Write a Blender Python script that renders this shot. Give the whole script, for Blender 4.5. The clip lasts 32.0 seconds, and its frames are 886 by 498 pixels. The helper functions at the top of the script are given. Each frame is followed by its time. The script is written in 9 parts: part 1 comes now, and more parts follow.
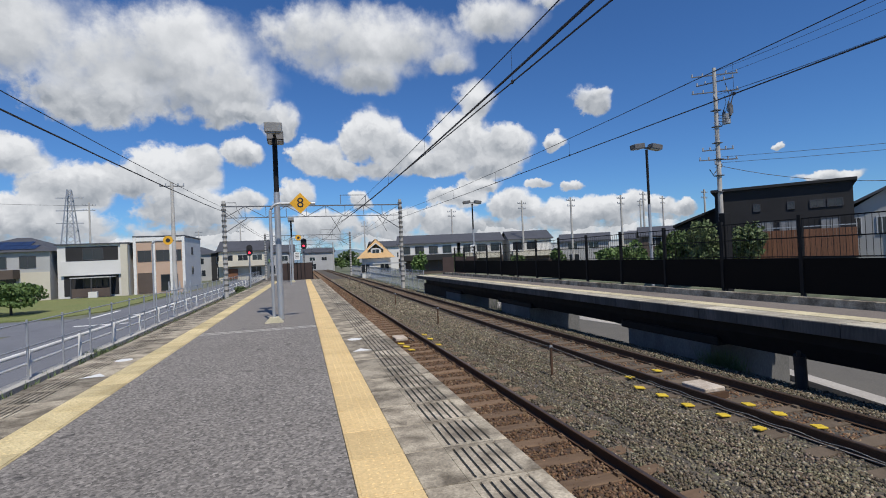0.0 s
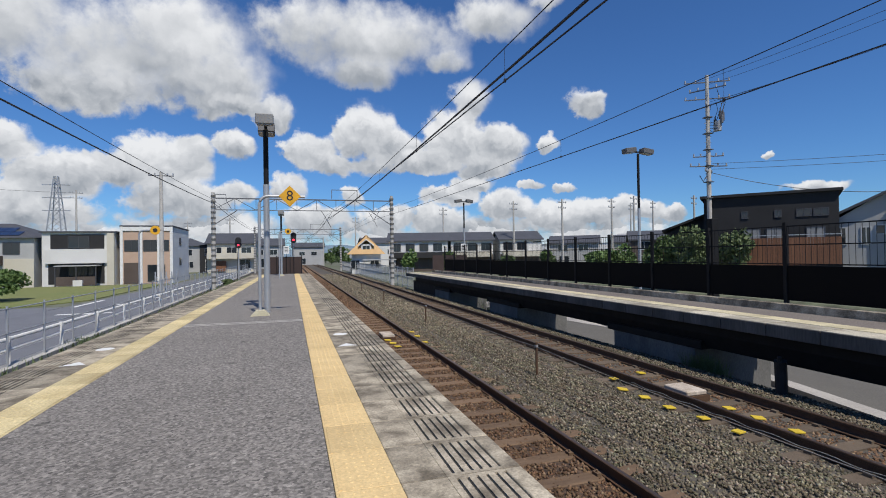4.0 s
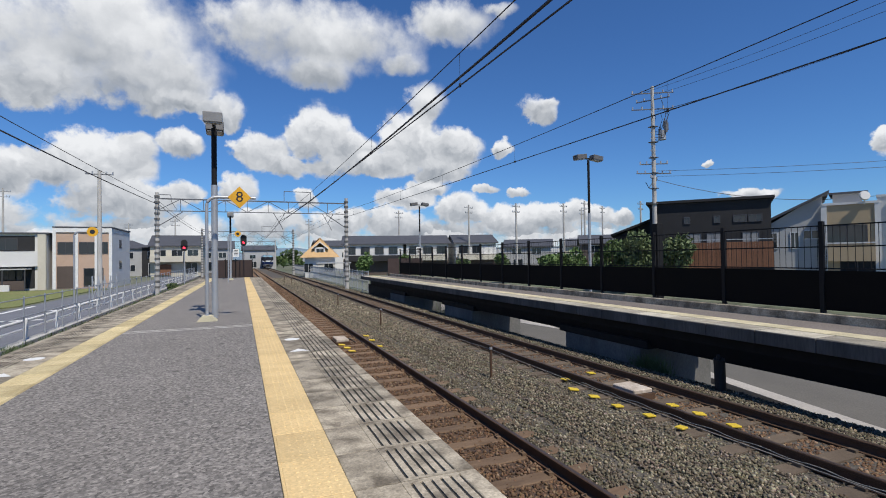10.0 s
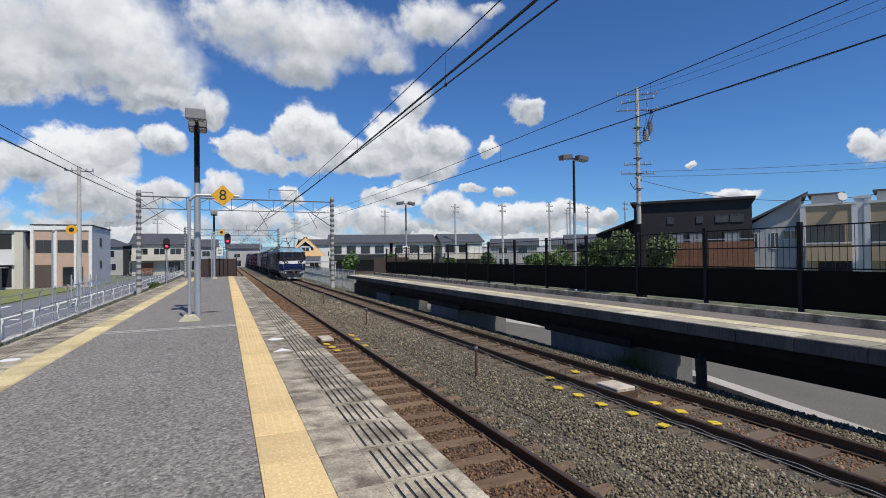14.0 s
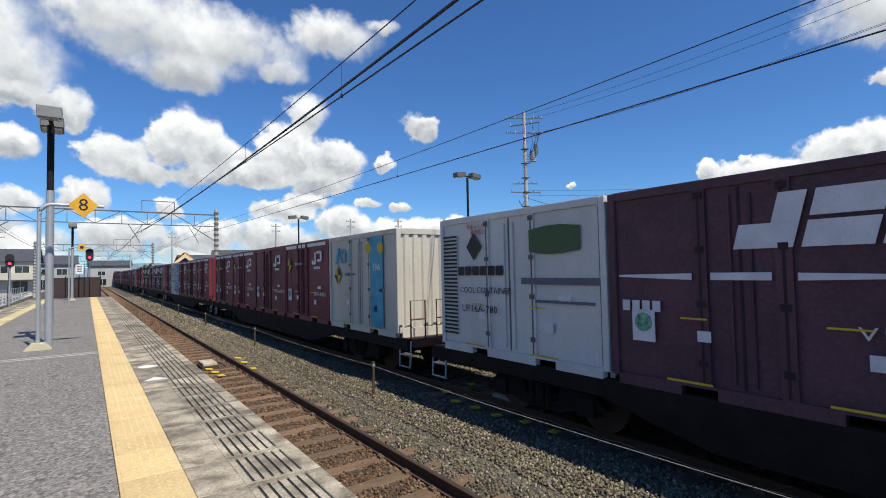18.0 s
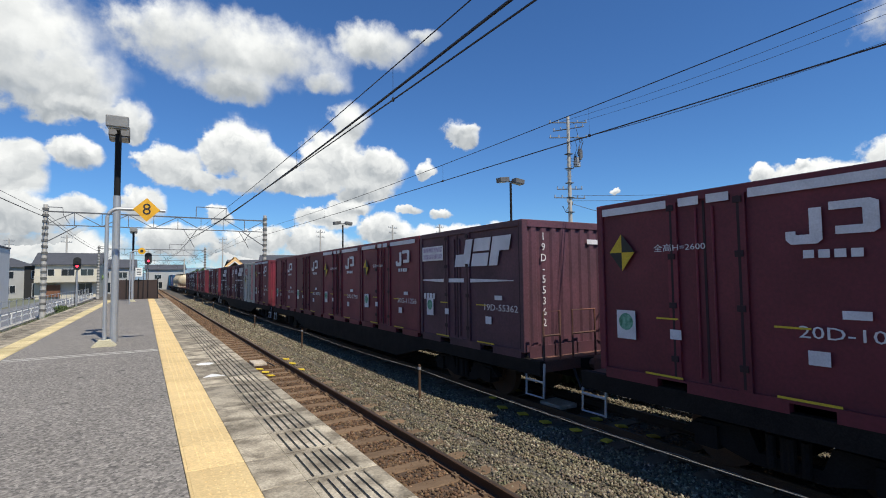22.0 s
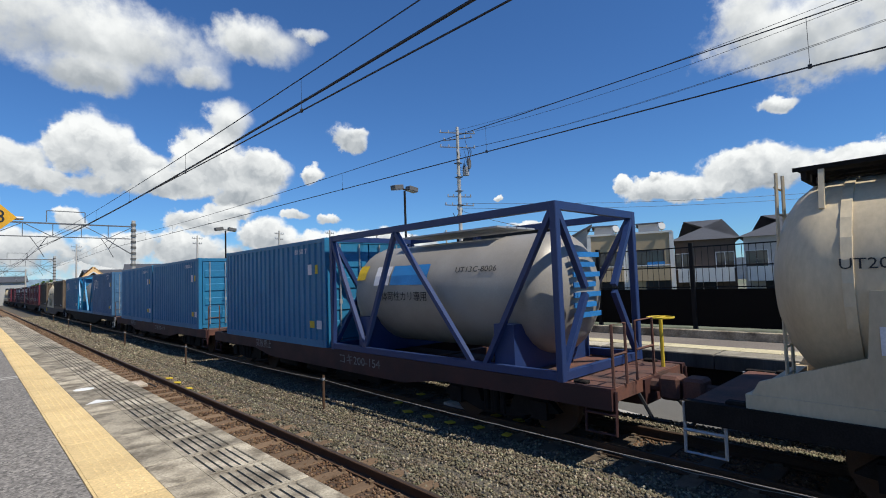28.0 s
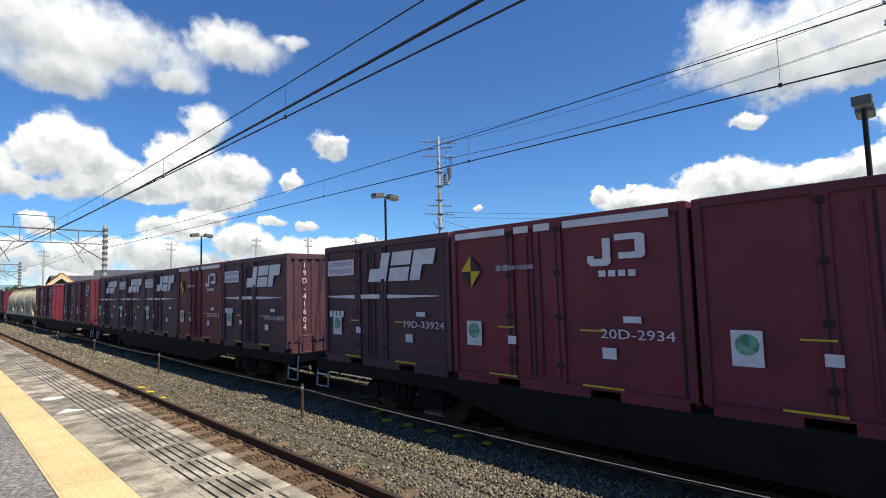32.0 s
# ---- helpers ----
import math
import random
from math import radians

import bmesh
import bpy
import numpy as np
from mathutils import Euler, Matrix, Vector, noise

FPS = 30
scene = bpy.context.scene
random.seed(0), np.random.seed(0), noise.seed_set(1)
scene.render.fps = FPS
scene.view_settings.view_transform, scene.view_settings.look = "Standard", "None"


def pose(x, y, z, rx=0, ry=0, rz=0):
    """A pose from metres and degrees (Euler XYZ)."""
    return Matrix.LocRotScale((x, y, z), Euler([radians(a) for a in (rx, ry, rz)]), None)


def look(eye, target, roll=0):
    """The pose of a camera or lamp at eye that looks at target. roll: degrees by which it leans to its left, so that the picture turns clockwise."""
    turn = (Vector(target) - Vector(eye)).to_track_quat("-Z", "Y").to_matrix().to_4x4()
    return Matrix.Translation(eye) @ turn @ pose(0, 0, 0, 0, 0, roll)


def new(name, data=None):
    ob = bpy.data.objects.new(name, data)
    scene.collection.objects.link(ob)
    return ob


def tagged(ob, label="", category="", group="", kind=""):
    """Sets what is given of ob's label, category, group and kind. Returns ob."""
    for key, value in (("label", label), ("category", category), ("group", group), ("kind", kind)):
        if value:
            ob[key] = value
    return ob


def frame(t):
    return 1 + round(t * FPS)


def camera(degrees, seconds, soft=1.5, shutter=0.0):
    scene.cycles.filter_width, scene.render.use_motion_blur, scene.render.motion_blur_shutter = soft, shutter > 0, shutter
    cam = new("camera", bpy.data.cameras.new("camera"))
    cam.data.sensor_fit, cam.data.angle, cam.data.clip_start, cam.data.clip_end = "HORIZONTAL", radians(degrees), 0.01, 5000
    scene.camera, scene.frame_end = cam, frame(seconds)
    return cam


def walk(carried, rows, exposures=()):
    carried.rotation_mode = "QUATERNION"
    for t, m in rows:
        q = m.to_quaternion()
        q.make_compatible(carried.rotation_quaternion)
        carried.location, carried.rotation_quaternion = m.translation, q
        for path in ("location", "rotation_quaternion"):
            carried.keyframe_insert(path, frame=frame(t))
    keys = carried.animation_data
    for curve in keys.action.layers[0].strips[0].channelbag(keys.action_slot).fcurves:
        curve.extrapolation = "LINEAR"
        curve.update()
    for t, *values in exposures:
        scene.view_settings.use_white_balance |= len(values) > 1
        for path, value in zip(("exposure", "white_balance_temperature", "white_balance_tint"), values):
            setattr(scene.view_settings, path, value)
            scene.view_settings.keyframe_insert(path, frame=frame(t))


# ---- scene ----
# the camera is held in the hand on the platform and turns after the train
cam = camera(83.5, 32.0, soft=1.0)
ROWS = [
    (0.0, 0.067, -0.048, 1.449, -15.955, 0.816, 2.467),
    (0.5, 0.084, -0.055, 1.424, -15.898, 1.391, 0.966),
    (1.0, 0.089, -0.052, 1.431, -15.806, 0.641, 0.802),
    (1.5, 0.088, -0.044, 1.43, -16.12, 0.988, 0.597),
    (2.0, 0.078, -0.042, 1.43, -16.341, 1.116, 0.849),
    (2.5, 0.084, -0.039, 1.427, -15.768, 1.321, 0.88),
    (3.0, 0.098, -0.052, 1.432, -16.162, 1.297, 1.068),
    (3.5, 0.106, -0.061, 1.426, -16.749, 0.612, 1.13),
    (5.5, 0.112, -0.015, 1.427, -17.776, 0.667, 0.133),
    (6.0, 0.108, -0.018, 1.423, -18.178, 0.07, 0.332),
    (6.5, 0.108, -0.028, 1.42, -18.357, -0.255, 0.51),
    (7.0, 0.108, -0.044, 1.418, -19.327, -0.458, 0.865),
    (7.5, 0.104, -0.042, 1.42, -20.044, -0.035, 0.56),
    (8.0, 0.11, -0.037, 1.425, -20.67, 0.426, 0.051),
    (8.5, 0.117, -0.043, 1.425, -21.305, 0.645, 0.2),
    (9.0, 0.116, -0.038, 1.427, -21.643, 1.135, 0.796),
    (9.5, 0.132, -0.048, 1.427, -22.066, 0.898, 0.672),
    (10.0, 0.12, -0.048, 1.427, -22.151, 0.903, 0.802),
    (10.5, 0.129, -0.055, 1.425, -22.508, 0.918, 0.67),
    (11.0, 0.131, -0.049, 1.426, -22.302, 0.973, 0.588),
    (11.5, 0.133, -0.031, 1.428, -22.868, 0.692, 0.473),
    (12.0, 0.127, -0.028, 1.428, -23.124, 0.904, 0.217),
    (12.5, 0.129, -0.043, 1.431, -22.843, 0.958, 0.523),
    (13.0, 0.132, -0.042, 1.448, -23.218, 1.03, 0.71),
    (13.5, 0.136, -0.053, 1.435, -23.5, 0.93, 0.669),
    (15.5, 0.144, -0.048, 1.428, -24.795, 0.328, 0.854),
    (16.0, 0.14, -0.037, 1.419, -26.022, 0.203, 0.53),
    (16.5, 0.147, -0.014, 1.416, -28.02, -0.332, 0.524),
    (17.0, 0.145, 0.008, 1.416, -29.001, -0.264, 0.073),
    (17.5, 0.149, 0.028, 1.424, -29.685, 0.848, 1.089),
    (18.0, 0.162, 0.039, 1.429, -35.652, 2.334, 1.222),
    (18.5, 0.148, 0.042, 1.417, -39.791, 2.602, 0.858),
    (19.0, 0.144, 0.042, 1.419, -37.88, 2.906, 1.047),
    (19.5, 0.153, 0.043, 1.431, -40.663, 2.758, 0.862),
    (20.0, 0.176, 0.055, 1.403, -45.743, 2.601, 1.387),
    (20.5, 0.115, 0.076, 1.374, -39.123, 2.97, 1.611),
    (21.0, 0.084, 0.104, 1.37, -32.636, 3.366, 1.653),
    (21.5, 0.084, 0.118, 1.374, -31.4, 3.343, 1.393),
    (22.0, 0.073, 0.145, 1.375, -31.031, 3.169, 0.708),
    (22.5, 0.009, 0.164, 1.381, -31.031, 3.337, 0.478),
    (23.0, -0.091, 0.17, 1.391, -30.782, 3.063, 0.223),
    (23.5, -0.219, 0.137, 1.362, -28.961, 3.332, 1.669),
    (24.0, -0.334, 0.11, 1.339, -28.023, 2.496, 2.001),
    (24.5, -0.389, 0.109, 1.329, -27.534, 4.673, 0.621),
    (26.5, -0.332, 0.137, 1.435, -36.156, 3.56, 0.464),
    (27.0, -0.335, 0.139, 1.432, -44.566, 3.312, -0.283),
    (27.5, -0.32, 0.128, 1.429, -43.531, 3.404, 0.664),
    (28.0, -0.31, 0.105, 1.439, -43.674, 3.483, 1.948),
    (28.5, -0.32, 0.196, 1.365, -44.33, 4.209, 2.574),
    (29.0, -0.289, 0.256, 1.356, -41.35, 4.097, 2.669),
    (29.5, -0.295, 0.27, 1.347, -41.621, 4.295, 2.339),
    (30.0, -0.309, 0.269, 1.345, -41.709, 4.563, 1.94),
    (30.5, -0.318, 0.259, 1.348, -42.332, 4.897, 1.275),
    (31.0, -0.293, 0.238, 1.383, -50.011, 3.875, 0.927),
    (31.5, -0.318, 0.184, 1.408, -51.34, 4.329, 0.931),
    (32.0, -0.368, 0.116, 1.427, -46.098, 4.437, 1.538),
]
walk(cam, [(t, pose(x, y, z, 90 + pitch, roll, yaw)) for t, x, y, z, yaw, pitch, roll in ROWS],
     [(0.0, -0.16, 6430, 10), (13.0, -0.06, 6430, 10), (16.2, -0.02, 6500, 10), (17.0, 0.22, 6550, 9), (18.0, 0.2, 6600, 8), (19.0, 0.36, 6700, 7), (20.2, 0.45, 6800, 7), (21.0, 0.26, 6700, 7), (22.0, 0.16, 6700, 7), (23.5, 0.14, 6700, 7),
      (27.0, 0.06, 6550, 7), (28.3, 0.14, 6600, 7), (29.0, 0.28, 6550, 7), (30.0, 0.24, 6700, 7), (31.0, 0.3, 6700, 7), (32.0, 0.4, 6800, 7)])

# ---- light: high sun behind the camera, summer sky with cumulus ----
SUN_DIR = Vector((0.12, -0.64, 1.0)).normalized()
sun_data = bpy.data.lights.new("sun", "SUN")
sun_data.energy, sun_data.angle, sun_data.color = 4.75, radians(0.53), (1.0, 0.94, 0.84)
sun = new("sun", sun_data)
sun.matrix_world = look((0, 0, 60), Vector((0, 0, 60)) - SUN_DIR)

world = bpy.data.worlds.new("sky")
scene.world = world
world.use_nodes = True
WN, WL = world.node_tree.nodes, world.node_tree.links
WN.clear()


def wmath(op, a, b=None, clamp=False):
    n = WN.new("ShaderNodeMath")
    n.operation, n.use_clamp = op, clamp
    n.inputs[2].default_value = 0.35
    for i, v in enumerate((a, b)):
        if v is None:
            continue
        if isinstance(v, (int, float)):
            n.inputs[i].default_value = v
        else:
            WL.new(v, n.inputs[i])
    return n.outputs[0]


def wramp(value, lo, hi):
    n = WN.new("ShaderNodeMapRange")
    n.interpolation_type = "SMOOTHSTEP"
    WL.new(value, n.inputs[0])
    n.inputs[1].default_value, n.inputs[2].default_value = lo, hi
    return n.outputs[0]


sky = WN.new("ShaderNodeTexSky")
sky.sky_type, sky.sun_disc = "NISHITA", False
sky.sun_elevation = math.asin(SUN_DIR.z)
sky.sun_rotation = math.atan2(SUN_DIR.x, SUN_DIR.y)
sky.air_density, sky.dust_density, sky.ozone_density = 1.0, 0.0, 3.0
coord = WN.new("ShaderNodeTexCoord")
sep = WN.new("ShaderNodeSeparateXYZ")
WL.new(coord.outputs["Generated"], sep.inputs[0])
azi = wmath("MULTIPLY", wmath("ARCTAN2", sep.outputs[0], sep.outputs[1]), 57.2958)   # degrees to the right of the track
ele = wmath("MULTIPLY", wmath("ARCSINE", sep.outputs[2]), 57.2958)
flat = WN.new("ShaderNodeCombineXYZ")
WL.new(azi, flat.inputs[0])
WL.new(ele, flat.inputs[1])


def wnoise(vec, scale, detail, rough):
    n = WN.new("ShaderNodeTexNoise")
    n.inputs["Scale"].default_value, n.inputs["Detail"].default_value, n.inputs["Roughness"].default_value = scale, detail, rough
    WL.new(vec, n.inputs[0])
    return n.outputs[0]




def wvec(op, a, b):
    n = WN.new("ShaderNodeVectorMath")
    n.operation = op
    for k, v in enumerate((a, b)):
        if isinstance(v, tuple):
            n.inputs[k].default_value = v
        else:
            WL.new(v, n.inputs[k])
    return n.outputs[0]


def wcolour(vec, scale, detail):
    n = WN.new("ShaderNodeTexNoise")
    n.inputs["Scale"].default_value, n.inputs["Detail"].default_value, n.inputs["Roughness"].default_value = scale, detail, 0.6
    WL.new(vec, n.inputs[0])
    return wvec("SUBTRACT", n.outputs["Color"], (0.5, 0.5, 0.5))


# the outlines of the banks are stirred at two sizes
plane = flat.outputs[0]
stirred = wvec("ADD", plane, wvec("ADD", wvec("MULTIPLY", wcolour(plane, 0.22, 2.0), (3.4, 2.6, 0.0)), wvec("MULTIPLY", wcolour(plane, 1.1, 4.0), (1.3, 1.1, 0.0))))
bent = WN.new("ShaderNodeSeparateXYZ")
WL.new(stirred, bent.inputs[0])
AZ, EL = bent.outputs[0], bent.outputs[1]

# banks of cumulus: azimuth to the right of the track, elevation, half width, half height in degrees
HIGH_CLOUDS = [(-24.6, 21.1, 6.3, 4.2), (-15.4, 19.1, 9.1, 4.7), (-10.6, 21.9, 7.3, 3.4), (-6.5, 18.5, 4.8, 3.3), (-18.9, 16.1, 5.6, 2.3), (-29.4, 23.4, 9.5, 1.9), (-4.7, 16.0, 2.3, 0.9), (7.2, 23.4, 10.1, 3.4), (2.2, 24.3, 5.5, 2.4), (13.7, 23.1, 5.9, 2.9), (7.8, 20.2, 4.6, 1.4), (17.4, 21.4, 2.5, 1.2), (23.5, 25.2, 4.7, 1.9), (28.8, 26.3, 1.8, 0.7)]
MIDDLE_CLOUDS = [(33.2, 16.0, 2.0, 1.4), (34.3, 16.7, 1.0, 0.6), (29.2, 12.3, 1.4, 0.9), (30.5, 7.2, 1.2, 0.5), (27.1, 7.8, 1.4, 0.5), (50.5, 9.3, 0.5, 0.3), (-11.7, 9.2, 4.4, 2.9), (-9.9, 11.2, 2.1, 1.7), (-21.1, 7.8, 3.6, 2.4), (-25.5, 10.4, 3.5, 2.0), (-5.5, 11.9, 2.3, 1.4), (-24.7, 5.9, 4.1, 1.5), (-16.8, 8.5, 3.1, 1.4), (-11.2, 6.0, 5.1, 1.9), (-22.1, 4.4, 5.5, 1.3), (-0.5, 7.3, 2.0, 1.6), (6.6, 6.9, 1.6, 1.2), (8.1, 13.6, 3.5, 2.8), (2.3, 11.7, 3.1, 2.0), (11.1, 12.2, 3.6, 2.3), (5.9, 10.3, 4.5, 1.2), (-1.7, 15.4, 2.1, 1.7), (20.3, 17.1, 2.1, 2.1)]
MIDDLE_CLOUDS += [(18.5, 12.8, 3.8, 3.4), (23.4, 12.3, 3.7, 2.1), (21.9, 10.0, 3.8, 1.2), (15.4, 10.3, 3.7, 1.3), (20.5, 8.1, 2.8, 0.9), (17.6, 6.7, 3.1, 1.1)]
LOW_CLOUDS = [(24.1, 5.6, 3.1, 1.9), (29.6, 4.4, 3.5, 1.5), (33.6, 4.6, 2.8, 1.4), (36.6, 4.7, 2.4, 1.3), (39.3, 4.6, 1.9, 1.0), (41.7, 3.9, 1.4, 0.7), (10.7, 4.2, 3.8, 1.3), (15.9, 3.9, 3.8, 1.6), (2.3, 4.0, 3.7, 1.4), (-5.8, 6.8, 2.0, 1.3), (54.3, 5.7, 3.0, 0.5), (76.6, 9.9, 4.8, 2.0), (71.2, 8.5, 2.6, 1.1), (67.9, 8.5, 3.6, 1.4), (64.2, 9.3, 1.0, 0.7), (67.5, 10.2, 0.5, 0.4), (84.3, 9.5, 4.2, 1.1), (90.4, 9.8, 3.8, 2.0)]
EAST_CLOUDS = [(78.9, 21.5, 5.7, 3.4), (76.5, 24.2, 3.1, 2.1), (78.7, 15.4, 2.0, 0.8), (82.5, 20.6, 6.0, 4.1), (88.3, 22.2, 7.1, 3.4), (90.8, 13.6, 2.6, 1.5), (90.5, 18.5, 9.0, 2.0)]
WEST_CLOUDS = [(-38, 20, 8, 5), (-38, 9, 7, 3.5), (-50, 14, 8, 6)]
density, rel_sum, rel_weight = None, 0.0, 1e-4
for a, e, w, h in HIGH_CLOUDS + MIDDLE_CLOUDS + LOW_CLOUDS + EAST_CLOUDS + WEST_CLOUDS:
    da = wmath("DIVIDE", wmath("SUBTRACT", AZ, float(a)), w * 1.12 + 0.1)
    de = wmath("DIVIDE", wmath("SUBTRACT", EL, float(e)), h * 1.12 + 0.1)
    d = wmath("SUBTRACT", 1.0, wmath("ADD", wmath("MULTIPLY", da, da), wmath("MULTIPLY", de, de)))
    near = wmath("MAXIMUM", wmath("ADD", d, 0.7), 0.0)
    near = wmath("MULTIPLY", near, near)
    rel_sum = wmath("ADD", rel_sum, wmath("MULTIPLY", near, de))
    rel_weight = wmath("ADD", rel_weight, near)
    density = d if density is None else wmath("SMOOTH_MAX", density, d)
rel = wmath("DIVIDE", rel_sum, rel_weight)
density = wmath("MAXIMUM", density, -1.8)
# a haze of small heads along the horizon, thinning out to the right
low_e = wmath("DIVIDE", wmath("SUBTRACT", ele, 2.6), 3.6)
belt = wmath("SUBTRACT", wmath("SUBTRACT", 0.42, wmath("MULTIPLY", low_e, low_e)), wmath("MULTIPLY", wramp(azi, 38.0, 52.0), 1.2))

mass = wnoise(plane, 0.17, 5.0, 0.55)
ragged = wnoise(plane, 0.55, 7.0, 0.6)


def heads(vec, scale):
    """Rounded heads with creases between them, from folded noise."""
    n = wmath("SUBTRACT", wnoise(vec, scale, 3.0, 0.5), 0.5)
    return wmath("SUBTRACT", 0.5, wmath("MULTIPLY", wmath("ABSOLUTE", n), 3.2))


def relief(dx, dy):
    v = wvec("ADD", stirred, (dx, dy, 0.0))
    fine = wmath("ADD", wmath("MULTIPLY", heads(v, 0.34), 0.42), wmath("MULTIPLY", heads(v, 0.85), 0.13))
    return wmath("ADD", wmath("MULTIPLY", wnoise(v, 0.15, 2.0, 0.45), 1.9), wmath("MULTIPLY", fine, wmath("SUBTRACT", 1.0, wmath("MULTIPLY", wramp(ele, 14.5, 20.0), 0.72))))


here, above = relief(0.0, 0.0), relief(0.3, 0.95)
high = wramp(ele, 14.5, 20.0)      # the high banks are softer than the heaps below
big = wnoise(plane, 0.10, 3.0, 0.5)
behind = wmath("MULTIPLY", wramp(wmath("ABSOLUTE", wmath("SUBTRACT", azi, 30.0)), 75.0, 95.0), wmath("MULTIPLY", wmath("SUBTRACT", big, 0.58), 6.0))
body = wmath("MAXIMUM", wmath("MAXIMUM", density, belt), wmath("ADD", behind, -1.0))
rough_part = wmath("ADD", wmath("MULTIPLY", wmath("SUBTRACT", mass, 0.5), 1.3), wmath("ADD", wmath("MULTIPLY", wmath("SUBTRACT", ragged, 0.5), 1.1), wmath("MULTIPLY", wmath("SUBTRACT", here, 1.05), 0.5)))
field = wmath("ADD", body, rough_part)
crisp, soft_ = wramp(field, -0.02, 0.50), wramp(field, -0.30, 0.95)
edge = wmath("ADD", crisp, wmath("MULTIPLY", high, wmath("SUBTRACT", soft_, crisp)))
cover = wmath("MULTIPLY", edge, wramp(ele, -0.5, 1.0))
# lit heads above, grey bases below, thin rims bright
billow = wmath("MULTIPLY", wmath("SUBTRACT", here, above), wmath("SUBTRACT", 0.85, wmath("MULTIPLY", high, 0.15)))
height = wmath("ADD", rel, wmath("ADD", wmath("MULTIPLY", wmath("SUBTRACT", mass, 0.5), 1.3), wmath("MULTIPLY", wmath("SUBTRACT", ragged, 0.5), 0.45)))
lit = wramp(height, -0.9, 0.75)
core = wmath("MULTIPLY", wmath("MULTIPLY", wramp(field, 0.35, 1.1), wmath("SUBTRACT", 1.0, lit)), 0.30)
light_side = wmath("ADD", wmath("SUBTRACT", wmath("ADD", 0.33, wmath("MULTIPLY", lit, 0.62)), core), billow, True)
shade_mix = WN.new("ShaderNodeMix")
shade_mix.data_type = "RGBA"
WL.new(light_side, shade_mix.inputs[0])
shade_mix.inputs[6].default_value = (0.29, 0.33, 0.385, 1)
shade_mix.inputs[7].default_value = (0.95, 0.965, 0.985, 1)
sky_scale = WN.new("ShaderNodeMix")
sky_scale.data_type, sky_scale.blend_type = "RGBA", "MULTIPLY"
sky_scale.inputs[0].default_value = 1.0
WL.new(sky.outputs[0], sky_scale.inputs[6])
sky_scale.inputs[7].default_value = (0.52, 0.87, 1.32, 1)
cloud_scale = WN.new("ShaderNodeMix")
cloud_scale.data_type, cloud_scale.blend_type = "RGBA", "MULTIPLY"
cloud_scale.inputs[0].default_value = 1.0
WL.new(shade_mix.outputs[2], cloud_scale.inputs[6])
cloud_scale.inputs[7].default_value = (11.3, 11.25, 11.2, 1)
sky_mix = WN.new("ShaderNodeMix")
sky_mix.data_type = "RGBA"
WL.new(cover, sky_mix.inputs[0])
WL.new(sky_scale.outputs[2], sky_mix.inputs[6])
WL.new(cloud_scale.outputs[2], sky_mix.inputs[7])
bg = WN.new("ShaderNodeBackground")
bg.inputs[1].default_value = 0.085
WL.new(sky_mix.outputs[2], bg.inputs[0])
wout = WN.new("ShaderNodeOutputWorld")
WL.new(bg.outputs[0], wout.inputs[0])
world.cycles.sampling_method = "MANUAL"
world.cycles.sample_map_resolution = 512

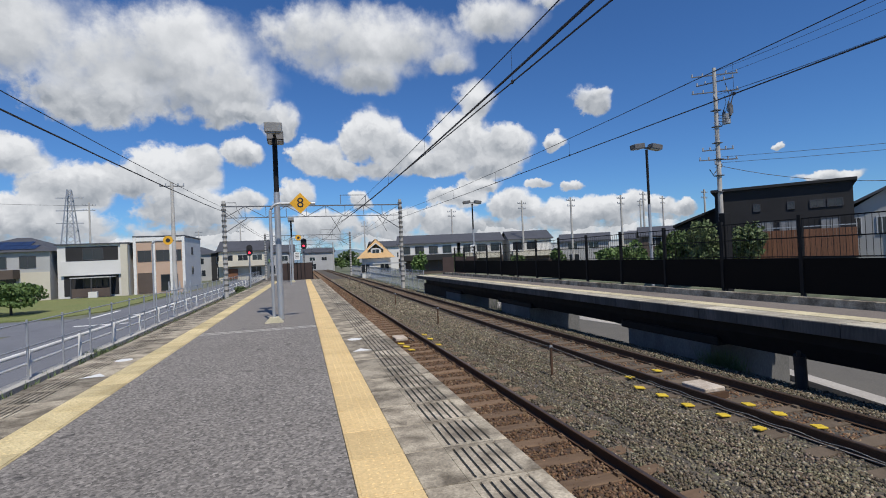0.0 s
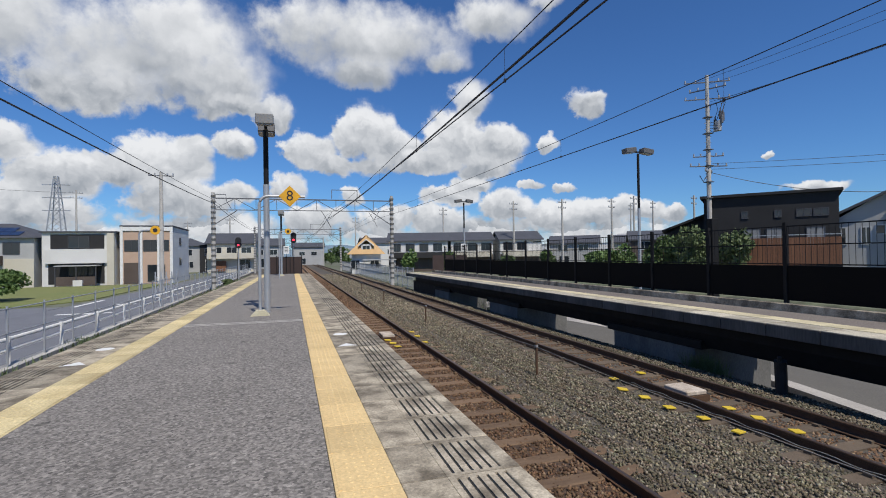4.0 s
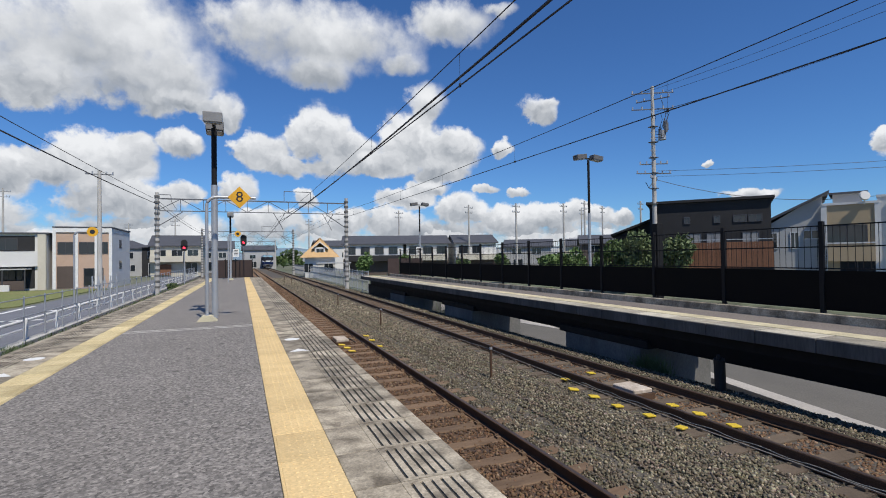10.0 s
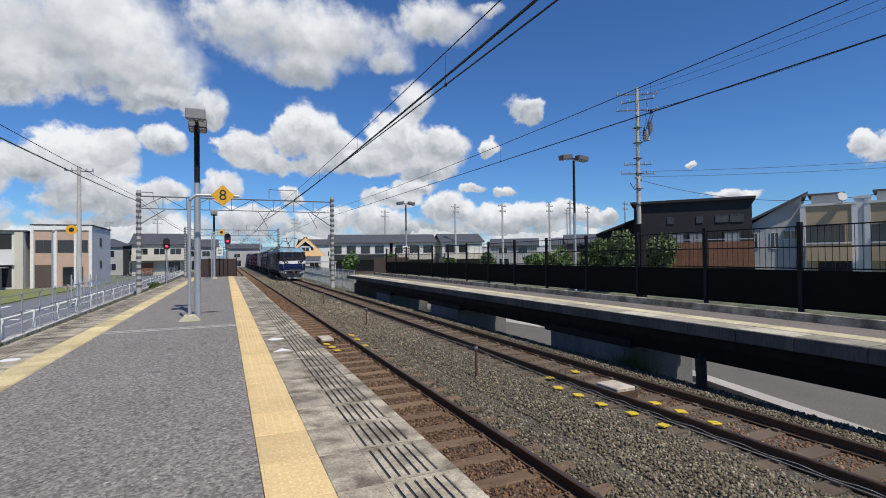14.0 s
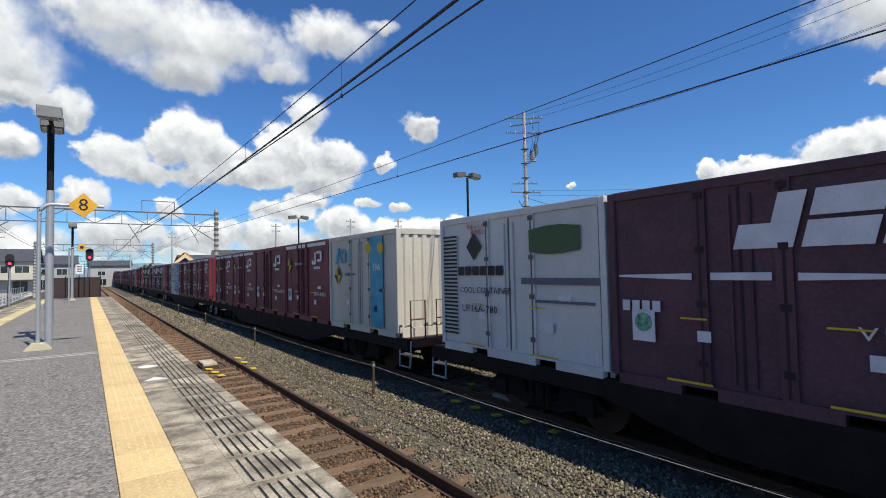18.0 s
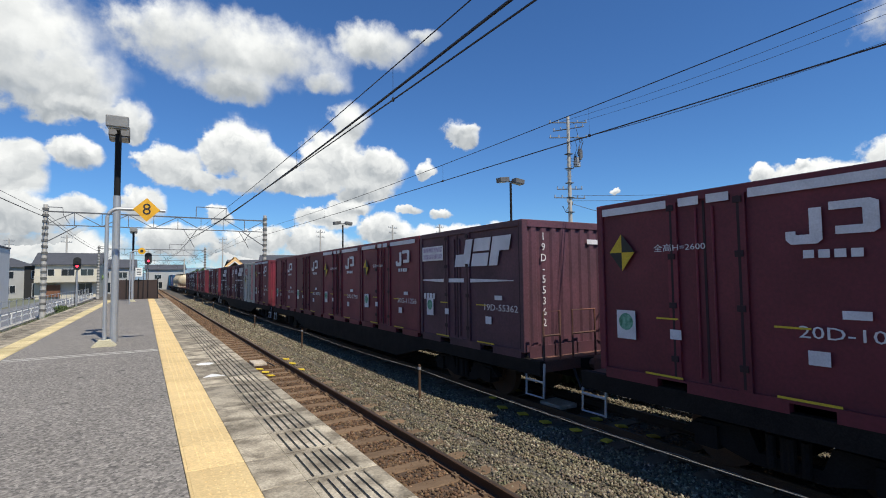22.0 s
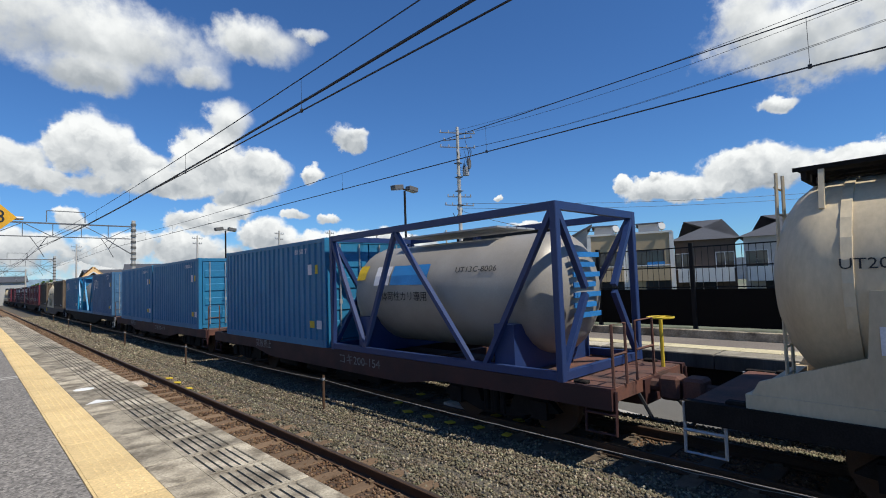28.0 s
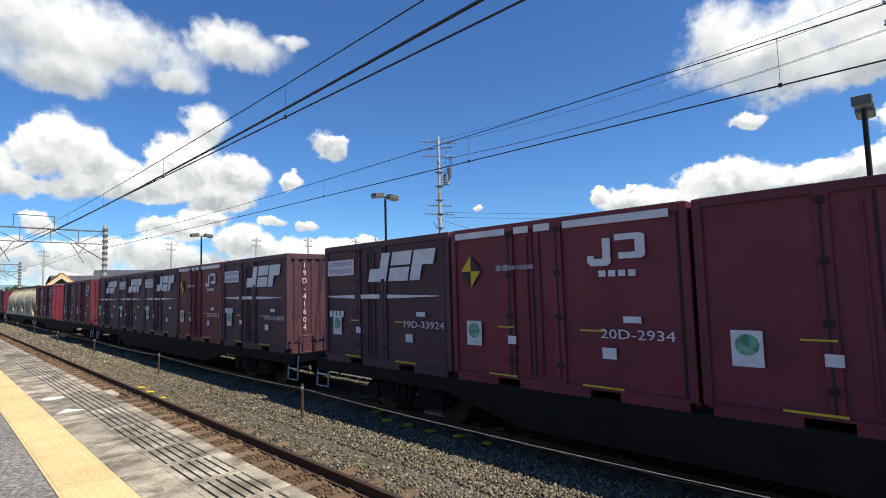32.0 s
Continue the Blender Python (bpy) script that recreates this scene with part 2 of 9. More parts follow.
# ---- materials ----
def mat(name, col, col2=None, rough=0.6, metal=0.0, scale=3.0, fine=60.0, amount=0.5, bump=0.15, grit=0.25, vary=0.0, stretch=(1, 1, 1), spec=0.5):
    """A painted or mineral surface: two tones in large patches, fine grain, a little relief."""
    m = bpy.data.materials.new(name)
    m.use_nodes = True
    n, l = m.node_tree.nodes, m.node_tree.links
    b = n["Principled BSDF"]
    b.inputs["Roughness"].default_value, b.inputs["Metallic"].default_value = rough, metal
    b.inputs["Specular IOR Level"].default_value = spec
    col2 = col2 or tuple(c * 0.72 for c in col)
    tc = n.new("ShaderNodeTexCoord")
    mp = n.new("ShaderNodeMapping")
    mp.inputs["Scale"].default_value = stretch
    l.new(tc.outputs["Object"], mp.inputs[0])
    info = n.new("ShaderNodeObjectInfo")
    shift = n.new("ShaderNodeVectorMath")
    shift.operation = "ADD"
    l.new(mp.outputs[0], shift.inputs[0])
    wide = n.new("ShaderNodeMath")
    wide.operation = "MULTIPLY"
    wide.inputs[1].default_value = 37.0
    l.new(info.outputs["Random"], wide.inputs[0])
    l.new(wide.outputs[0], shift.inputs[1])
    n1, n2 = n.new("ShaderNodeTexNoise"), n.new("ShaderNodeTexNoise")
    for t, s, d in ((n1, scale, 5.0), (n2, fine, 3.0)):
        t.inputs["Scale"].default_value, t.inputs["Detail"].default_value, t.inputs["Roughness"].default_value = s, d, 0.6
        l.new(shift.outputs[0], t.inputs[0])
    r = n.new("ShaderNodeMapRange")
    r.inputs[1].default_value, r.inputs[2].default_value = 0.5 - 0.25 / max(amount, 0.01) * 0.5, 0.5 + 0.25 / max(amount, 0.01) * 0.5
    l.new(n1.outputs[0], r.inputs[0])
    mix = n.new("ShaderNodeMix")
    mix.data_type = "RGBA"
    l.new(r.outputs[0], mix.inputs[0])
    mix.inputs[6].default_value, mix.inputs[7].default_value = (*col, 1), (*col2, 1)
    g = n.new("ShaderNodeMapRange")
    g.inputs[1].default_value, g.inputs[2].default_value, g.inputs[3].default_value, g.inputs[4].default_value = 0.25, 0.75, 1 - grit, 1 + grit
    l.new(n2.outputs[0], g.inputs[0])
    v = n.new("ShaderNodeMapRange")
    v.inputs[3].default_value, v.inputs[4].default_value = 1 - vary, 1 + vary
    l.new(info.outputs["Random"], v.inputs[0])
    mu = n.new("ShaderNodeMath")
    mu.operation = "MULTIPLY"
    l.new(g.outputs[0], mu.inputs[0])
    l.new(v.outputs[0], mu.inputs[1])
    sc = n.new("ShaderNodeVectorMath")
    sc.operation = "SCALE"
    l.new(mix.outputs[2], sc.inputs[0])
    l.new(mu.outputs[0], sc.inputs[3])
    l.new(sc.outputs[0], b.inputs["Base Color"])
    rr = n.new("ShaderNodeMapRange")
    rr.inputs[3].default_value, rr.inputs[4].default_value = max(rough - 0.1, 0.05), min(rough + 0.12, 1.0)
    l.new(n1.outputs[0], rr.inputs[0])
    l.new(rr.outputs[0], b.inputs["Roughness"])
    if bump:
        bp = n.new("ShaderNodeBump")
        bp.inputs["Strength"].default_value, bp.inputs["Distance"].default_value = bump, 0.01
        l.new(n2.outputs[0], bp.inputs["Height"])
        l.new(bp.outputs[0], b.inputs["Normal"])
    return m


def glow(name, col, strength):
    m = bpy.data.materials.new(name)
    m.use_nodes = True
    b = m.node_tree.nodes["Principled BSDF"]
    b.inputs["Base Color"].default_value = (*col, 1)
    b.inputs["Emission Color"].default_value, b.inputs["Emission Strength"].default_value = (*col, 1), strength
    return m


def rusty(name, paint, rust=(0.12, 0.05, 0.025), cover=0.55, rough=0.7, scale=2.2, stretch=(1, 1, 0.35)):
    return mat(name, paint, rust, rough=rough, scale=scale, amount=cover, fine=40, grit=0.3, bump=0.12, stretch=stretch)


def glass(name, col=(0.02, 0.025, 0.03), rough=0.06):
    m = bpy.data.materials.new(name)
    m.use_nodes = True
    b = m.node_tree.nodes["Principled BSDF"]
    b.inputs["Base Color"].default_value, b.inputs["Roughness"].default_value = (*col, 1), rough
    b.inputs["Specular IOR Level"].default_value = 0.7
    return m


def coarse_asphalt(name, col):
    """Open-grained asphalt: single chips of different tone, worn streaks, a few dark spots."""
    m = mat(name, col, tuple(c * 0.84 for c in col), rough=0.9, scale=0.7, fine=28, grit=0.45, bump=0.5)
    n, l = m.node_tree.nodes, m.node_tree.links
    b = n["Principled BSDF"]
    old = b.inputs["Base Color"].links[0].from_socket
    tc = n["Texture Coordinate"].outputs["Object"]
    v = n.new("ShaderNodeTexVoronoi")
    v.inputs["Scale"].default_value = 46.0
    l.new(tc, v.inputs["Vector"])
    chip = n.new("ShaderNodeMapRange")
    chip.inputs[3].default_value, chip.inputs[4].default_value = 0.38, 1.68
    l.new(v.outputs["Color"], chip.inputs[0])
    spot = n.new("ShaderNodeTexNoise")
    spot.inputs["Scale"].default_value, spot.inputs["Detail"].default_value = 3.4, 2.0
    l.new(tc, spot.inputs["Vector"])
    dark = n.new("ShaderNodeMapRange")
    dark.inputs[1].default_value, dark.inputs[2].default_value, dark.inputs[3].default_value, dark.inputs[4].default_value = 0.68, 0.74, 1.0, 0.5
    l.new(spot.outputs[0], dark.inputs[0])
    mu = n.new("ShaderNodeMath")
    mu.operation = "MULTIPLY"
    l.new(chip.outputs[0], mu.inputs[0])
    l.new(dark.outputs[0], mu.inputs[1])
    sc = n.new("ShaderNodeVectorMath")
    sc.operation = "SCALE"
    l.new(old, sc.inputs[0])
    l.new(mu.outputs[0], sc.inputs[3])
    l.new(sc.outputs[0], b.inputs["Base Color"])
    return m


M_ASPHALT = coarse_asphalt("platform_asphalt", (0.200, 0.182, 0.162))
M_ROAD = mat("road_asphalt", (0.16, 0.165, 0.185), (0.125, 0.13, 0.145), rough=0.9, scale=0.4, fine=30, grit=0.25, bump=0.3)
M_TACTILE = mat("tactile_yellow", (0.68, 0.505, 0.245), (0.56, 0.40, 0.19), rough=0.75, scale=2.5, fine=45, grit=0.18, vary=0.09, bump=0.2)
M_CONC = mat("weathered_concrete", (0.41, 0.355, 0.265), (0.135, 0.112, 0.080), rough=0.9, scale=3.2, amount=1.0, fine=55, grit=0.38, vary=0.26, bump=0.35)
M_CONC_L = mat("pale_concrete", (0.50, 0.48, 0.44), (0.36, 0.34, 0.31), rough=0.9, scale=0.7, fine=40, grit=0.2, bump=0.25)
# streaky stains, with the shade of the platform faces darkened into both tones
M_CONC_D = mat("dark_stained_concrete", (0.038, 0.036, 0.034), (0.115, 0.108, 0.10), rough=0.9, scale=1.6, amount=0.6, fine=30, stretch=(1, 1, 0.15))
M_PIER = mat("grey_pier_concrete", (0.17, 0.165, 0.155), (0.10, 0.097, 0.09), rough=0.9, scale=1.1, amount=0.7, fine=35, grit=0.25, bump=0.3, stretch=(1, 1, 0.4))
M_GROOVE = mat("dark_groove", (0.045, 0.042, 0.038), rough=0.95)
M_WHITE = mat("white_paint", (0.78, 0.78, 0.75), (0.62, 0.61, 0.58), rough=0.6, scale=4, grit=0.1)
M_RAIL = mat("rail_steel_brown", (0.070, 0.042, 0.027), (0.105, 0.058, 0.032), rough=0.75, metal=0.0, scale=5, spec=0.3)
M_RAILTOP = mat("rail_running_surface", (0.13, 0.095, 0.075), rough=0.5, metal=0.6, grit=0.1, bump=0.02)
M_SLEEPER1 = mat("brown_timber_sleeper", (0.205, 0.132, 0.078), (0.115, 0.071, 0.041), rough=0.9, scale=3, fine=50, vary=0.25, stretch=(1, 4, 4))
M_SLEEPER2 = mat("dusty_sleeper", (0.155, 0.118, 0.082), (0.095, 0.068, 0.045), rough=0.9, scale=3, fine=50, vary=0.25)
M_BALLAST = mat("ballast_bed", (0.10, 0.088, 0.07), (0.06, 0.05, 0.04), rough=0.95, scale=2.5, fine=22, grit=0.7, bump=1.0)
M_BALLAST1 = mat("rusty_ballast_bed", (0.09, 0.055, 0.033), (0.055, 0.034, 0.022), rough=0.95, scale=2.5, fine=22, grit=0.7, bump=1.0)
M_STEEL = mat("galvanised_steel", (0.46, 0.47, 0.48), (0.36, 0.37, 0.38), rough=0.5, metal=0.5, scale=2, grit=0.1, bump=0.04)
M_GANTRY = mat("weathered_gantry_steel", (0.15, 0.155, 0.165), (0.10, 0.10, 0.105), rough=0.6, metal=0.3, scale=2, grit=0.15, bump=0.04)
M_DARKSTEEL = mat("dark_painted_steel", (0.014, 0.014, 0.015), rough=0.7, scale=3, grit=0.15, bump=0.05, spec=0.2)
M_FENCE = mat("black_fence_panel", (0.007, 0.006, 0.006), (0.010, 0.009, 0.008), rough=0.9, scale=1.0, grit=0.15, bump=0.05, spec=0.1)
M_BROWNFENCE = mat("brown_fence_panel", (0.05, 0.03, 0.025), rough=0.7, scale=1.5, grit=0.15)
M_MAROON = mat("maroon_container_paint", (0.158, 0.015, 0.030), (0.105, 0.011, 0.021), rough=0.6, scale=1.2, amount=0.7, fine=25, grit=0.2, vary=0.22, bump=0.04)
M_PURPLE = mat("faded_purple_container_paint", (0.092, 0.032, 0.047), (0.055, 0.022, 0.031), rough=0.65, scale=1.2, amount=0.7, fine=25, grit=0.25, vary=0.2, bump=0.04)
M_MARKINGS = mat("white_marking", (0.72, 0.70, 0.72), rough=0.6, grit=0.12, bump=0)
M_DARKFRAME = mat("wagon_frame_grime", (0.020, 0.017, 0.015), (0.011, 0.010, 0.009), rough=0.9, scale=3, grit=0.4, spec=0.15)
M_RUSTDECK = mat("rusty_deck", (0.15, 0.06, 0.04), (0.07, 0.04, 0.032), rough=0.85, scale=2, amount=0.9, grit=0.4)
M_GRASS = mat("grass_lot", (0.13, 0.17, 0.045), (0.20, 0.19, 0.07), rough=0.95, scale=0.35, fine=12, grit=0.5, bump=0.6)
M_GROUND = mat("far_ground", (0.16, 0.15, 0.12), (0.09, 0.12, 0.05), rough=0.95, scale=0.05, fine=1.5, grit=0.4, bump=0.2)
M_DECK = mat("platform_deck_paving", (0.20, 0.175, 0.155), (0.14, 0.12, 0.108), rough=0.9, scale=0.8, fine=30, grit=0.4, bump=0.3)
M_STREET = mat("lower_street_asphalt", (0.130, 0.121, 0.104), (0.10, 0.094, 0.082), rough=0.9, scale=0.5, fine=25, grit=0.25, bump=0.3)
M_LOT = mat("concrete_lot", (0.44, 0.41, 0.37), (0.30, 0.28, 0.255), rough=0.9, scale=0.35, amount=0.7, fine=18, grit=0.2)
M_LEAF = mat("leaves", (0.055, 0.105, 0.025), (0.10, 0.15, 0.04), rough=0.7, scale=3, fine=25, grit=0.35, vary=0.25, bump=0)
M_LEAF_PALE = mat("pale_leaves", (0.12, 0.15, 0.06), (0.07, 0.11, 0.035), rough=0.7, scale=3, fine=25, grit=0.35, bump=0)
M_BARK = mat("bark", (0.12, 0.09, 0.065), rough=0.9)
M_GLASSD = glass("dark_window")
M_BLACK = mat("black_rubber", (0.015, 0.015, 0.016), rough=0.7, bump=0.05)
M_WIRE = mat("wire", (0.03, 0.03, 0.035), rough=0.6, bump=0)
M_YELLOW = mat("yellow_paint", (0.65, 0.47, 0.03), (0.5, 0.35, 0.03), rough=0.7, scale=8, grit=0.2)
M_SIGN = mat("sign_yellow", (0.82, 0.42, 0.02), rough=0.5, grit=0.05, bump=0)

# ---- building tools ----
def part(name, bm, material, parent=None, label="", smooth=False):
    """Link a bmesh as one mesh object, under a thing or a part."""
    me = bpy.data.meshes.new(name)
    bm.to_mesh(me)
    bm.free()
    me.materials.append(material)
    if smooth:
        me.polygons.foreach_set("use_smooth", [True] * len(me.polygons))
    ob = new(name, me)
    ob.parent = parent
    return tagged(ob, label) if label else ob


def piece(name, me, parent, m=None):
    """One more object on a mesh that alike pieces share."""
    ob = new(name, me)
    ob.parent = parent
    if m is not None:
        ob.matrix_basis = m
    return ob


def thing(name, label, category, group="", kind="", at=None):
    ob = tagged(new(name), label, category, group, kind)
    if at is not None:
        ob.matrix_basis = at
    return ob


def mesh_of(name, bm, material):
    me = bpy.data.meshes.new(name)
    bm.to_mesh(me)
    bm.free()
    me.materials.append(material)
    return me


def B():
    return bmesh.new()


def box(bm, x0, x1, y0, y1, z0, z1, bevel=0.0, m=None):
    vs = [bm.verts.new(v) for v in ((x0, y0, z0), (x1, y0, z0), (x1, y1, z0), (x0, y1, z0), (x0, y0, z1), (x1, y0, z1), (x1, y1, z1), (x0, y1, z1))]
    fs = [bm.faces.new([vs[i] for i in f]) for f in ((3, 2, 1, 0), (4, 5, 6, 7), (0, 1, 5, 4), (1, 2, 6, 5), (2, 3, 7, 6), (3, 0, 4, 7))]
    if bevel:
        es = {e for f in fs for e in f.edges}
        r = bmesh.ops.bevel(bm, geom=list(es), offset=bevel, segments=1, affect="EDGES", profile=0.5)
        vs = [v for v in r["verts"]] + [v for v in vs if v.is_valid]
    if m is not None:
        for v in set(v for v in vs if v.is_valid):
            v.co = m @ v.co
    return bm


def tube(bm, a, b, r, seg=8, r2=None, caps=True):
    a, b = Vector(a), Vector(b)
    q = (b - a).to_track_quat("Z", "Y").to_matrix()
    r2 = r if r2 is None else r2
    rings = []
    for p, rad in ((a, r), (b, r2)):
        rings.append([bm.verts.new(p + q @ Vector((rad * math.cos(k * math.tau / seg), rad * math.sin(k * math.tau / seg), 0))) for k in range(seg)])
    for k in range(seg):
        bm.faces.new((rings[0][k], rings[0][(k + 1) % seg], rings[1][(k + 1) % seg], rings[1][k]))
    if caps:
        bm.faces.new(rings[0][::-1])
        bm.faces.new(rings[1])
    return bm


def path_tube(bm, pts, r, seg=6):
    """One bent tube through all the points."""
    pts = [Vector(p) for p in pts]
    pts = [p for i, p in enumerate(pts) if i == 0 or (p - pts[i - 1]).length > 1e-6]
    rows = []
    for i, p in enumerate(pts):
        d = (pts[min(i + 1, len(pts) - 1)] - pts[max(i - 1, 0)]).normalized()
        side = d.cross(Vector((0, 0, 1)) if abs(d.z) < 0.9 else Vector((0, 1, 0)) if abs(d.y) < 0.7 else Vector((1, 0, 0))).normalized()
        up = side.cross(d)
        if rows and rows[-1][1].dot(side) < 0:
            side, up = -side, -up
        rows.append(([bm.verts.new(p + (side * math.cos(k * math.tau / seg) + up * math.sin(k * math.tau / seg)) * r) for k in range(seg)], side))
    for (a, _), (b, _) in zip(rows[:-1], rows[1:]):
        for k in range(seg):
            bm.faces.new((a[k], b[k], b[(k + 1) % seg], a[(k + 1) % seg]))
    bm.faces.new(rows[0][0])
    bm.faces.new(rows[-1][0][::-1])
    return bm


def beam(bm, a, b, w, h=None):
    """A square bar from a to b."""
    a, b = Vector(a), Vector(b)
    h = h or w
    q = (b - a).to_track_quat("Y", "Z").to_matrix().to_4x4()
    d = (b - a).length
    box(bm, -w / 2, w / 2, 0, d, -h / 2, h / 2, m=Matrix.Translation(a) @ q)
    return bm


def prism(bm, outline, axis, lo, hi):
    """An outline of two coordinates, drawn out along an axis (x: outline is y z, y: x z, z: x y)."""
    def at(p, t):
        return {"x": (t, p[0], p[1]), "y": (p[0], t, p[1]), "z": (p[0], p[1], t)}[axis]
    a = [bm.verts.new(at(p, lo)) for p in outline]
    b = [bm.verts.new(at(p, hi)) for p in outline]
    k = len(outline)
    bm.faces.new(a)
    bm.faces.new(b[::-1])
    for i in range(k):
        bm.faces.new((a[i], b[i], b[(i + 1) % k], a[(i + 1) % k]))
    bmesh.ops.recalc_face_normals(bm, faces=bm.faces)
    return bm


def loft(bm, rings, close=True, caps=True):
    rows = [[bm.verts.new(p) for p in ring] for ring in rings]
    k = len(rows[0])
    for a, b in zip(rows[:-1], rows[1:]):
        for i in range(k if close else k - 1):
            bm.faces.new((a[i], a[(i + 1) % k], b[(i + 1) % k], b[i]))
    if caps:
        bm.faces.new(rows[0][::-1])
        bm.faces.new(rows[-1])
    bmesh.ops.recalc_face_normals(bm, faces=bm.faces)
    return bm


TEXTS = {}


def lettering(name, body, size, parent, m, material, stretch=1.0, label=""):
    """Flat letters in the built-in font as a mesh, 2 mm thick."""
    key = (body, size, stretch, material.name)
    if key not in TEXTS:
        cu = bpy.data.curves.new(name, "FONT")
        cu.body, cu.size, cu.align_x, cu.align_y, cu.extrude = body, size, "CENTER", "CENTER", 0.001
        cu.resolution_u = 2
        tmp = new(name, cu)
        tmp.scale = (stretch, 1, 1)
        bpy.context.view_layer.update()
        me = bpy.data.meshes.new_from_object(tmp.evaluated_get(bpy.context.evaluated_depsgraph_get()))
        me.transform(Matrix.Diagonal((stretch, 1, 1, 1)))
        bpy.data.objects.remove(tmp)
        bpy.data.curves.remove(cu)
        me.materials.clear()
        me.materials.append(material)
        TEXTS[key] = me
    ob = piece(name, TEXTS[key], parent, m)
    return tagged(ob, label) if label else ob


def on_side(y, z, x):
    """Lettering laid on a face that looks towards -x, read from there (its text runs towards -y)."""
    return Matrix(((0, 0, -1, x), (-1, 0, 0, y), (0, 1, 0, z), (0, 0, 0, 1)))


def on_front(x, z, y):
    """Lettering laid on a face that looks towards -y."""
    return Matrix(((1, 0, 0, x), (0, 0, -1, y), (0, 1, 0, z), (0, 0, 0, 1)))


def numpy_mesh(name, verts, faces, material):
    me = bpy.data.meshes.new(name)
    me.from_pydata(verts.tolist() if hasattr(verts, "tolist") else verts, [], faces.tolist() if hasattr(faces, "tolist") else faces)
    me.materials.append(material)
    return me

# ---- ground, tracks, platforms ----
RAIL = -0.98           # rail head
BED = -1.15            # ballast
LAND = -1.30           # land on both sides
LOW = -2.30            # street below the far platform
TRACK_1, TRACK_2 = 3.0, 6.88
EDGE_R = 1.58          # near platform, edge at track 1
FAR_END = 42.8


def left_line(y):
    return -2.60 + 0.0125 * y     # outer edge of the yellow line on the far side of the near platform


bm = B()
prism(bm, [(-2500, LAND - 3), (-2500, LAND), (8.9, LAND), (8.95, LOW), (23.5, LOW), (25.0, LAND), (2500, LAND), (2500, LAND - 3)], "y", -60, 36)
for y0, y1 in ((-2500, -60), (36, 2500)):
    box(bm, -2500, 2500, y0, y1, LAND - 3, LAND)
tagged(part("ground", bm, M_GROUND), "flat suburban land with earth and patches of grass", "ground", kind="structure")

bm = B()
prism(bm, [(1.3, LAND - 0.1), (1.3, BED), (4.0, BED), (4.6, BED + 0.03), (5.4, BED + 0.03), (6.0, BED), (8.0, BED), (8.9, LAND - 0.1)], "y", -120, 1500)
tagged(part("ballast_bed", bm, M_BALLAST), "grey crushed-stone ballast bed under two tracks", "ballast", kind="structure")
bm = B()
box(bm, 1.7, 3.46, -120, 200, BED - 0.1, BED + 0.004)
tagged(part("rusty_ballast_bed", bm, M_BALLAST1), "rust-brown ballast between the rails of the platform track", "ballast", kind="structure")


def rail_outline(x):
    return [(x - 0.065, RAIL - 0.15), (x + 0.065, RAIL - 0.15), (x + 0.065, RAIL - 0.135), (x + 0.012, RAIL - 0.115), (x + 0.012, RAIL - 0.045), (x + 0.032, RAIL - 0.035),
            (x + 0.032, RAIL - 0.006), (x + 0.026, RAIL), (x - 0.026, RAIL), (x - 0.032, RAIL - 0.006), (x - 0.032, RAIL - 0.035), (x - 0.012, RAIL - 0.045), (x - 0.012, RAIL - 0.115), (x - 0.065, RAIL - 0.135)]


for centre in (TRACK_1, TRACK_2):
    track = thing("railway_track", "narrow-gauge railway track with rusty steel rails on sleepers", "track", group="running tracks", kind="structure")
    for side in (-1, 1):
        x = centre + side * 0.5335
        bm = B()
        prism(bm, rail_outline(x), "y", -120, 1500)
        r = part("rail", bm, M_RAIL, track)
        bm = B()
        box(bm, x - 0.022, x + 0.022, -120, 1500, RAIL, RAIL + 0.002)
        part("running_surface", bm, M_RAILTOP, r, "polished steel running surface")
bm = B()
path_tube(bm, [(6.27, y, RAIL - 0.09 + 0.012 * math.sin(y * 9.0)) for y in np.arange(-2, 8, 0.12)], 0.005, 5)
tagged(part("track_cable", bm, mat("pale_cable", (0.34, 0.33, 0.30), rough=0.6)), "thin pale cable lying along the rail", "cable")

# near platform: slab, asphalt, yellow lines, edge slabs with grooves
plat = thing("platform_near", "open railway platform with grey asphalt, yellow tactile lines and concrete edge slabs", "platform", kind="structure")
Y0 = -9.0


def strip(name, fa, fb, z0, z1, material, y0=Y0, y1=FAR_END, parent=plat, label=""):
    bm = B()
    vs = []
    for z in (z0, z1):
        vs += [bm.verts.new((fa(y0), y0, z)), bm.verts.new((fb(y0), y0, z)), bm.verts.new((fb(y1), y1, z)), bm.verts.new((fa(y1), y1, z))]
    for f in ((3, 2, 1, 0), (4, 5, 6, 7), (0, 1, 5, 4), (1, 2, 6, 5), (2, 3, 7, 6), (3, 0, 4, 7)):
        bm.faces.new([vs[i] for i in f])
    return part(name, bm, material, parent, label)


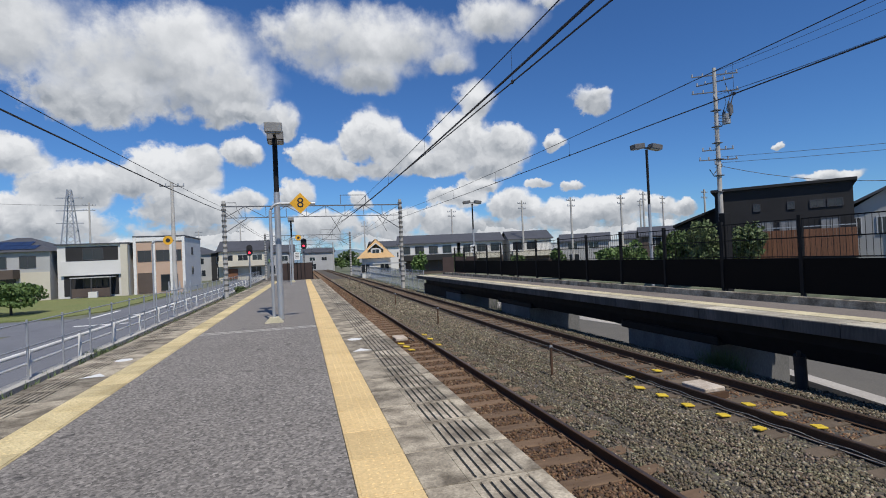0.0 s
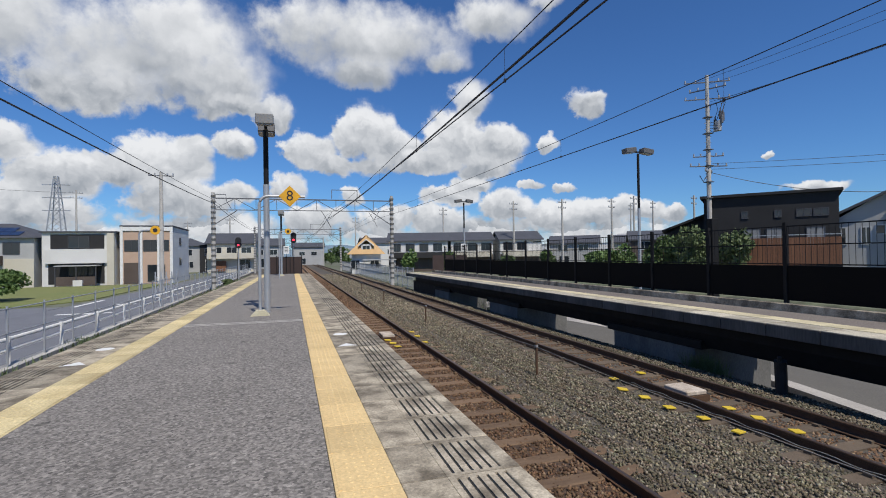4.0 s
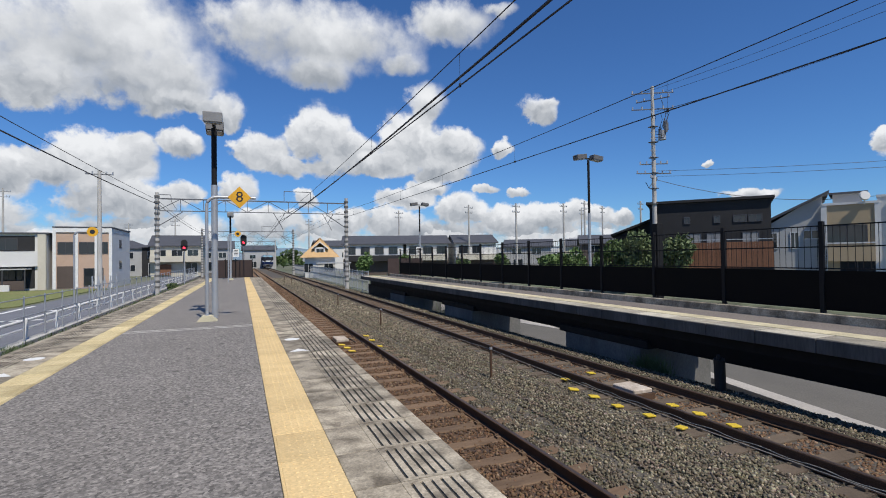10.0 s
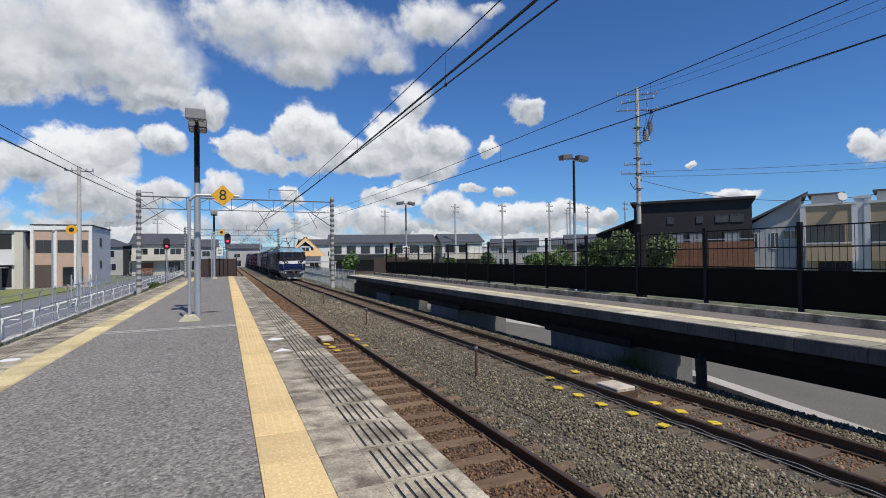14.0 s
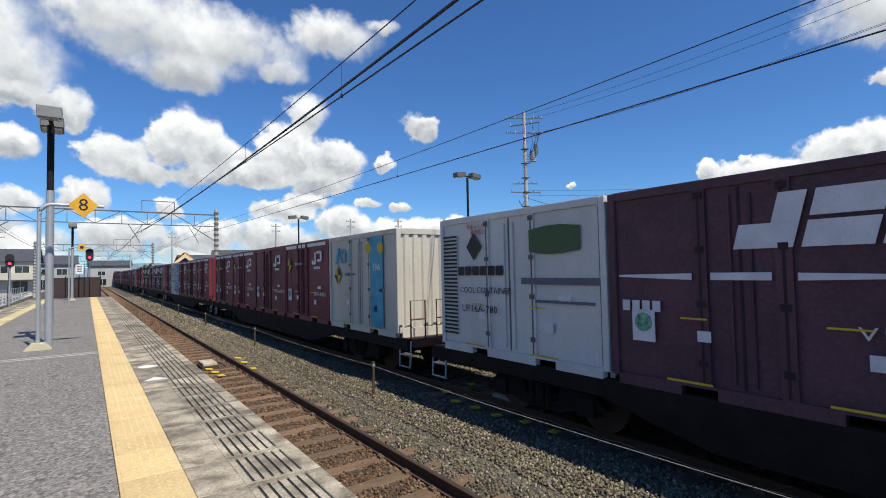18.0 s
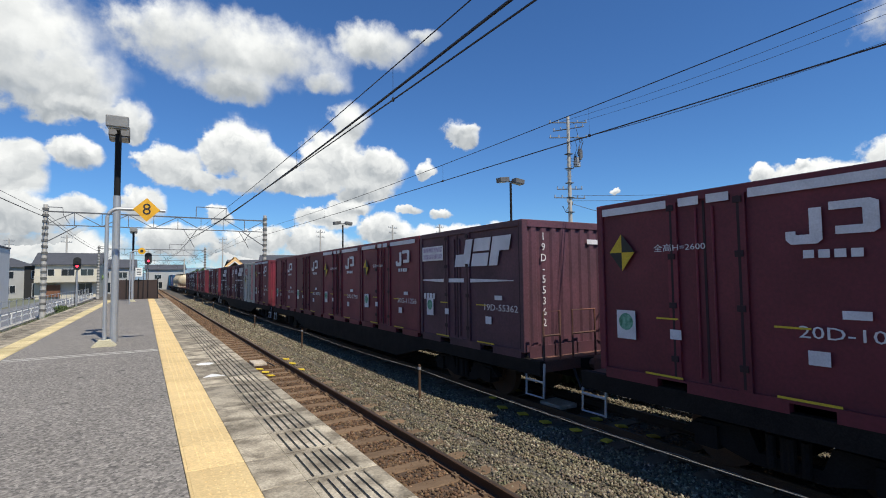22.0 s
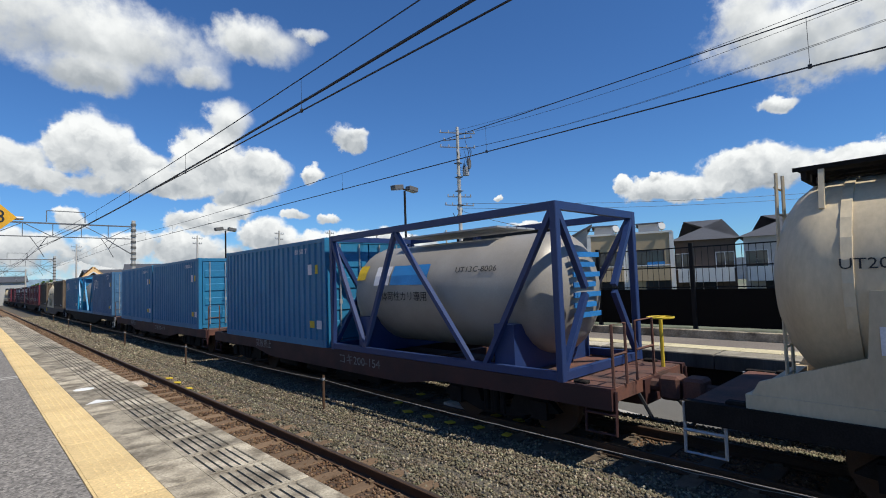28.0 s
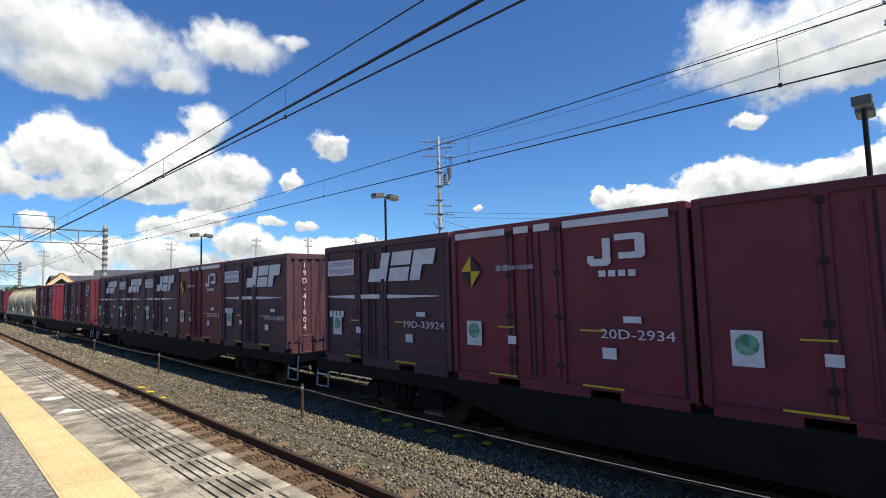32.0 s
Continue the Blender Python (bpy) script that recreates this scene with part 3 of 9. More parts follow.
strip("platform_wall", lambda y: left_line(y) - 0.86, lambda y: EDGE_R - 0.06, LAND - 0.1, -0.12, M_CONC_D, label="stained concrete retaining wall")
strip("asphalt_surface", lambda y: left_line(y) + 0.40, lambda y: 0.345, -0.12, 0.0, M_ASPHALT, label="coarse grey asphalt paving")
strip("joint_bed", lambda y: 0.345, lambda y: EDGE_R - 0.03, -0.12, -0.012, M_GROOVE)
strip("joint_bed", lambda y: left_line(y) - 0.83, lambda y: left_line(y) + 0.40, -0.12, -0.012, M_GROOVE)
for y in (11.42, 11.62):
    bm = B()
    box(bm, -2.04, 0.34, y - 0.025, y + 0.025, -0.02, 0.004)
    part("expansion_joint", bm, M_CONC_L, plat, "pale concrete joint across the asphalt")

# raised dots of the warning tiles
def tactile_mesh(w, l, material):
    bm = B()
    box(bm, -w / 2, w / 2, -l / 2, l / 2, -0.03, 0.004, bevel=0.003)
    nx, ny = 5, int(l / 0.067)
    for i in range(nx):
        for j in range(ny):
            x, y = (i - (nx - 1) / 2) * 0.056 - 0.02, (j - (ny - 1) / 2) * l / ny
            lo = [bm.verts.new((x + 0.014 * math.cos(k * math.tau / 6), y + 0.014 * math.sin(k * math.tau / 6), 0.004)) for k in range(6)]
            hi = [bm.verts.new((x + 0.008 * math.cos(k * math.tau / 6), y + 0.008 * math.sin(k * math.tau / 6), 0.009)) for k in range(6)]
            for k in range(6):
                bm.faces.new((lo[k], lo[(k + 1) % 6], hi[(k + 1) % 6], hi[k]))
            bm.faces.new(hi)
    box(bm, w / 2 - 0.045, w / 2 - 0.02, -l / 2 + 0.01, l / 2 - 0.01, 0.004, 0.009)
    return mesh_of("tactile_tile", bm, material)


TILE = tactile_mesh(0.397, 0.592, M_TACTILE)
TILE_WORN = tactile_mesh(0.397, 0.592, mat("worn_tactile_yellow", (0.60, 0.50, 0.28), (0.44, 0.35, 0.18), rough=0.8, scale=2.2, amount=0.75, fine=45, grit=0.25, vary=0.16, bump=0.2))
y = Y0 + 0.3
while y < FAR_END - 0.3:
    piece("tactile_tile", TILE, plat, Matrix.Translation((0.5485, y, 0)) @ Matrix.Rotation(math.pi if int(y * 7) % 2 else math.pi, 4, "Z"))
    piece("tactile_tile", TILE_WORN, plat, pose(left_line(y) + 0.2, y, 0, 0, 0, -0.7))
    y += 0.6


def edge_slab(l):
    """A concrete edge slab with five grooves along its outer half; x from 0 (inner) to 0.81 (edge)."""
    bm = B()
    box(bm, 0, 0.30, -l / 2, l / 2, -0.10, 0, bevel=0.004)
    xs = 0.30
    for k in range(6):
        box(bm, xs, xs + 0.046, -l / 2 + 0.035, l / 2 - 0.035, -0.10, 0)
        xs += 0.066
    for s in (-1, 1):
        box(bm, 0.30, xs, min(s * l / 2, s * (l / 2 - 0.035)), max(s * l / 2, s * (l / 2 - 0.035)), -0.1, -0.0005)
    box(bm, xs, 0.82, -l / 2, l / 2, -0.16, 0, bevel=0.006)
    return mesh_of("edge_slab", bm, M_CONC)


SLAB = edge_slab(0.592)
y = Y0 + 0.3
while y < FAR_END - 0.4:
    piece("edge_slab", SLAB, plat, pose(0.751, y, 0))
    piece("edge_slab", SLAB, plat, pose(left_line(y) - 0.006, y, 0, 0, 0, 179.3))
    y += 0.6
for x, y0 in ((0.95, 9.15), (-2.72, 9.05)):
    bm = B()
    bmesh.ops.create_circle(bm, cap_ends=True, radius=0.13, segments=20, matrix=Matrix.Translation((x, y0, 0.003)))
    part("round_mark", bm, M_WHITE, plat, "white painted disc")
    bm = B()
    f = bm.faces.new([bm.verts.new(p) for p in ((x - 0.16, y0 - 1.25, 0.003), (x + 0.16, y0 - 1.25, 0.003), (x, y0 - 1.0, 0.003))])
    part("triangle_mark", bm, M_WHITE, plat, "white painted triangle")

# end screen of the near platform
screen = thing("platform_end_screen", "brown sheet-metal screen closing the end of the platform", "screen", kind="structure")
for x0, x1 in ((-1.75, -1.05), (-1.0, -0.3), (-0.25, 0.95)):
    bm = B()
    box(bm, x0, x1, 43.4, 43.46, -0.1, 1.4)
    part("panel", bm, M_BROWNFENCE, screen)
for x in (-1.78, -1.02, -0.27, 0.97):
    bm = B()
    box(bm, x - 0.035, x + 0.035, 43.36, 43.5, -0.5, 1.5)
    part("post", bm, M_DARKSTEEL, screen)

# opposite platform on piers, with a black fence behind it
PX0, PX1, PY0, PY1 = 8.5, 10.6, -14.0, 37.0
far_plat = thing("platform_far", "raised concrete platform on piers across the tracks, with a yellow line", "platform", kind="structure")
bm = B()
box(bm, PX0 + 0.02, PX1, PY0, PY1, -0.12, 0.05)
part("slab", bm, M_DECK, far_plat, "mauve-grey paved deck")
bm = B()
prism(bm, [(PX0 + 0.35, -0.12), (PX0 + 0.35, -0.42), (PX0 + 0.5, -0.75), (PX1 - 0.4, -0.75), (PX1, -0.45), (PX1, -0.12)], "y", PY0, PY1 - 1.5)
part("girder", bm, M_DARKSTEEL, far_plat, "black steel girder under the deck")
n_edge = int((PY1 - PY0) / 1.0)
# block faces use the stained concrete with shade in its colour, pale slabs on top
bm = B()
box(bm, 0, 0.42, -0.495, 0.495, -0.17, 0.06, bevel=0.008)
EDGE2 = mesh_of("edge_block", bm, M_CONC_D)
EDGE2_TOP = None
bm = B()
box(bm, 0.0, 0.52, -0.475, 0.480, 0.05, 0.064, bevel=0.003)
SLAB2 = mesh_of("edge_slab", bm, mat("far_edge_concrete", (0.46, 0.42, 0.33), (0.27, 0.24, 0.185), rough=0.9, scale=2.2, amount=0.8, fine=40, grit=0.3, vary=0.3, bump=0.3))
bm = B()
box(bm, 0, 0.42, -0.293, 0.295, 0.05, 0.067, bevel=0.003)
TILE2 = mesh_of("tactile_tile", bm, mat("faded_tactile_yellow", (0.62, 0.55, 0.36), (0.45, 0.39, 0.25), rough=0.8, scale=2.0, amount=0.7, fine=40, grit=0.25, vary=0.12))
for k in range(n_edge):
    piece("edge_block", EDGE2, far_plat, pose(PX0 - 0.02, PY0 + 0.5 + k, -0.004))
    piece("edge_slab", SLAB2, far_plat, pose(PX0, PY0 + 0.5 + k, 0))
for k in range(int((PY1 - PY0) / 0.6)):
    piece("tactile_tile", TILE2, far_plat, pose(PX0 + 0.55, PY0 + 0.3 + k * 0.6, 0))
for y in (-8.0, 0.6, 9.6, 18.9, 28.0):
    bm = B()
    box(bm, PX0 + 0.40, PX1 + 0.6, y - 0.45, y + 2.5, LOW - 0.1, -0.74, bevel=0.02)
    part("pier", bm, M_PIER, far_plat, "square grey concrete pier")
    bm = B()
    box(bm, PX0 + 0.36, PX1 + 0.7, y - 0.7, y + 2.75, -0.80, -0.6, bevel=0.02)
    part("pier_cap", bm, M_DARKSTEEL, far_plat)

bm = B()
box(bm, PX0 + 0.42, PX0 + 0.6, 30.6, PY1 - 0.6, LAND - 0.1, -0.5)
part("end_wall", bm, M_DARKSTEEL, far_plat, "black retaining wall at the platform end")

fence = thing("platform_fence", "black screen fence with solid lower panels and an open grille above", "fence", kind="structure")
bm = B()
box(bm, 10.55, 10.72, PY0, PY1, -0.4, 0.22, bevel=0.01)
part("kerb", bm, M_CONC, fence, "pale concrete kerb")
FX = 10.85
step = 2.175
posts = [6.27 + step * k for k in range(-9, 14)]
for y in posts:
    bm = B()
    box(bm, FX - 0.04, FX + 0.04, y - 0.04, y + 0.04, -0.3, 2.03)
    part("post", bm, M_DARKSTEEL, fence)
bm = B()
box(bm, -0.015, 0.015, 0.05, step - 0.05, 0.27, 1.05)
PANEL = mesh_of("panel", bm, M_FENCE)
bm = B()
for k in range(17):
    y = 0.08 + k * (step - 0.16) / 16
    tube(bm, (0, y, 1.07), (0, y, 1.95), 0.006, 4, caps=False)
for z in (1.09, 1.52, 1.94):
    beam(bm, (0, 0.04, z), (0, step - 0.04, z), 0.025)
GRILLE = mesh_of("grille", bm, M_DARKSTEEL)
for y in posts[:-1]:
    piece("panel", PANEL, fence, pose(FX, y, 0))
    piece("grille", GRILLE, fence, pose(FX, y, 0))
tall = thing("dark_steel_post", "tall black steel post standing in the fence line", "post")
bm = B()
box(bm, 10.97, 11.18, 10.6, 10.8, LOW, 2.28, bevel=0.01)
part("shaft", bm, M_DARKSTEEL, tall)

# ground under and behind the far platform
bm = B()
box(bm, 9.0, 23.4, -59, 35.9, LOW, LOW + 0.012)
tagged(part("service_road", bm, M_STREET), "worn grey asphalt street below the far platform", "road", kind="structure")
bm = B()
prism(bm, [(9.3, -4.0), (9.75, -4.0), (16.2, 24.0), (15.7, 24.0)], "z", LOW, LOW + 0.16)
tagged(part("pavement_edge", bm, M_LOT), "pale concrete edge strip along the lower street", "kerb", kind="structure")
bm = B()
prism(bm, [(16.0, 14.0), (23.0, 14.0), (23.0, 35.8), (12.5, 35.8)], "z", LOW, LOW + 0.03)
tagged(part("concrete_yard", bm, M_LOT), "pale worn concrete yard below the far platform", "yard", kind="structure")
# steel rail fence along the lower street
sf = thing("street_fence", "low grey steel rail fence beside the lower street", "fence", kind="structure")
bm = B()
box(bm, -0.03, 0.03, -0.03, 0.03, 0, 0.95)
SFP = mesh_of("post", bm, M_STEEL)
for k in range(12):
    piece("post", SFP, sf, pose(15.2 + k * 0.32, 17.5 + k * 1.6, LOW))
for z in (0.45, 0.9):
    bm = B()
    tube(bm, (15.2, 17.5, LOW + z), (15.2 + 11 * 0.32, 17.5 + 11 * 1.6, LOW + z), 0.022, 6)
    part("rail", bm, M_STEEL, sf)

# ---- overhead line ----
bm = B()
tube(bm, (0, 0, 0), (0, 0, 0.16), 0.180, 10)
shared_band = mesh_of("pole_band", bm, M_PIER)


def gantry(y, x0=-5.62, x1=8.42, h=6.15, detail=True):
    g = thing("catenary_gantry", "grey steel lattice gantry on two poles over the tracks", "gantry", group="catenary gantries")
    for x in (x0, x1):
        bm = B()
        tube(bm, (x, y, LAND - 0.2), (x, y, h + 0.35), 0.17, 10, 0.13)
        part("pole", bm, M_CONC_L, g, "slender concrete pole")
        if detail:
            for z in np.arange(-0.6, h, 0.42):
                piece("pole_band", shared_band, g, pose(x, y, z))
    for z in (h - 0.1, h - 1.0):
        bm = B()
        beam(bm, (x0, y, z), (x1, y, z), 0.09 if z > h - 0.5 else 0.06)
        part("chord", bm, M_GANTRY, g)
    n = 9
    w = (x1 - x0) / n
    for k in range(n):
        bm = B()
        a, b = (h - 0.1, h - 1.0) if k % 2 else (h - 1.0, h - 0.1)
        beam(bm, (x0 + k * w, y, a), (x0 + (k + 1) * w, y, b), 0.045)
        if k:
            beam(bm, (x0 + k * w, y, h - 1.0), (x0 + k * w, y, h - 0.1), 0.04)
        part("lattice_bar", bm, M_GANTRY, g)
    for x, s in ((x0, 1), (x1, -1)):
        bm = B()
        beam(bm, (x, y, h - 2.2), (x + s * 1.7, y, h - 1.05), 0.06)
        part("knee_brace", bm, M_GANTRY, g)
    for c in (TRACK_1, TRACK_2):
        bm = B()
        beam(bm, (c - 0.45, y, h - 1.0), (c, y, h - 1.75), 0.035)
        beam(bm, (c + 0.45, y, h - 1.0), (c, y, h - 1.75), 0.035)
        tube(bm, (c, y, h - 1.75), (c + 0.3, y, h - 2.35), 0.02, 5)
        part("registration_arm", bm, M_DARKSTEEL, g)
        bm = B()
        for k in range(4):
            tube(bm, (c, y, h - 1.72 - k * 0.05), (c, y, h - 1.70 - k * 0.05), 0.06, 8)
        part("insulator", bm, M_WHITE, g)
    if detail:
        bm = B()
        for p, q in (((3.4, y, h), (3.4, y, h + 0.75)), ((3.4, y, h + 0.75), (5.5, y, h + 0.75)), ((5.5, y, h + 0.75), (5.5, y, h))):
            beam(bm, p, q, 0.05)
        part("wire_frame", bm, M_GANTRY, g)
        bm = B()
        beam(bm, (x0, y, h + 0.2), (x0 + 0.9, y, h + 0.2), 0.05)
        path_tube(bm, [(x0 + 0.9, y, h + 0.2), (x0 + 0.95, y, h - 0.3), (x0 + 1.3, y, h - 0.9)], 0.02, 5)
        part("bracket", bm, M_GANTRY, g)
    return g


GANTRIES = [42.0, 88.0, 136.0, 184.0, 232.0, 282.0, 332.0]
for i, gy in enumerate(GANTRIES):
    gantry(gy, detail=i < 2)
gantry(-9.0, detail=False)


def wire(name, label, pts, r, droppers=None):
    bm = B()
    path_tube(bm, pts, r, 5)
    return tagged(part(name, bm, M_WIRE), label, "wire")


def span(x, za, zb, sag, ya, yb, n=14, xb=None):
    xb = x if xb is None else xb
    return [(x + (xb - x) * k / n, ya + (yb - ya) * k / n, za + (zb - za) * k / n - 4 * sag * (k / n) * (1 - k / n)) for k in range(n + 1)]


# heights of each wire at the pole behind the camera and at the gantries ahead, and its sag between them
STOPS = [-58.0, -9.0] + GANTRIES
CONTACT = {TRACK_1: (3.70, 4.30, 0.05), TRACK_2: (3.72, 4.42, 0.08)}
MESSENGER = {TRACK_1: (4.50, 4.80, 0.35), TRACK_2: (4.60, 5.00, 0.42)}


def run_of_wire(x, heights):
    """One wire over all the supports."""
    low, high, sag = heights
    pts = []
    for a, b in zip(STOPS[:-1], STOPS[1:]):
        pts += span(x, high if a > 0 else low, high if b > 0 else low, sag, a, b, 14)
    return pts


def height_at(heights, y, a, b):
    low, high, sag = heights
    za, zb, u = high if a > 0 else low, high if b > 0 else low, (y - a) / (b - a)
    return za + (zb - za) * u - 4 * sag * u * (1 - u)


for c in (TRACK_1, TRACK_2):
    wire("contact_wire", "taut copper contact wire over the track", run_of_wire(c, CONTACT[c]), 0.011)
    wire("messenger_wire", "sagging messenger wire with droppers over the contact wire", run_of_wire(c, MESSENGER[c]), 0.008)
    for a, b in zip(STOPS[:4], STOPS[1:5]):
        n = 10
        for k in range(1, n):
            y = a + (b - a) * k / n
            zc, zm = height_at(CONTACT[c], y, a, b), height_at(MESSENGER[c], y, a, b)
            bm = B()
            tube(bm, (c, y, zc), (c, y, zm), 0.003, 4)
            box(bm, c - 0.012, c + 0.012, y - 0.02, y + 0.02, zc - 0.02, zc + 0.03)
            tagged(part("dropper", bm, M_WIRE), "thin dropper between messenger and contact wire", "dropper", group="catenary droppers")
wire("feeder_wire", "thick feeder cable beside the platform track", run_of_wire(3.04, (4.25, 4.50, 0.40)), 0.018)
for x, heights, r in ((-5.5, (4.50, 5.60, 0.25), 0.022), (-5.6, (5.00, 5.95, 0.25), 0.012)):
    wire("line_wire", "sagging supply cable along the pole line", run_of_wire(x, heights), r)

# ---- freight train on the far track ----
# front coupler of the engine along the track, metres, second by second where the speed changes
RUN = [(0.0, 353.3), (13.0, 76.9), (15.5, 23.0), (16.5, 1.4), (19.0, -50.9), (20.0, -72.2), (23.0, -135.1), (24.5, -166.4), (31.0, -302.6), (32.0, -323.5)]
MOVERS = []


def ride(ob, back, up=0.0):
    """Let a thing ride in the train, its origin so far behind the front coupler and so high over the rail."""
    MOVERS.append((ob, back, up))
    ob.matrix_basis = pose(TRACK_2, RUN[0][1] + back, RAIL + up)
    return ob


M_PINK = M_MAROON
M_ROOF = mat("container_roof", (0.20, 0.10, 0.11), (0.13, 0.08, 0.08), rough=0.75)
M_SEAM = mat("door_seam", (0.03, 0.012, 0.016), rough=0.8, bump=0)
M_SEAMGREY = mat("door_seam_grey", (0.12, 0.12, 0.12), rough=0.8, bump=0)
M_SLOGAN = mat("panel_print", (0.30, 0.23, 0.35), (0.55, 0.50, 0.56), scale=18, amount=1.0, bump=0)
M_TEAL = mat("green_sticker", (0.03, 0.18, 0.10), (0.20, 0.42, 0.30), rough=0.6, scale=14, amount=1.0, bump=0)
M_HAZ_Y = mat("hazard_yellow", (0.62, 0.42, 0.02), rough=0.6, bump=0)
M_HAZ_K = mat("hazard_black", (0.012, 0.014, 0.012), rough=0.6, bump=0)
M_CWHITE = mat("white_container_paint", (0.62, 0.62, 0.60), (0.47, 0.46, 0.44), rough=0.55, scale=1.2, grit=0.12, bump=0.03, stretch=(1, 1, 0.4))
M_CREAMC = mat("cream_container_paint", (0.56, 0.53, 0.45), (0.44, 0.40, 0.33), rough=0.6, scale=1.2, grit=0.12, bump=0.03, stretch=(1, 1, 0.4))
M_NAVY = mat("navy_marking", (0.03, 0.05, 0.22), rough=0.6, bump=0)
M_RED = mat("red_marking", (0.48, 0.05, 0.06), rough=0.6, bump=0)
M_CORAL = mat("coral_marking", (0.60, 0.16, 0.14), (0.62, 0.36, 0.32), rough=0.6, scale=5, amount=1.0, bump=0)
M_SKYBLUE = mat("sky_blue_marking", (0.02, 0.20, 0.52), rough=0.6, bump=0)
M_CYANM = mat("cyan_marking", (0.04, 0.33, 0.48), rough=0.6, bump=0)
M_GREENM = mat("green_marking", (0.03, 0.16, 0.07), rough=0.6, bump=0)
M_INK = mat("ink", (0.02, 0.02, 0.022), rough=0.7, bump=0)
M_BLUE20 = mat("blue_container_paint", (0.020, 0.185, 0.345), (0.016, 0.14, 0.28), rough=0.5, scale=1.2, fine=20, grit=0.12, vary=0.12, bump=0.03)
M_NAVY20 = mat("dull_blue_container_paint", (0.06, 0.155, 0.275), (0.045, 0.12, 0.22), rough=0.55, scale=1.0, amount=0.8, fine=20, grit=0.15, bump=0.03)
M_CREAM = mat("cream_tank_paint", (0.62, 0.52, 0.36), (0.47, 0.375, 0.245), rough=0.5, scale=0.8, amount=0.8, fine=20, grit=0.1, bump=0.03, stretch=(1, 1, 0.4))
M_BROWN20 = mat("brown_container_paint", (0.155, 0.115, 0.075), (0.105, 0.078, 0.055), rough=0.75, scale=1.0, amount=0.8, fine=20, grit=0.25, bump=0.05)
M_FRAMEBLUE = mat("blue_frame_paint", (0.012, 0.033, 0.125), (0.017, 0.036, 0.11), rough=0.5, scale=2, grit=0.15)
M_FRAMECYAN = mat("cyan_frame_paint", (0.02, 0.26, 0.50), rough=0.45, grit=0.1)
M_TANKGREY = mat("silver_grey_tank", (0.34, 0.315, 0.28), (0.23, 0.21, 0.185), rough=0.45, metal=0.1, scale=1.0, grit=0.1)
M_WAGONRED = mat("oxide_red_wagon", (0.060, 0.016, 0.013), (0.036, 0.014, 0.012), rough=0.75, scale=1.5, amount=0.8, grit=0.25)
M_WAGONBLUE = mat("blue_wagon", (0.005, 0.010, 0.028), (0.005, 0.008, 0.018), rough=0.65, scale=1.5, grit=0.25)
M_WAGONGREY = mat("grey_wagon", (0.10, 0.10, 0.105), (0.06, 0.058, 0.058), rough=0.75, scale=1.5, grit=0.3)
SHARED = {}


def shared(key, make, material):
    if key not in SHARED:
        bm = B()
        make(bm)
        SHARED[key] = mesh_of(key[0] if isinstance(key, tuple) else key, bm, material)
    return SHARED[key]


def plate(bm, x, y0, y1, z0, z1, d=0.004):
    box(bm, x - d, x, min(y0, y1), max(y0, y1), z0, z1)


def plates(x, rects):
    def make(bm):
        for r in rects:
            plate(bm, x, *r)
    return make


def side_poly(bm, x, pts, d=0.004):
    prism(bm, pts, "x", x - d, x)


CW, CH = 1.225, 2.40


def box_shell(length, rib_sides, rib_depth=0.03):
    """A container body: recessed sides with uprights, corrugated ends."""
    h = length / 2

    def make(bm):
        box(bm, -CW + 0.035, CW - 0.035, -h + 0.05, h - 0.05, 0.12, CH - 0.06)
    return make


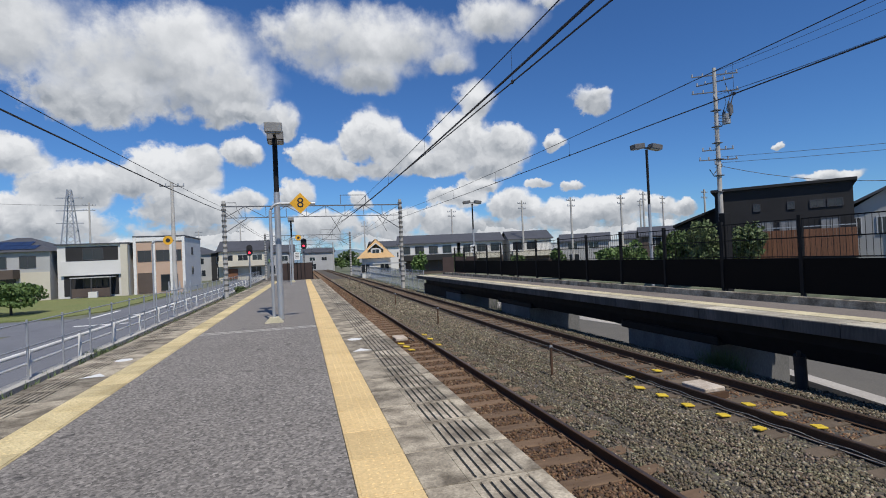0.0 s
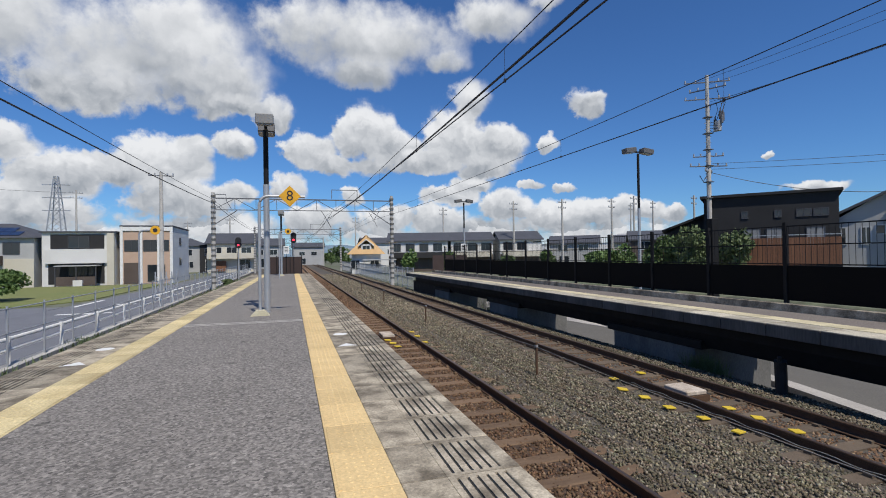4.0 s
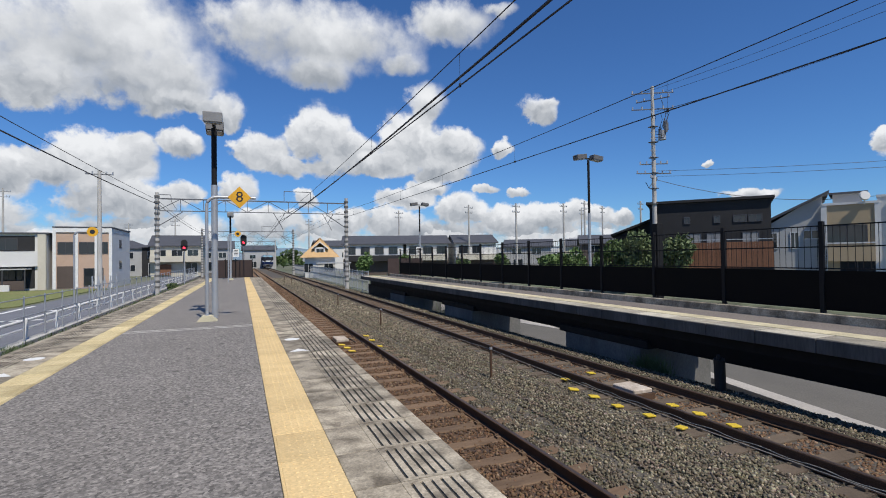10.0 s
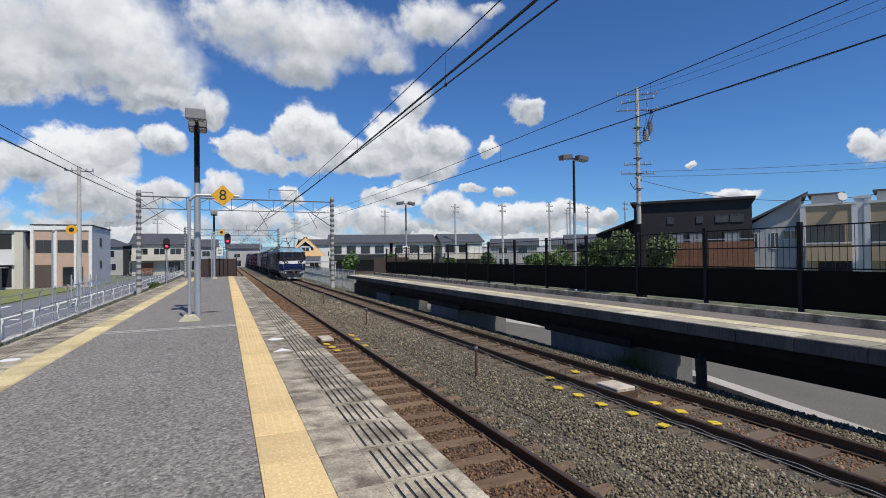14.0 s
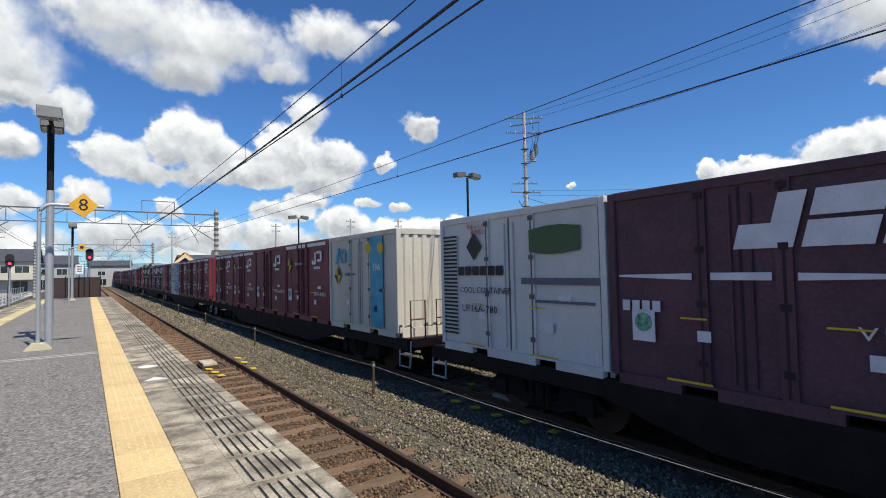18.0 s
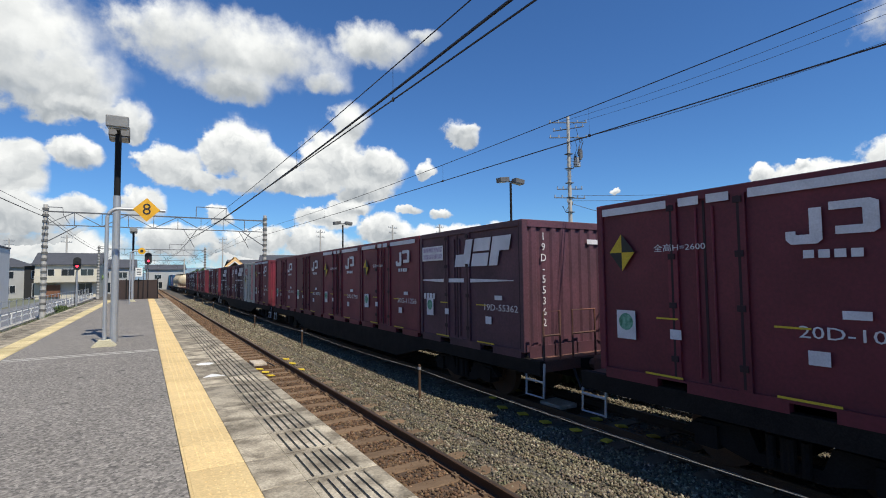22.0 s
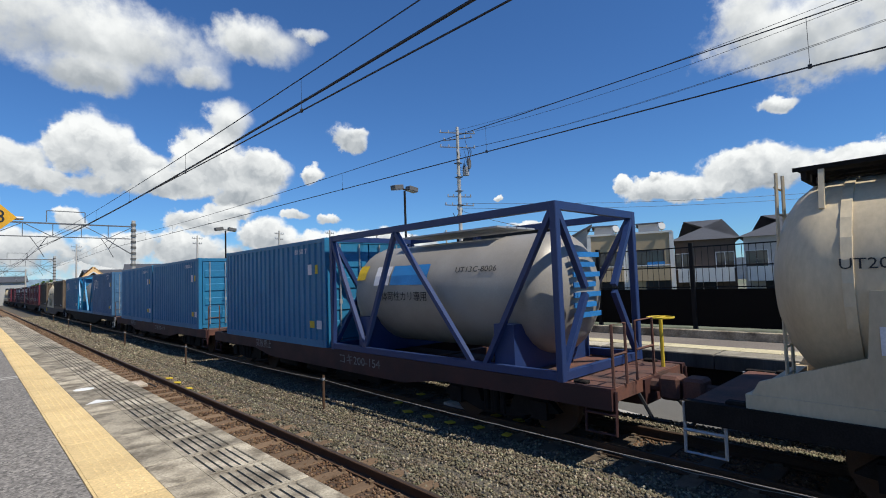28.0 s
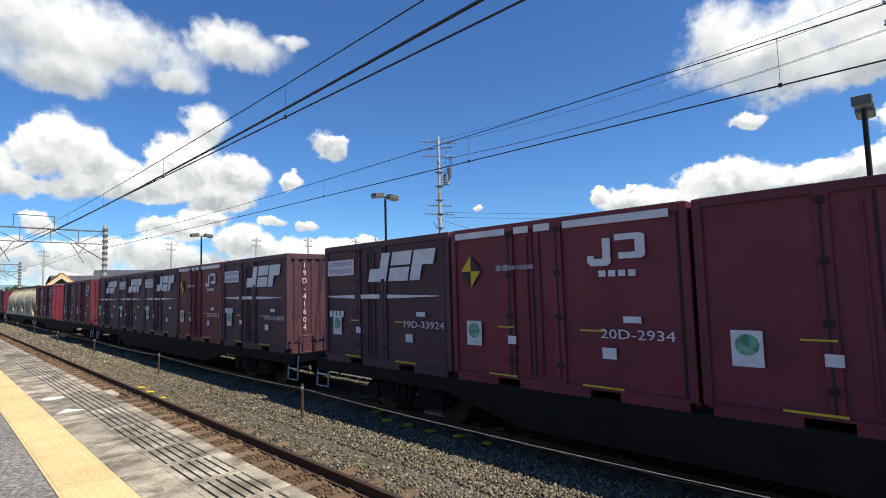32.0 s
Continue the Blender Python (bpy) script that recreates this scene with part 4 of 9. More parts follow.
def box_frame(c, paint, length, rib_sides):
    """Corner posts, rails and uprights of a container, each a part."""
    h = length / 2
    k = (paint.name, round(length, 2))
    post = shared(("corner_post",) + k, lambda bm: box(bm, -0.06, 0.06, -0.05, 0.05, 0.10, CH, bevel=0.01), paint)
    top = shared(("top_rail",) + k, lambda bm: box(bm, -0.05, 0.05, -h + 0.1, h - 0.1, CH - 0.10, CH - 0.005), paint)
    low = shared(("bottom_rail",) + k, lambda bm: prism(bm, [(-h + 0.1, 0.14), (-h + 0.1, 0.0), (-0.95, 0.0), (-0.95, 0.11), (-0.55, 0.11), (-0.55, 0.0), (0.55, 0.0), (0.55, 0.11), (0.95, 0.11), (0.95, 0.0), (h - 0.1, 0.0), (h - 0.1, 0.14)], "x", -0.05, 0.05), paint)
    head = shared(("end_rail",) + k, lambda bm: box(bm, -CW + 0.12, CW - 0.12, -0.04, 0.04, CH - 0.12, CH - 0.005), paint)
    sill = shared(("end_sill",) + k, lambda bm: box(bm, -CW + 0.12, CW - 0.12, -0.04, 0.04, 0.0, 0.2), paint)
    wall = shared(("end_wall",) + k, lambda bm: prism(bm, [(-CW + 0.12, 0.0)] + [(x + d, o) for x in [-0.96 + 0.24 * i for i in range(9)] for d, o in ((-0.085, -0.01), (-0.05, -0.045), (0.05, -0.045), (0.085, -0.01))] + [(CW - 0.12, 0.0)], "z", 0.2, CH - 0.12), paint)
    for sx in (-1, 1):
        for sy in (-1, 1):
            piece("corner_post", post, c, pose(sx * (CW - 0.06), sy * (h - 0.05), 0))
        piece("top_rail", top, c, pose(sx * (CW - 0.05), 0, 0))
        piece("bottom_rail", low, c, pose(sx * (CW - 0.05), 0, 0))
        for y0, y1 in rib_sides:
            up = shared(("upright", round(y1 - y0, 3)) + k, lambda bm: box(bm, -0.02, 0.02, -(y1 - y0) / 2, (y1 - y0) / 2, 0.14, CH - 0.10), paint)
            piece("upright", up, c, pose(sx * (CW - 0.02), (y0 + y1) / 2, 0))
    for sy in (-1, 1):
        piece("end_rail", head, c, pose(0, sy * (h - 0.04), 0))
        piece("end_sill", sill, c, pose(0, sy * (h - 0.04), 0))
        tagged(piece("end_wall", wall, c, pose(0, sy * (h - 0.055), 0, 0, 0, 0 if sy < 0 else 180)), "corrugated end wall")


U = 3.715


def uy(u):
    return U / 2 - u * U


def jr_mark(bm, u0, u1, z0, z1, x):
    """Two bold plain shapes: a bent bar and a notched block."""
    w, h = (u1 - u0), (z1 - z0)

    def P(a, b):
        return (uy(u0 + a * w), z0 + b * h)
    side_poly(bm, x, [P(0.0, 0.34), P(0.0, 0.12), P(0.06, 0.0), P(0.36, 0.0), P(0.42, 0.10), P(0.42, 0.9), P(0.28, 0.9), P(0.28, 0.24), P(0.12, 0.24), P(0.12, 0.34)])
    side_poly(bm, x, [P(0.50, 1.0), P(0.50, 0.80), P(0.84, 0.80), P(0.84, 0.40), P(0.56, 0.40), P(0.56, 0.20), P(0.94, 0.20), P(1.0, 0.28), P(1.0, 0.92), P(0.92, 1.0)])


def jrf_mark(bm, u0, u1, z0, z1, x):
    """Three slanted blocks slit by a level line."""
    w, h = (u1 - u0), (z1 - z0)

    def P(a, b):
        return (uy(u0 + (a + (b - 0.5) * 0.08) * w), z0 + b * h)
    for a0, a1, b0, b1 in ((0.0, 0.31, 0.0, 0.46), (0.17, 0.31, 0.462, 1.0), (0.35, 0.66, 0.0, 0.46), (0.35, 0.66, 0.54, 1.0), (0.69, 0.84, 0.0, 0.50), (0.69, 1.0, 0.502, 1.0)):
        side_poly(bm, x, [P(a0, b0), P(a1, b0), P(a1, b1), P(a0, b1)])


SX = -CW


def small_labels(c, sticker=True, dark=False):
    for i, r in enumerate(((uy(0.30), uy(0.34), 0.62, 0.74), (uy(0.70), uy(0.75), 0.52, 0.66), (uy(0.78), uy(0.84), 0.98, 1.06))):
        piece("placard", shared(("placard", i), plates(SX - 0.001, [r]), M_MARKINGS), c)
    for u0, u1 in ((0.25, 0.33), (0.62, 0.71)):
        piece("strap_mark", shared(("strap_mark", u0), plates(SX - 0.001, [(uy(u0), uy(u1), 0.858, 0.878)]), M_YELLOW), c)
    for u0, u1 in ((0.20, 0.34), (0.62, 0.77)):
        piece("pocket_frame", shared(("pocket_frame", u0), plates(SX - 0.001, [(uy(u0), uy(u1), 0.145, 0.17)]), M_YELLOW), c)
    if sticker:
        piece("sticker", shared("sticker_ground", plates(SX - 0.001, [(uy(0.085), uy(0.165), 0.56, 0.94)]), M_MARKINGS), c)
        piece("sticker_print", shared("sticker_print", lambda bm: side_poly(bm, SX - 0.006, [(uy(0.125) + 0.115 * math.cos(a), 0.79 + 0.115 * math.sin(a)) for a in np.linspace(0, math.tau, 13)[:-1]], 0.003), M_TEAL), c)


def container_12(kind, code, tone=None):
    """kinds: striped, plain, panel (slanted block mark), white and cream ones with a blue or coral band, reefer."""
    paint = {"striped": M_MAROON, "plain": M_MAROON, "panel": M_PURPLE, "panel_plain": M_PURPLE, "blueband": M_CWHITE, "cyanband": M_CREAMC, "coralband": M_CREAMC, "reefer": M_CWHITE, "weathered": M_PURPLE}[kind]
    label = {
        "striped": "maroon steel freight container with white top stripes and hazard diamond", "plain": "plain maroon steel freight container with white marks",
        "panel": "faded purple freight container with slanted white block mark and white panel", "panel_plain": "faded purple freight container with slanted white block mark",
        "blueband": "white freight container with a blue cloud-printed band", "cyanband": "cream-white freight container with a cyan band and stickers",
        "coralband": "dirty cream freight container with a coral flower band", "reefer": "white refrigerated freight container with green badge and grey lines", "weathered": "grimy purple freight container, marks almost worn off",
    }[kind]
    light = kind in ("blueband", "cyanband", "coralband", "reefer")
    seam = M_SEAMGREY if light else M_SEAM
    c = thing("freight_container", label, "container", group="containers on the train")
    ribs = [(uy(0.335), uy(0.30)), (uy(0.555), uy(0.515))] if not light else [(uy(0.375), uy(0.345)), (uy(0.655), uy(0.63))]
    piece("body", shared(("body", paint.name, light), box_shell(U, ribs), paint), c)
    box_frame(c, paint, U, ribs)
    piece("roof", shared(("roof", light), lambda bm: box(bm, -CW + 0.04, CW - 0.04, -U / 2 + 0.04, U / 2 - 0.04, CH - 0.03, CH + 0.01), M_CWHITE if light else M_ROOF), c)
    dx = [0.315, 0.535, 0.425, 0.02, 0.965] if not light else [0.36, 0.64, 0.50, 0.02, 0.97]

    # panel gaps lie a little under the uprights' faces, hinges on them
    gap = shared(("door_seam", light), lambda bm: plate(bm, SX + 0.004, uy(0.496), uy(0.504), 0.16, CH - 0.12, 0.006), seam)
    hinge = shared(("hinge", light), lambda bm: box(bm, SX - 0.015, SX + 0.01, -0.045, 0.045, 0.0, 0.07), seam)
    bar = shared(("lock_bar", paint.name), lambda bm: tube(bm, (SX - 0.002, 0, 0.2), (SX - 0.002, 0, CH - 0.2), 0.014, 6), paint)
    for u in dx:
        piece("door_seam", gap, c, pose(0.0 if u in dx[:2] else 0.030, uy(u), 0))
    for u in dx[:2]:
        for z in (0.35, 1.0, 1.6, 2.2):
            piece("hinge", hinge, c, pose(0, uy(u), z))
    for u in (dx[2] - 0.025, dx[2] + 0.03):
        piece("lock_bar", bar, c, pose(0.02, uy(u), 0))
    small_labels(c, sticker=not light)
    if kind == "striped":
        piece("top_stripe", shared("top_stripe", plates(SX - 0.001, [(uy(0.03), uy(0.30), 2.24, 2.34), (uy(0.345), uy(0.415), 2.24, 2.34), (uy(0.44), uy(0.51), 2.24, 2.34), (uy(0.565), uy(0.945), 2.24, 2.34)]), M_MARKINGS), c)
    if kind in ("striped", "cyanband", "coralband", "blueband"):
        zc, r, u = (1.72, 0.25, 0.115) if kind == "striped" else (1.38, 0.26, 0.155)

        def dia(bm, a):
            yc = uy(u)
            q = [((yc, zc + r), (yc, zc), (yc + r * .82, zc)), ((yc, zc - r), (yc, zc), (yc - r * .82, zc))] if a == 0 else [((yc, zc + r), (yc - r * .82, zc), (yc, zc)), ((yc, zc - r), (yc + r * .82, zc), (yc, zc))]
            for t in q:
                side_poly(bm, SX - 0.001, list(t))
        d = piece("hazard_diamond", shared(("hazard_diamond", zc), lambda bm: dia(bm, 1), M_HAZ_K), c)
        piece("yellow_quarter", shared(("yellow_quarter", zc), lambda bm: dia(bm, 0), M_HAZ_Y), d)
        lettering("diamond_note", "全高H=2600" if kind == "striped" else "全幅B=2485", 0.10, c, on_side(uy(0.34 if kind == "striped" else 0.36), zc + 0.02, SX - 0.002), M_MARKINGS if not light else M_INK, 1.3)
    if kind in ("striped", "plain", "weathered"):
        m = M_MARKINGS if kind != "weathered" else mat("worn_marking", (0.25, 0.22, 0.22))
        piece("logo_mark", shared(("logo_mark", kind == "weathered"), lambda bm: jr_mark(bm, 0.66, 0.865, 1.70, 2.09, SX - 0.001), m), c)
        piece("company_bars", shared("company_bars", plates(SX - 0.001, [(uy(0.70 + 0.035 * k), uy(0.725 + 0.035 * k), 1.56, 1.64) for k in range(4)]), M_MARKINGS), c)
    if kind in ("panel", "panel_plain"):
        piece("logo_mark", shared("block_mark", lambda bm: jrf_mark(bm, 0.43, 0.90, 1.62, 2.16, SX - 0.001), M_MARKINGS), c)
        piece("spindle_line", shared("spindle_line", lambda bm: (side_poly(bm, SX - 0.001, [(uy(0.04), 1.36), (uy(0.04), 1.335), (uy(0.29), 1.30), (uy(0.29), 1.375)]), side_poly(bm, SX - 0.001, [(uy(0.345), 1.30), (uy(0.345), 1.38), (uy(0.505), 1.38), (uy(0.505), 1.30)]), side_poly(bm, SX - 0.001, [(uy(0.565), 1.30), (uy(0.565), 1.375), (uy(0.93), 1.345), (uy(0.93), 1.33)])), M_MARKINGS), c)
        for k in range(4):
            piece("operator_bar", shared("operator_bar", plates(SX - 0.001, [(-0.05, 0.05, 0.92, 1.05)]), M_MARKINGS), c, pose(0, uy(0.064 + 0.036 * k), 0))
        if kind == "panel":
            piece("white_panel", shared("white_panel", plates(SX - 0.001, [(uy(0.035), uy(0.285), 1.78, 2.10)]), M_MARKINGS), c)
            for z in (1.82, 1.97):
                piece("slogan_bar", shared(("slogan_bar", z), plates(SX - 0.006, [(uy(0.05), uy(0.272), z, z + 0.10)]), M_SLOGAN), c)
    if kind in ("blueband", "cyanband", "coralband"):
        band = {"blueband": ((0.745, 0.945), M_SKYBLUE), "cyanband": ((0.66, 0.83), M_CYANM), "coralband": ((0.70, 0.85), M_CORAL)}[kind]
        piece("printed_band", shared(("printed_band", kind), plates(SX - 0.001, [(uy(band[0][0]), uy(band[0][1]), 0.16, CH - 0.13)]), band[1]), c)
        lm = {"blueband": M_NAVY, "cyanband": M_CYANM, "coralband": M_RED}[kind]

        def three(bm):
            z0, z1 = 1.72, 2.1
            side_poly(bm, SX - 0.001, [(uy(0.11), z0 - 0.05), (uy(0.145), z0 - 0.05), (uy(0.19), z1), (uy(0.155), z1)])
            pts = [(uy(0.245 + 0.052 * math.cos(a)), 1.88 + 0.20 * math.sin(a)) for a in np.linspace(0, math.tau, 17)[:-1]]
            inner = [(uy(0.245 + 0.028 * math.cos(a)), 1.88 + 0.13 * math.sin(a)) for a in np.linspace(0, math.tau, 17)[:-1]]
            for i in range(16):
                j = (i + 1) % 16
                prism(bm, [pts[i], pts[j], inner[j], inner[i]], "x", SX - 0.005, SX - 0.001)
            plate(bm, SX - 0.001, uy(0.345), uy(0.37), 1.70, 2.04)
        piece("logo_mark", shared(("three_mark", kind), three, lm), c)
        if kind == "blueband":
            def puffs(bm):
                for u, z, s in ((0.78, 1.9, 0.05), (0.90, 1.55, 0.09), (0.86, 1.52, 0.08), (0.80, 1.1, 0.07), (0.90, 0.95, 0.05), (0.85, 1.3, 0.04), (0.82, 0.75, 0.04)):
                    side_poly(bm, SX - 0.006, [(uy(u + s * 1.1 * math.cos(a)), z + s * 1.1 * (math.sin(a) if math.sin(a) > 0 else 0.35 * math.sin(a)) * 1.6) for a in np.linspace(0, math.tau, 13)[:-1]], 0.003)
            piece("cloud_print", shared("cloud_print", puffs, M_MARKINGS), c)
        if kind == "cyanband":
            piece("fruit_sticker", shared("fruit_sticker", lambda bm: [side_poly(bm, SX - 0.006, [(uy(u + 0.04 * math.cos(a)), z + 0.13 * math.sin(a)) for a in np.linspace(0, math.tau, 13)[:-1]], 0.003) for u, z in ((0.64, 2.02), (0.80, 2.0))], M_HAZ_Y), c)
            lettering("band_text", "19A", 0.24, c, on_side(uy(0.745), 1.55, SX - 0.008), M_MARKINGS)
    if kind == "reefer":
        piece("badge", shared("badge", lambda bm: side_poly(bm, SX - 0.001, [(uy(0.76 + 0.13 * a), 1.88 + 0.21 * b) for a, b in ((-1, 0.8), (-0.3, 1), (0.3, 1), (1, 0.8), (1, -0.8), (0.3, -1), (-0.3, -1), (-1, -0.8))]), mat("dark_green_badge", (0.03, 0.075, 0.035), (0.06, 0.10, 0.03), scale=6, bump=0)), c)
        lettering("tunnel_note", "青函トンネル\n通過禁止", 0.10, c, on_side(uy(0.30), 2.15, SX - 0.002), M_RED)
        lettering("cooler_text", "COOL CONTAINER", 0.15, c, on_side(uy(0.34), 1.10, SX - 0.006), M_INK, 1.0)
        lettering("code_text", "UF16A-780", 0.17, c, on_side(uy(0.30), 0.78, SX - 0.002), M_INK, 1.2)
        for k in range(6):
            piece("company_bar", shared("company_bar", plates(SX - 0.001, [(-0.08, 0.08, 1.36, 1.52)]), M_INK), c, pose(0, uy(0.17 + 0.055 * k), 0))
        zq, uq = 1.86, 0.27
        dd = piece("hazard_diamond", shared("reefer_diamond", lambda bm: side_poly(bm, SX - 0.001, [(uy(uq), zq + 0.24), (uy(uq) + 0.2, zq), (uy(uq), zq - 0.24), (uy(uq) - 0.2, zq)]), M_HAZ_K), c)
        piece("grey_lines", shared("grey_lines", plates(SX - 0.001, [(uy(0.58), uy(0.97), 1.22, 1.32), (uy(0.66), uy(0.95), 0.95, 0.99)]), mat("grey_print", (0.12, 0.12, 0.16), bump=0)), c)
        piece("cooling_grille", shared("cooling_grille", plates(SX - 0.001, [(uy(0.03), uy(0.14), 0.3 + 0.07 * k, 0.335 + 0.07 * k) for k in range(26)]), M_INK), c)
    if code:
        lettering("code_text", code, 0.17, c, on_side(uy(0.82 if not light else 0.26), 0.83 if not light else 1.0, SX - 0.002), M_MARKINGS if not light else M_INK, 1.35)
        if not light:
            me_m = Matrix.Translation((-0.75, -U / 2 - 0.002, 1.35)) @ Matrix(((1, 0, 0, 0), (0, 0, -1, 0), (0, 1, 0, 0), (0, 0, 0, 1)))
            col = thing_text_column(code)
            lettering("end_code_text", col, 0.19, c, me_m, M_MARKINGS)
            piece("end_mark", shared("end_mark", lambda bm: box(bm, 0.35, 0.85, -U / 2 - 0.004, -U / 2, 2.0, 2.09), M_MARKINGS), c)
    return c


def thing_text_column(code):
    return "\n".join(code)


def bogie(parent, y, rear=False):
    bm = B()
    for sx in (-1, 1):
        prism(bm, [(y - 1.2, 0.42), (y - 1.0, 0.60), (y - 0.4, 0.62), (y - 0.3, 0.38), (y + 0.3, 0.38), (y + 0.4, 0.62), (y + 1.0, 0.60), (y + 1.2, 0.42), (y + 0.8, 0.36), (y + 0.35, 0.24), (y - 0.35, 0.24), (y - 0.8, 0.36)], "x", sx * 0.93 - 0.06, sx * 0.93 + 0.06)
        for k in (-1, 1):
            box(bm, sx * 0.93 - 0.11, sx * 0.93 + 0.11, y + k * 0.875 - 0.14, y + k * 0.875 + 0.14, 0.30, 0.56)
            for d in (-0.07, 0.07):
                tube(bm, (sx * 1.0, y + d + k * 0.1, 0.28), (sx * 1.0, y + d + k * 0.1, 0.62), 0.05, 8)
    box(bm, -0.95, 0.95, y - 0.16, y + 0.16, 0.45, 0.72)
    b = part("bogie", bm, M_DARKFRAME, parent, "cast steel bogie")
    for k in (-1, 1):
        bm = B()
        for sx in (-1, 1):
            tube(bm, (sx * 0.50, y + k * 0.875, 0.43), (sx * 0.63, y + k * 0.875, 0.43), 0.43, 20)
            tube(bm, (sx * 0.63, y + k * 0.875, 0.43), (sx * 0.70, y + k * 0.875, 0.43), 0.14, 12)
        tube(bm, (-0.6, y + k * 0.875, 0.43), (0.6, y + k * 0.875, 0.43), 0.08, 8)
        part("wheelset", bm, M_RAIL, b, "rusty steel wheelset")


def wagon(length, paint, label, code=""):
    """A container flat wagon, its front coupler face at 0 and running back; z 0 is the rail head."""
    w = thing("container_wagon", label, "wagon", group="container wagons of the train")
    a, b = 0.45, length - 0.45
    for sx in (-1, 1):
        bm = B()
        m = (a + b) / 2
        prism(bm, [(a, 0.94), (a, 0.70), (a + 3.9, 0.70), (a + 5.4, 0.36), (b - 5.4, 0.36), (b - 3.9, 0.70), (b, 0.70), (b, 0.94)] if length > 16 else [(a, 0.94), (a, 0.66), (a + 3.2, 0.66), (a + 4.2, 0.50), (b - 4.2, 0.50), (b - 3.2, 0.66), (b, 0.66), (b, 0.94)], "x", sx * 1.16 - 0.06, sx * 1.16 + 0.06)
        part("side_sill", bm, paint, w, "deep steel side sill")
    bm = B()
    box(bm, -0.25, 0.25, a, b, 0.55, 0.90)
    part("centre_sill", bm, paint, w)
    n = int(length / 2.0)
    for k in range(n + 1):
        y = a + 0.1 + (b - a - 0.2) * k / n
        bm = B()
        box(bm, -1.1, 1.1, y - 0.07, y + 0.07, 0.74, 0.92)
        part("cross_beam", bm, M_RUSTDECK if paint is not M_WAGONBLUE else paint, w)
    for y in (a + 0.9, length - a - 0.9):
        bm = B()
        box(bm, -1.1, 1.1, y - 0.85, y + 0.85, 0.90, 0.93)
        part("end_deck", bm, M_RUSTDECK, w, "rusty chequer-plate end deck")
    for k in range(6):
        y = a + 0.5 + (b - a - 1.0) * k / 5
        for sx in (-1, 1):
            bm = B()
            box(bm, sx * 1.08 - 0.06, sx * 1.08 + 0.06, y - 0.10, y + 0.10, 0.93, 0.98, bevel=0.015)
            part("twist_lock", bm, M_DARKFRAME, w)
    bogie(w, 3.1 if length > 16 else 2.6)
    bogie(w, length - (3.1 if length > 16 else 2.6))
    for y, s in ((0, 1), (length, -1)):
        bm = B()
        tube(bm, (0, y + s * 0.5, 0.80), (0, y + s * 0.22, 0.80), 0.09, 8)
        box(bm, -0.17, 0.17, y + min(s * 0.02, s * 0.3), y + max(s * 0.02, s * 0.3), 0.64, 0.97, bevel=0.04)
        part("coupler", bm, M_RUSTDECK, w, "rusty knuckle coupler")
        bm = B()
        path_tube(bm, [(-0.45, y + s * 0.45, 0.75), (-0.5, y + s * 0.25, 0.45), (-0.4, y + s * 0.08, 0.42)], 0.025, 6)
        path_tube(bm, [(0.45, y + s * 0.45, 0.75), (0.5, y + s * 0.25, 0.45), (0.4, y + s * 0.08, 0.42)], 0.025, 6)
        part("brake_hose", bm, M_BLACK, w)
        for sx in (-1, 1):
            bm = B()
            path_tube(bm, [(sx * 1.15, y + s * 0.42, 0.9), (sx * 1.18, y + s * 0.42, 0.35), (sx * 1.18, y + s * 0.85, 0.35), (sx * 1.15, y + s * 0.85, 0.9)], 0.022, 6)
            tube(bm, (sx * 1.18, y + s * 0.42, 0.6), (sx * 1.18, y + s * 0.85, 0.6), 0.02, 6)
            part("step_ladder", bm, M_STEEL if paint is M_DARKFRAME else paint, w, "steel foot step")
    for x0, x1 in ((-1.12, -0.75), (-0.45, 0.1)):
        bm = B()
        path_tube(bm, [(x0, 0.46, 0.93), (x0, 0.46, 1.75), (x1, 0.46, 1.75), (x1, 0.46, 0.93)], 0.02, 6)
        tube(bm, (x0, 0.46, 1.35), (x1, 0.46, 1.35), 0.018, 6)
        part("handrail", bm, M_RUSTDECK, w, "rusty pipe handrail")
    bm = B()
    tube(bm, (0.75, 0.6, 0.93), (0.75, 0.6, 1.7), 0.03, 8)
    for k in range(12):
        p, q = k * math.tau / 12, (k + 1) * math.tau / 12
        tube(bm, (0.75 + 0.2 * math.cos(p), 0.6 + 0.2 * math.sin(p), 1.7), (0.75 + 0.2 * math.cos(q), 0.6 + 0.2 * math.sin(q), 1.7), 0.015, 5)
    tube(bm, (0.55, 0.6, 1.7), (0.95, 0.6, 1.7), 0.012, 5)
    part("handbrake_wheel", bm, M_YELLOW, w, "yellow handbrake wheel")
    for y in (length * 0.38, length * 0.52, length * 0.62):
        bm = B()
        box(bm, -1.0, -0.6, y, y + 1.0, 0.30, 0.62, bevel=0.03)
        part("brake_box", bm, M_DARKFRAME, w)
    bm = B()
    tube(bm, (-0.7, length * 0.45, 0.3), (-0.7, length * 0.45 + 0.9, 0.3), 0.16, 10)
    part("air_tank", bm, M_DARKFRAME, w)
    if paint is M_WAGONBLUE:
        bm = B()
        ring = [(-1.27, 12.2 + 0.2 * math.cos(a), 0.73 + 0.2 * math.sin(a)) for a in np.linspace(0, math.tau, 19)]
        path_tube(bm, ring, 0.018, 6)
        for a in np.linspace(0, math.tau, 6)[:-1]:
            tube(bm, (-1.26, 12.2, 0.73), (-1.27, 12.2 + 0.2 * math.cos(a), 0.73 + 0.2 * math.sin(a)), 0.012, 5)
        tube(bm, (-1.20, 12.2, 0.73), (-1.28, 12.2, 0.73), 0.04, 8)
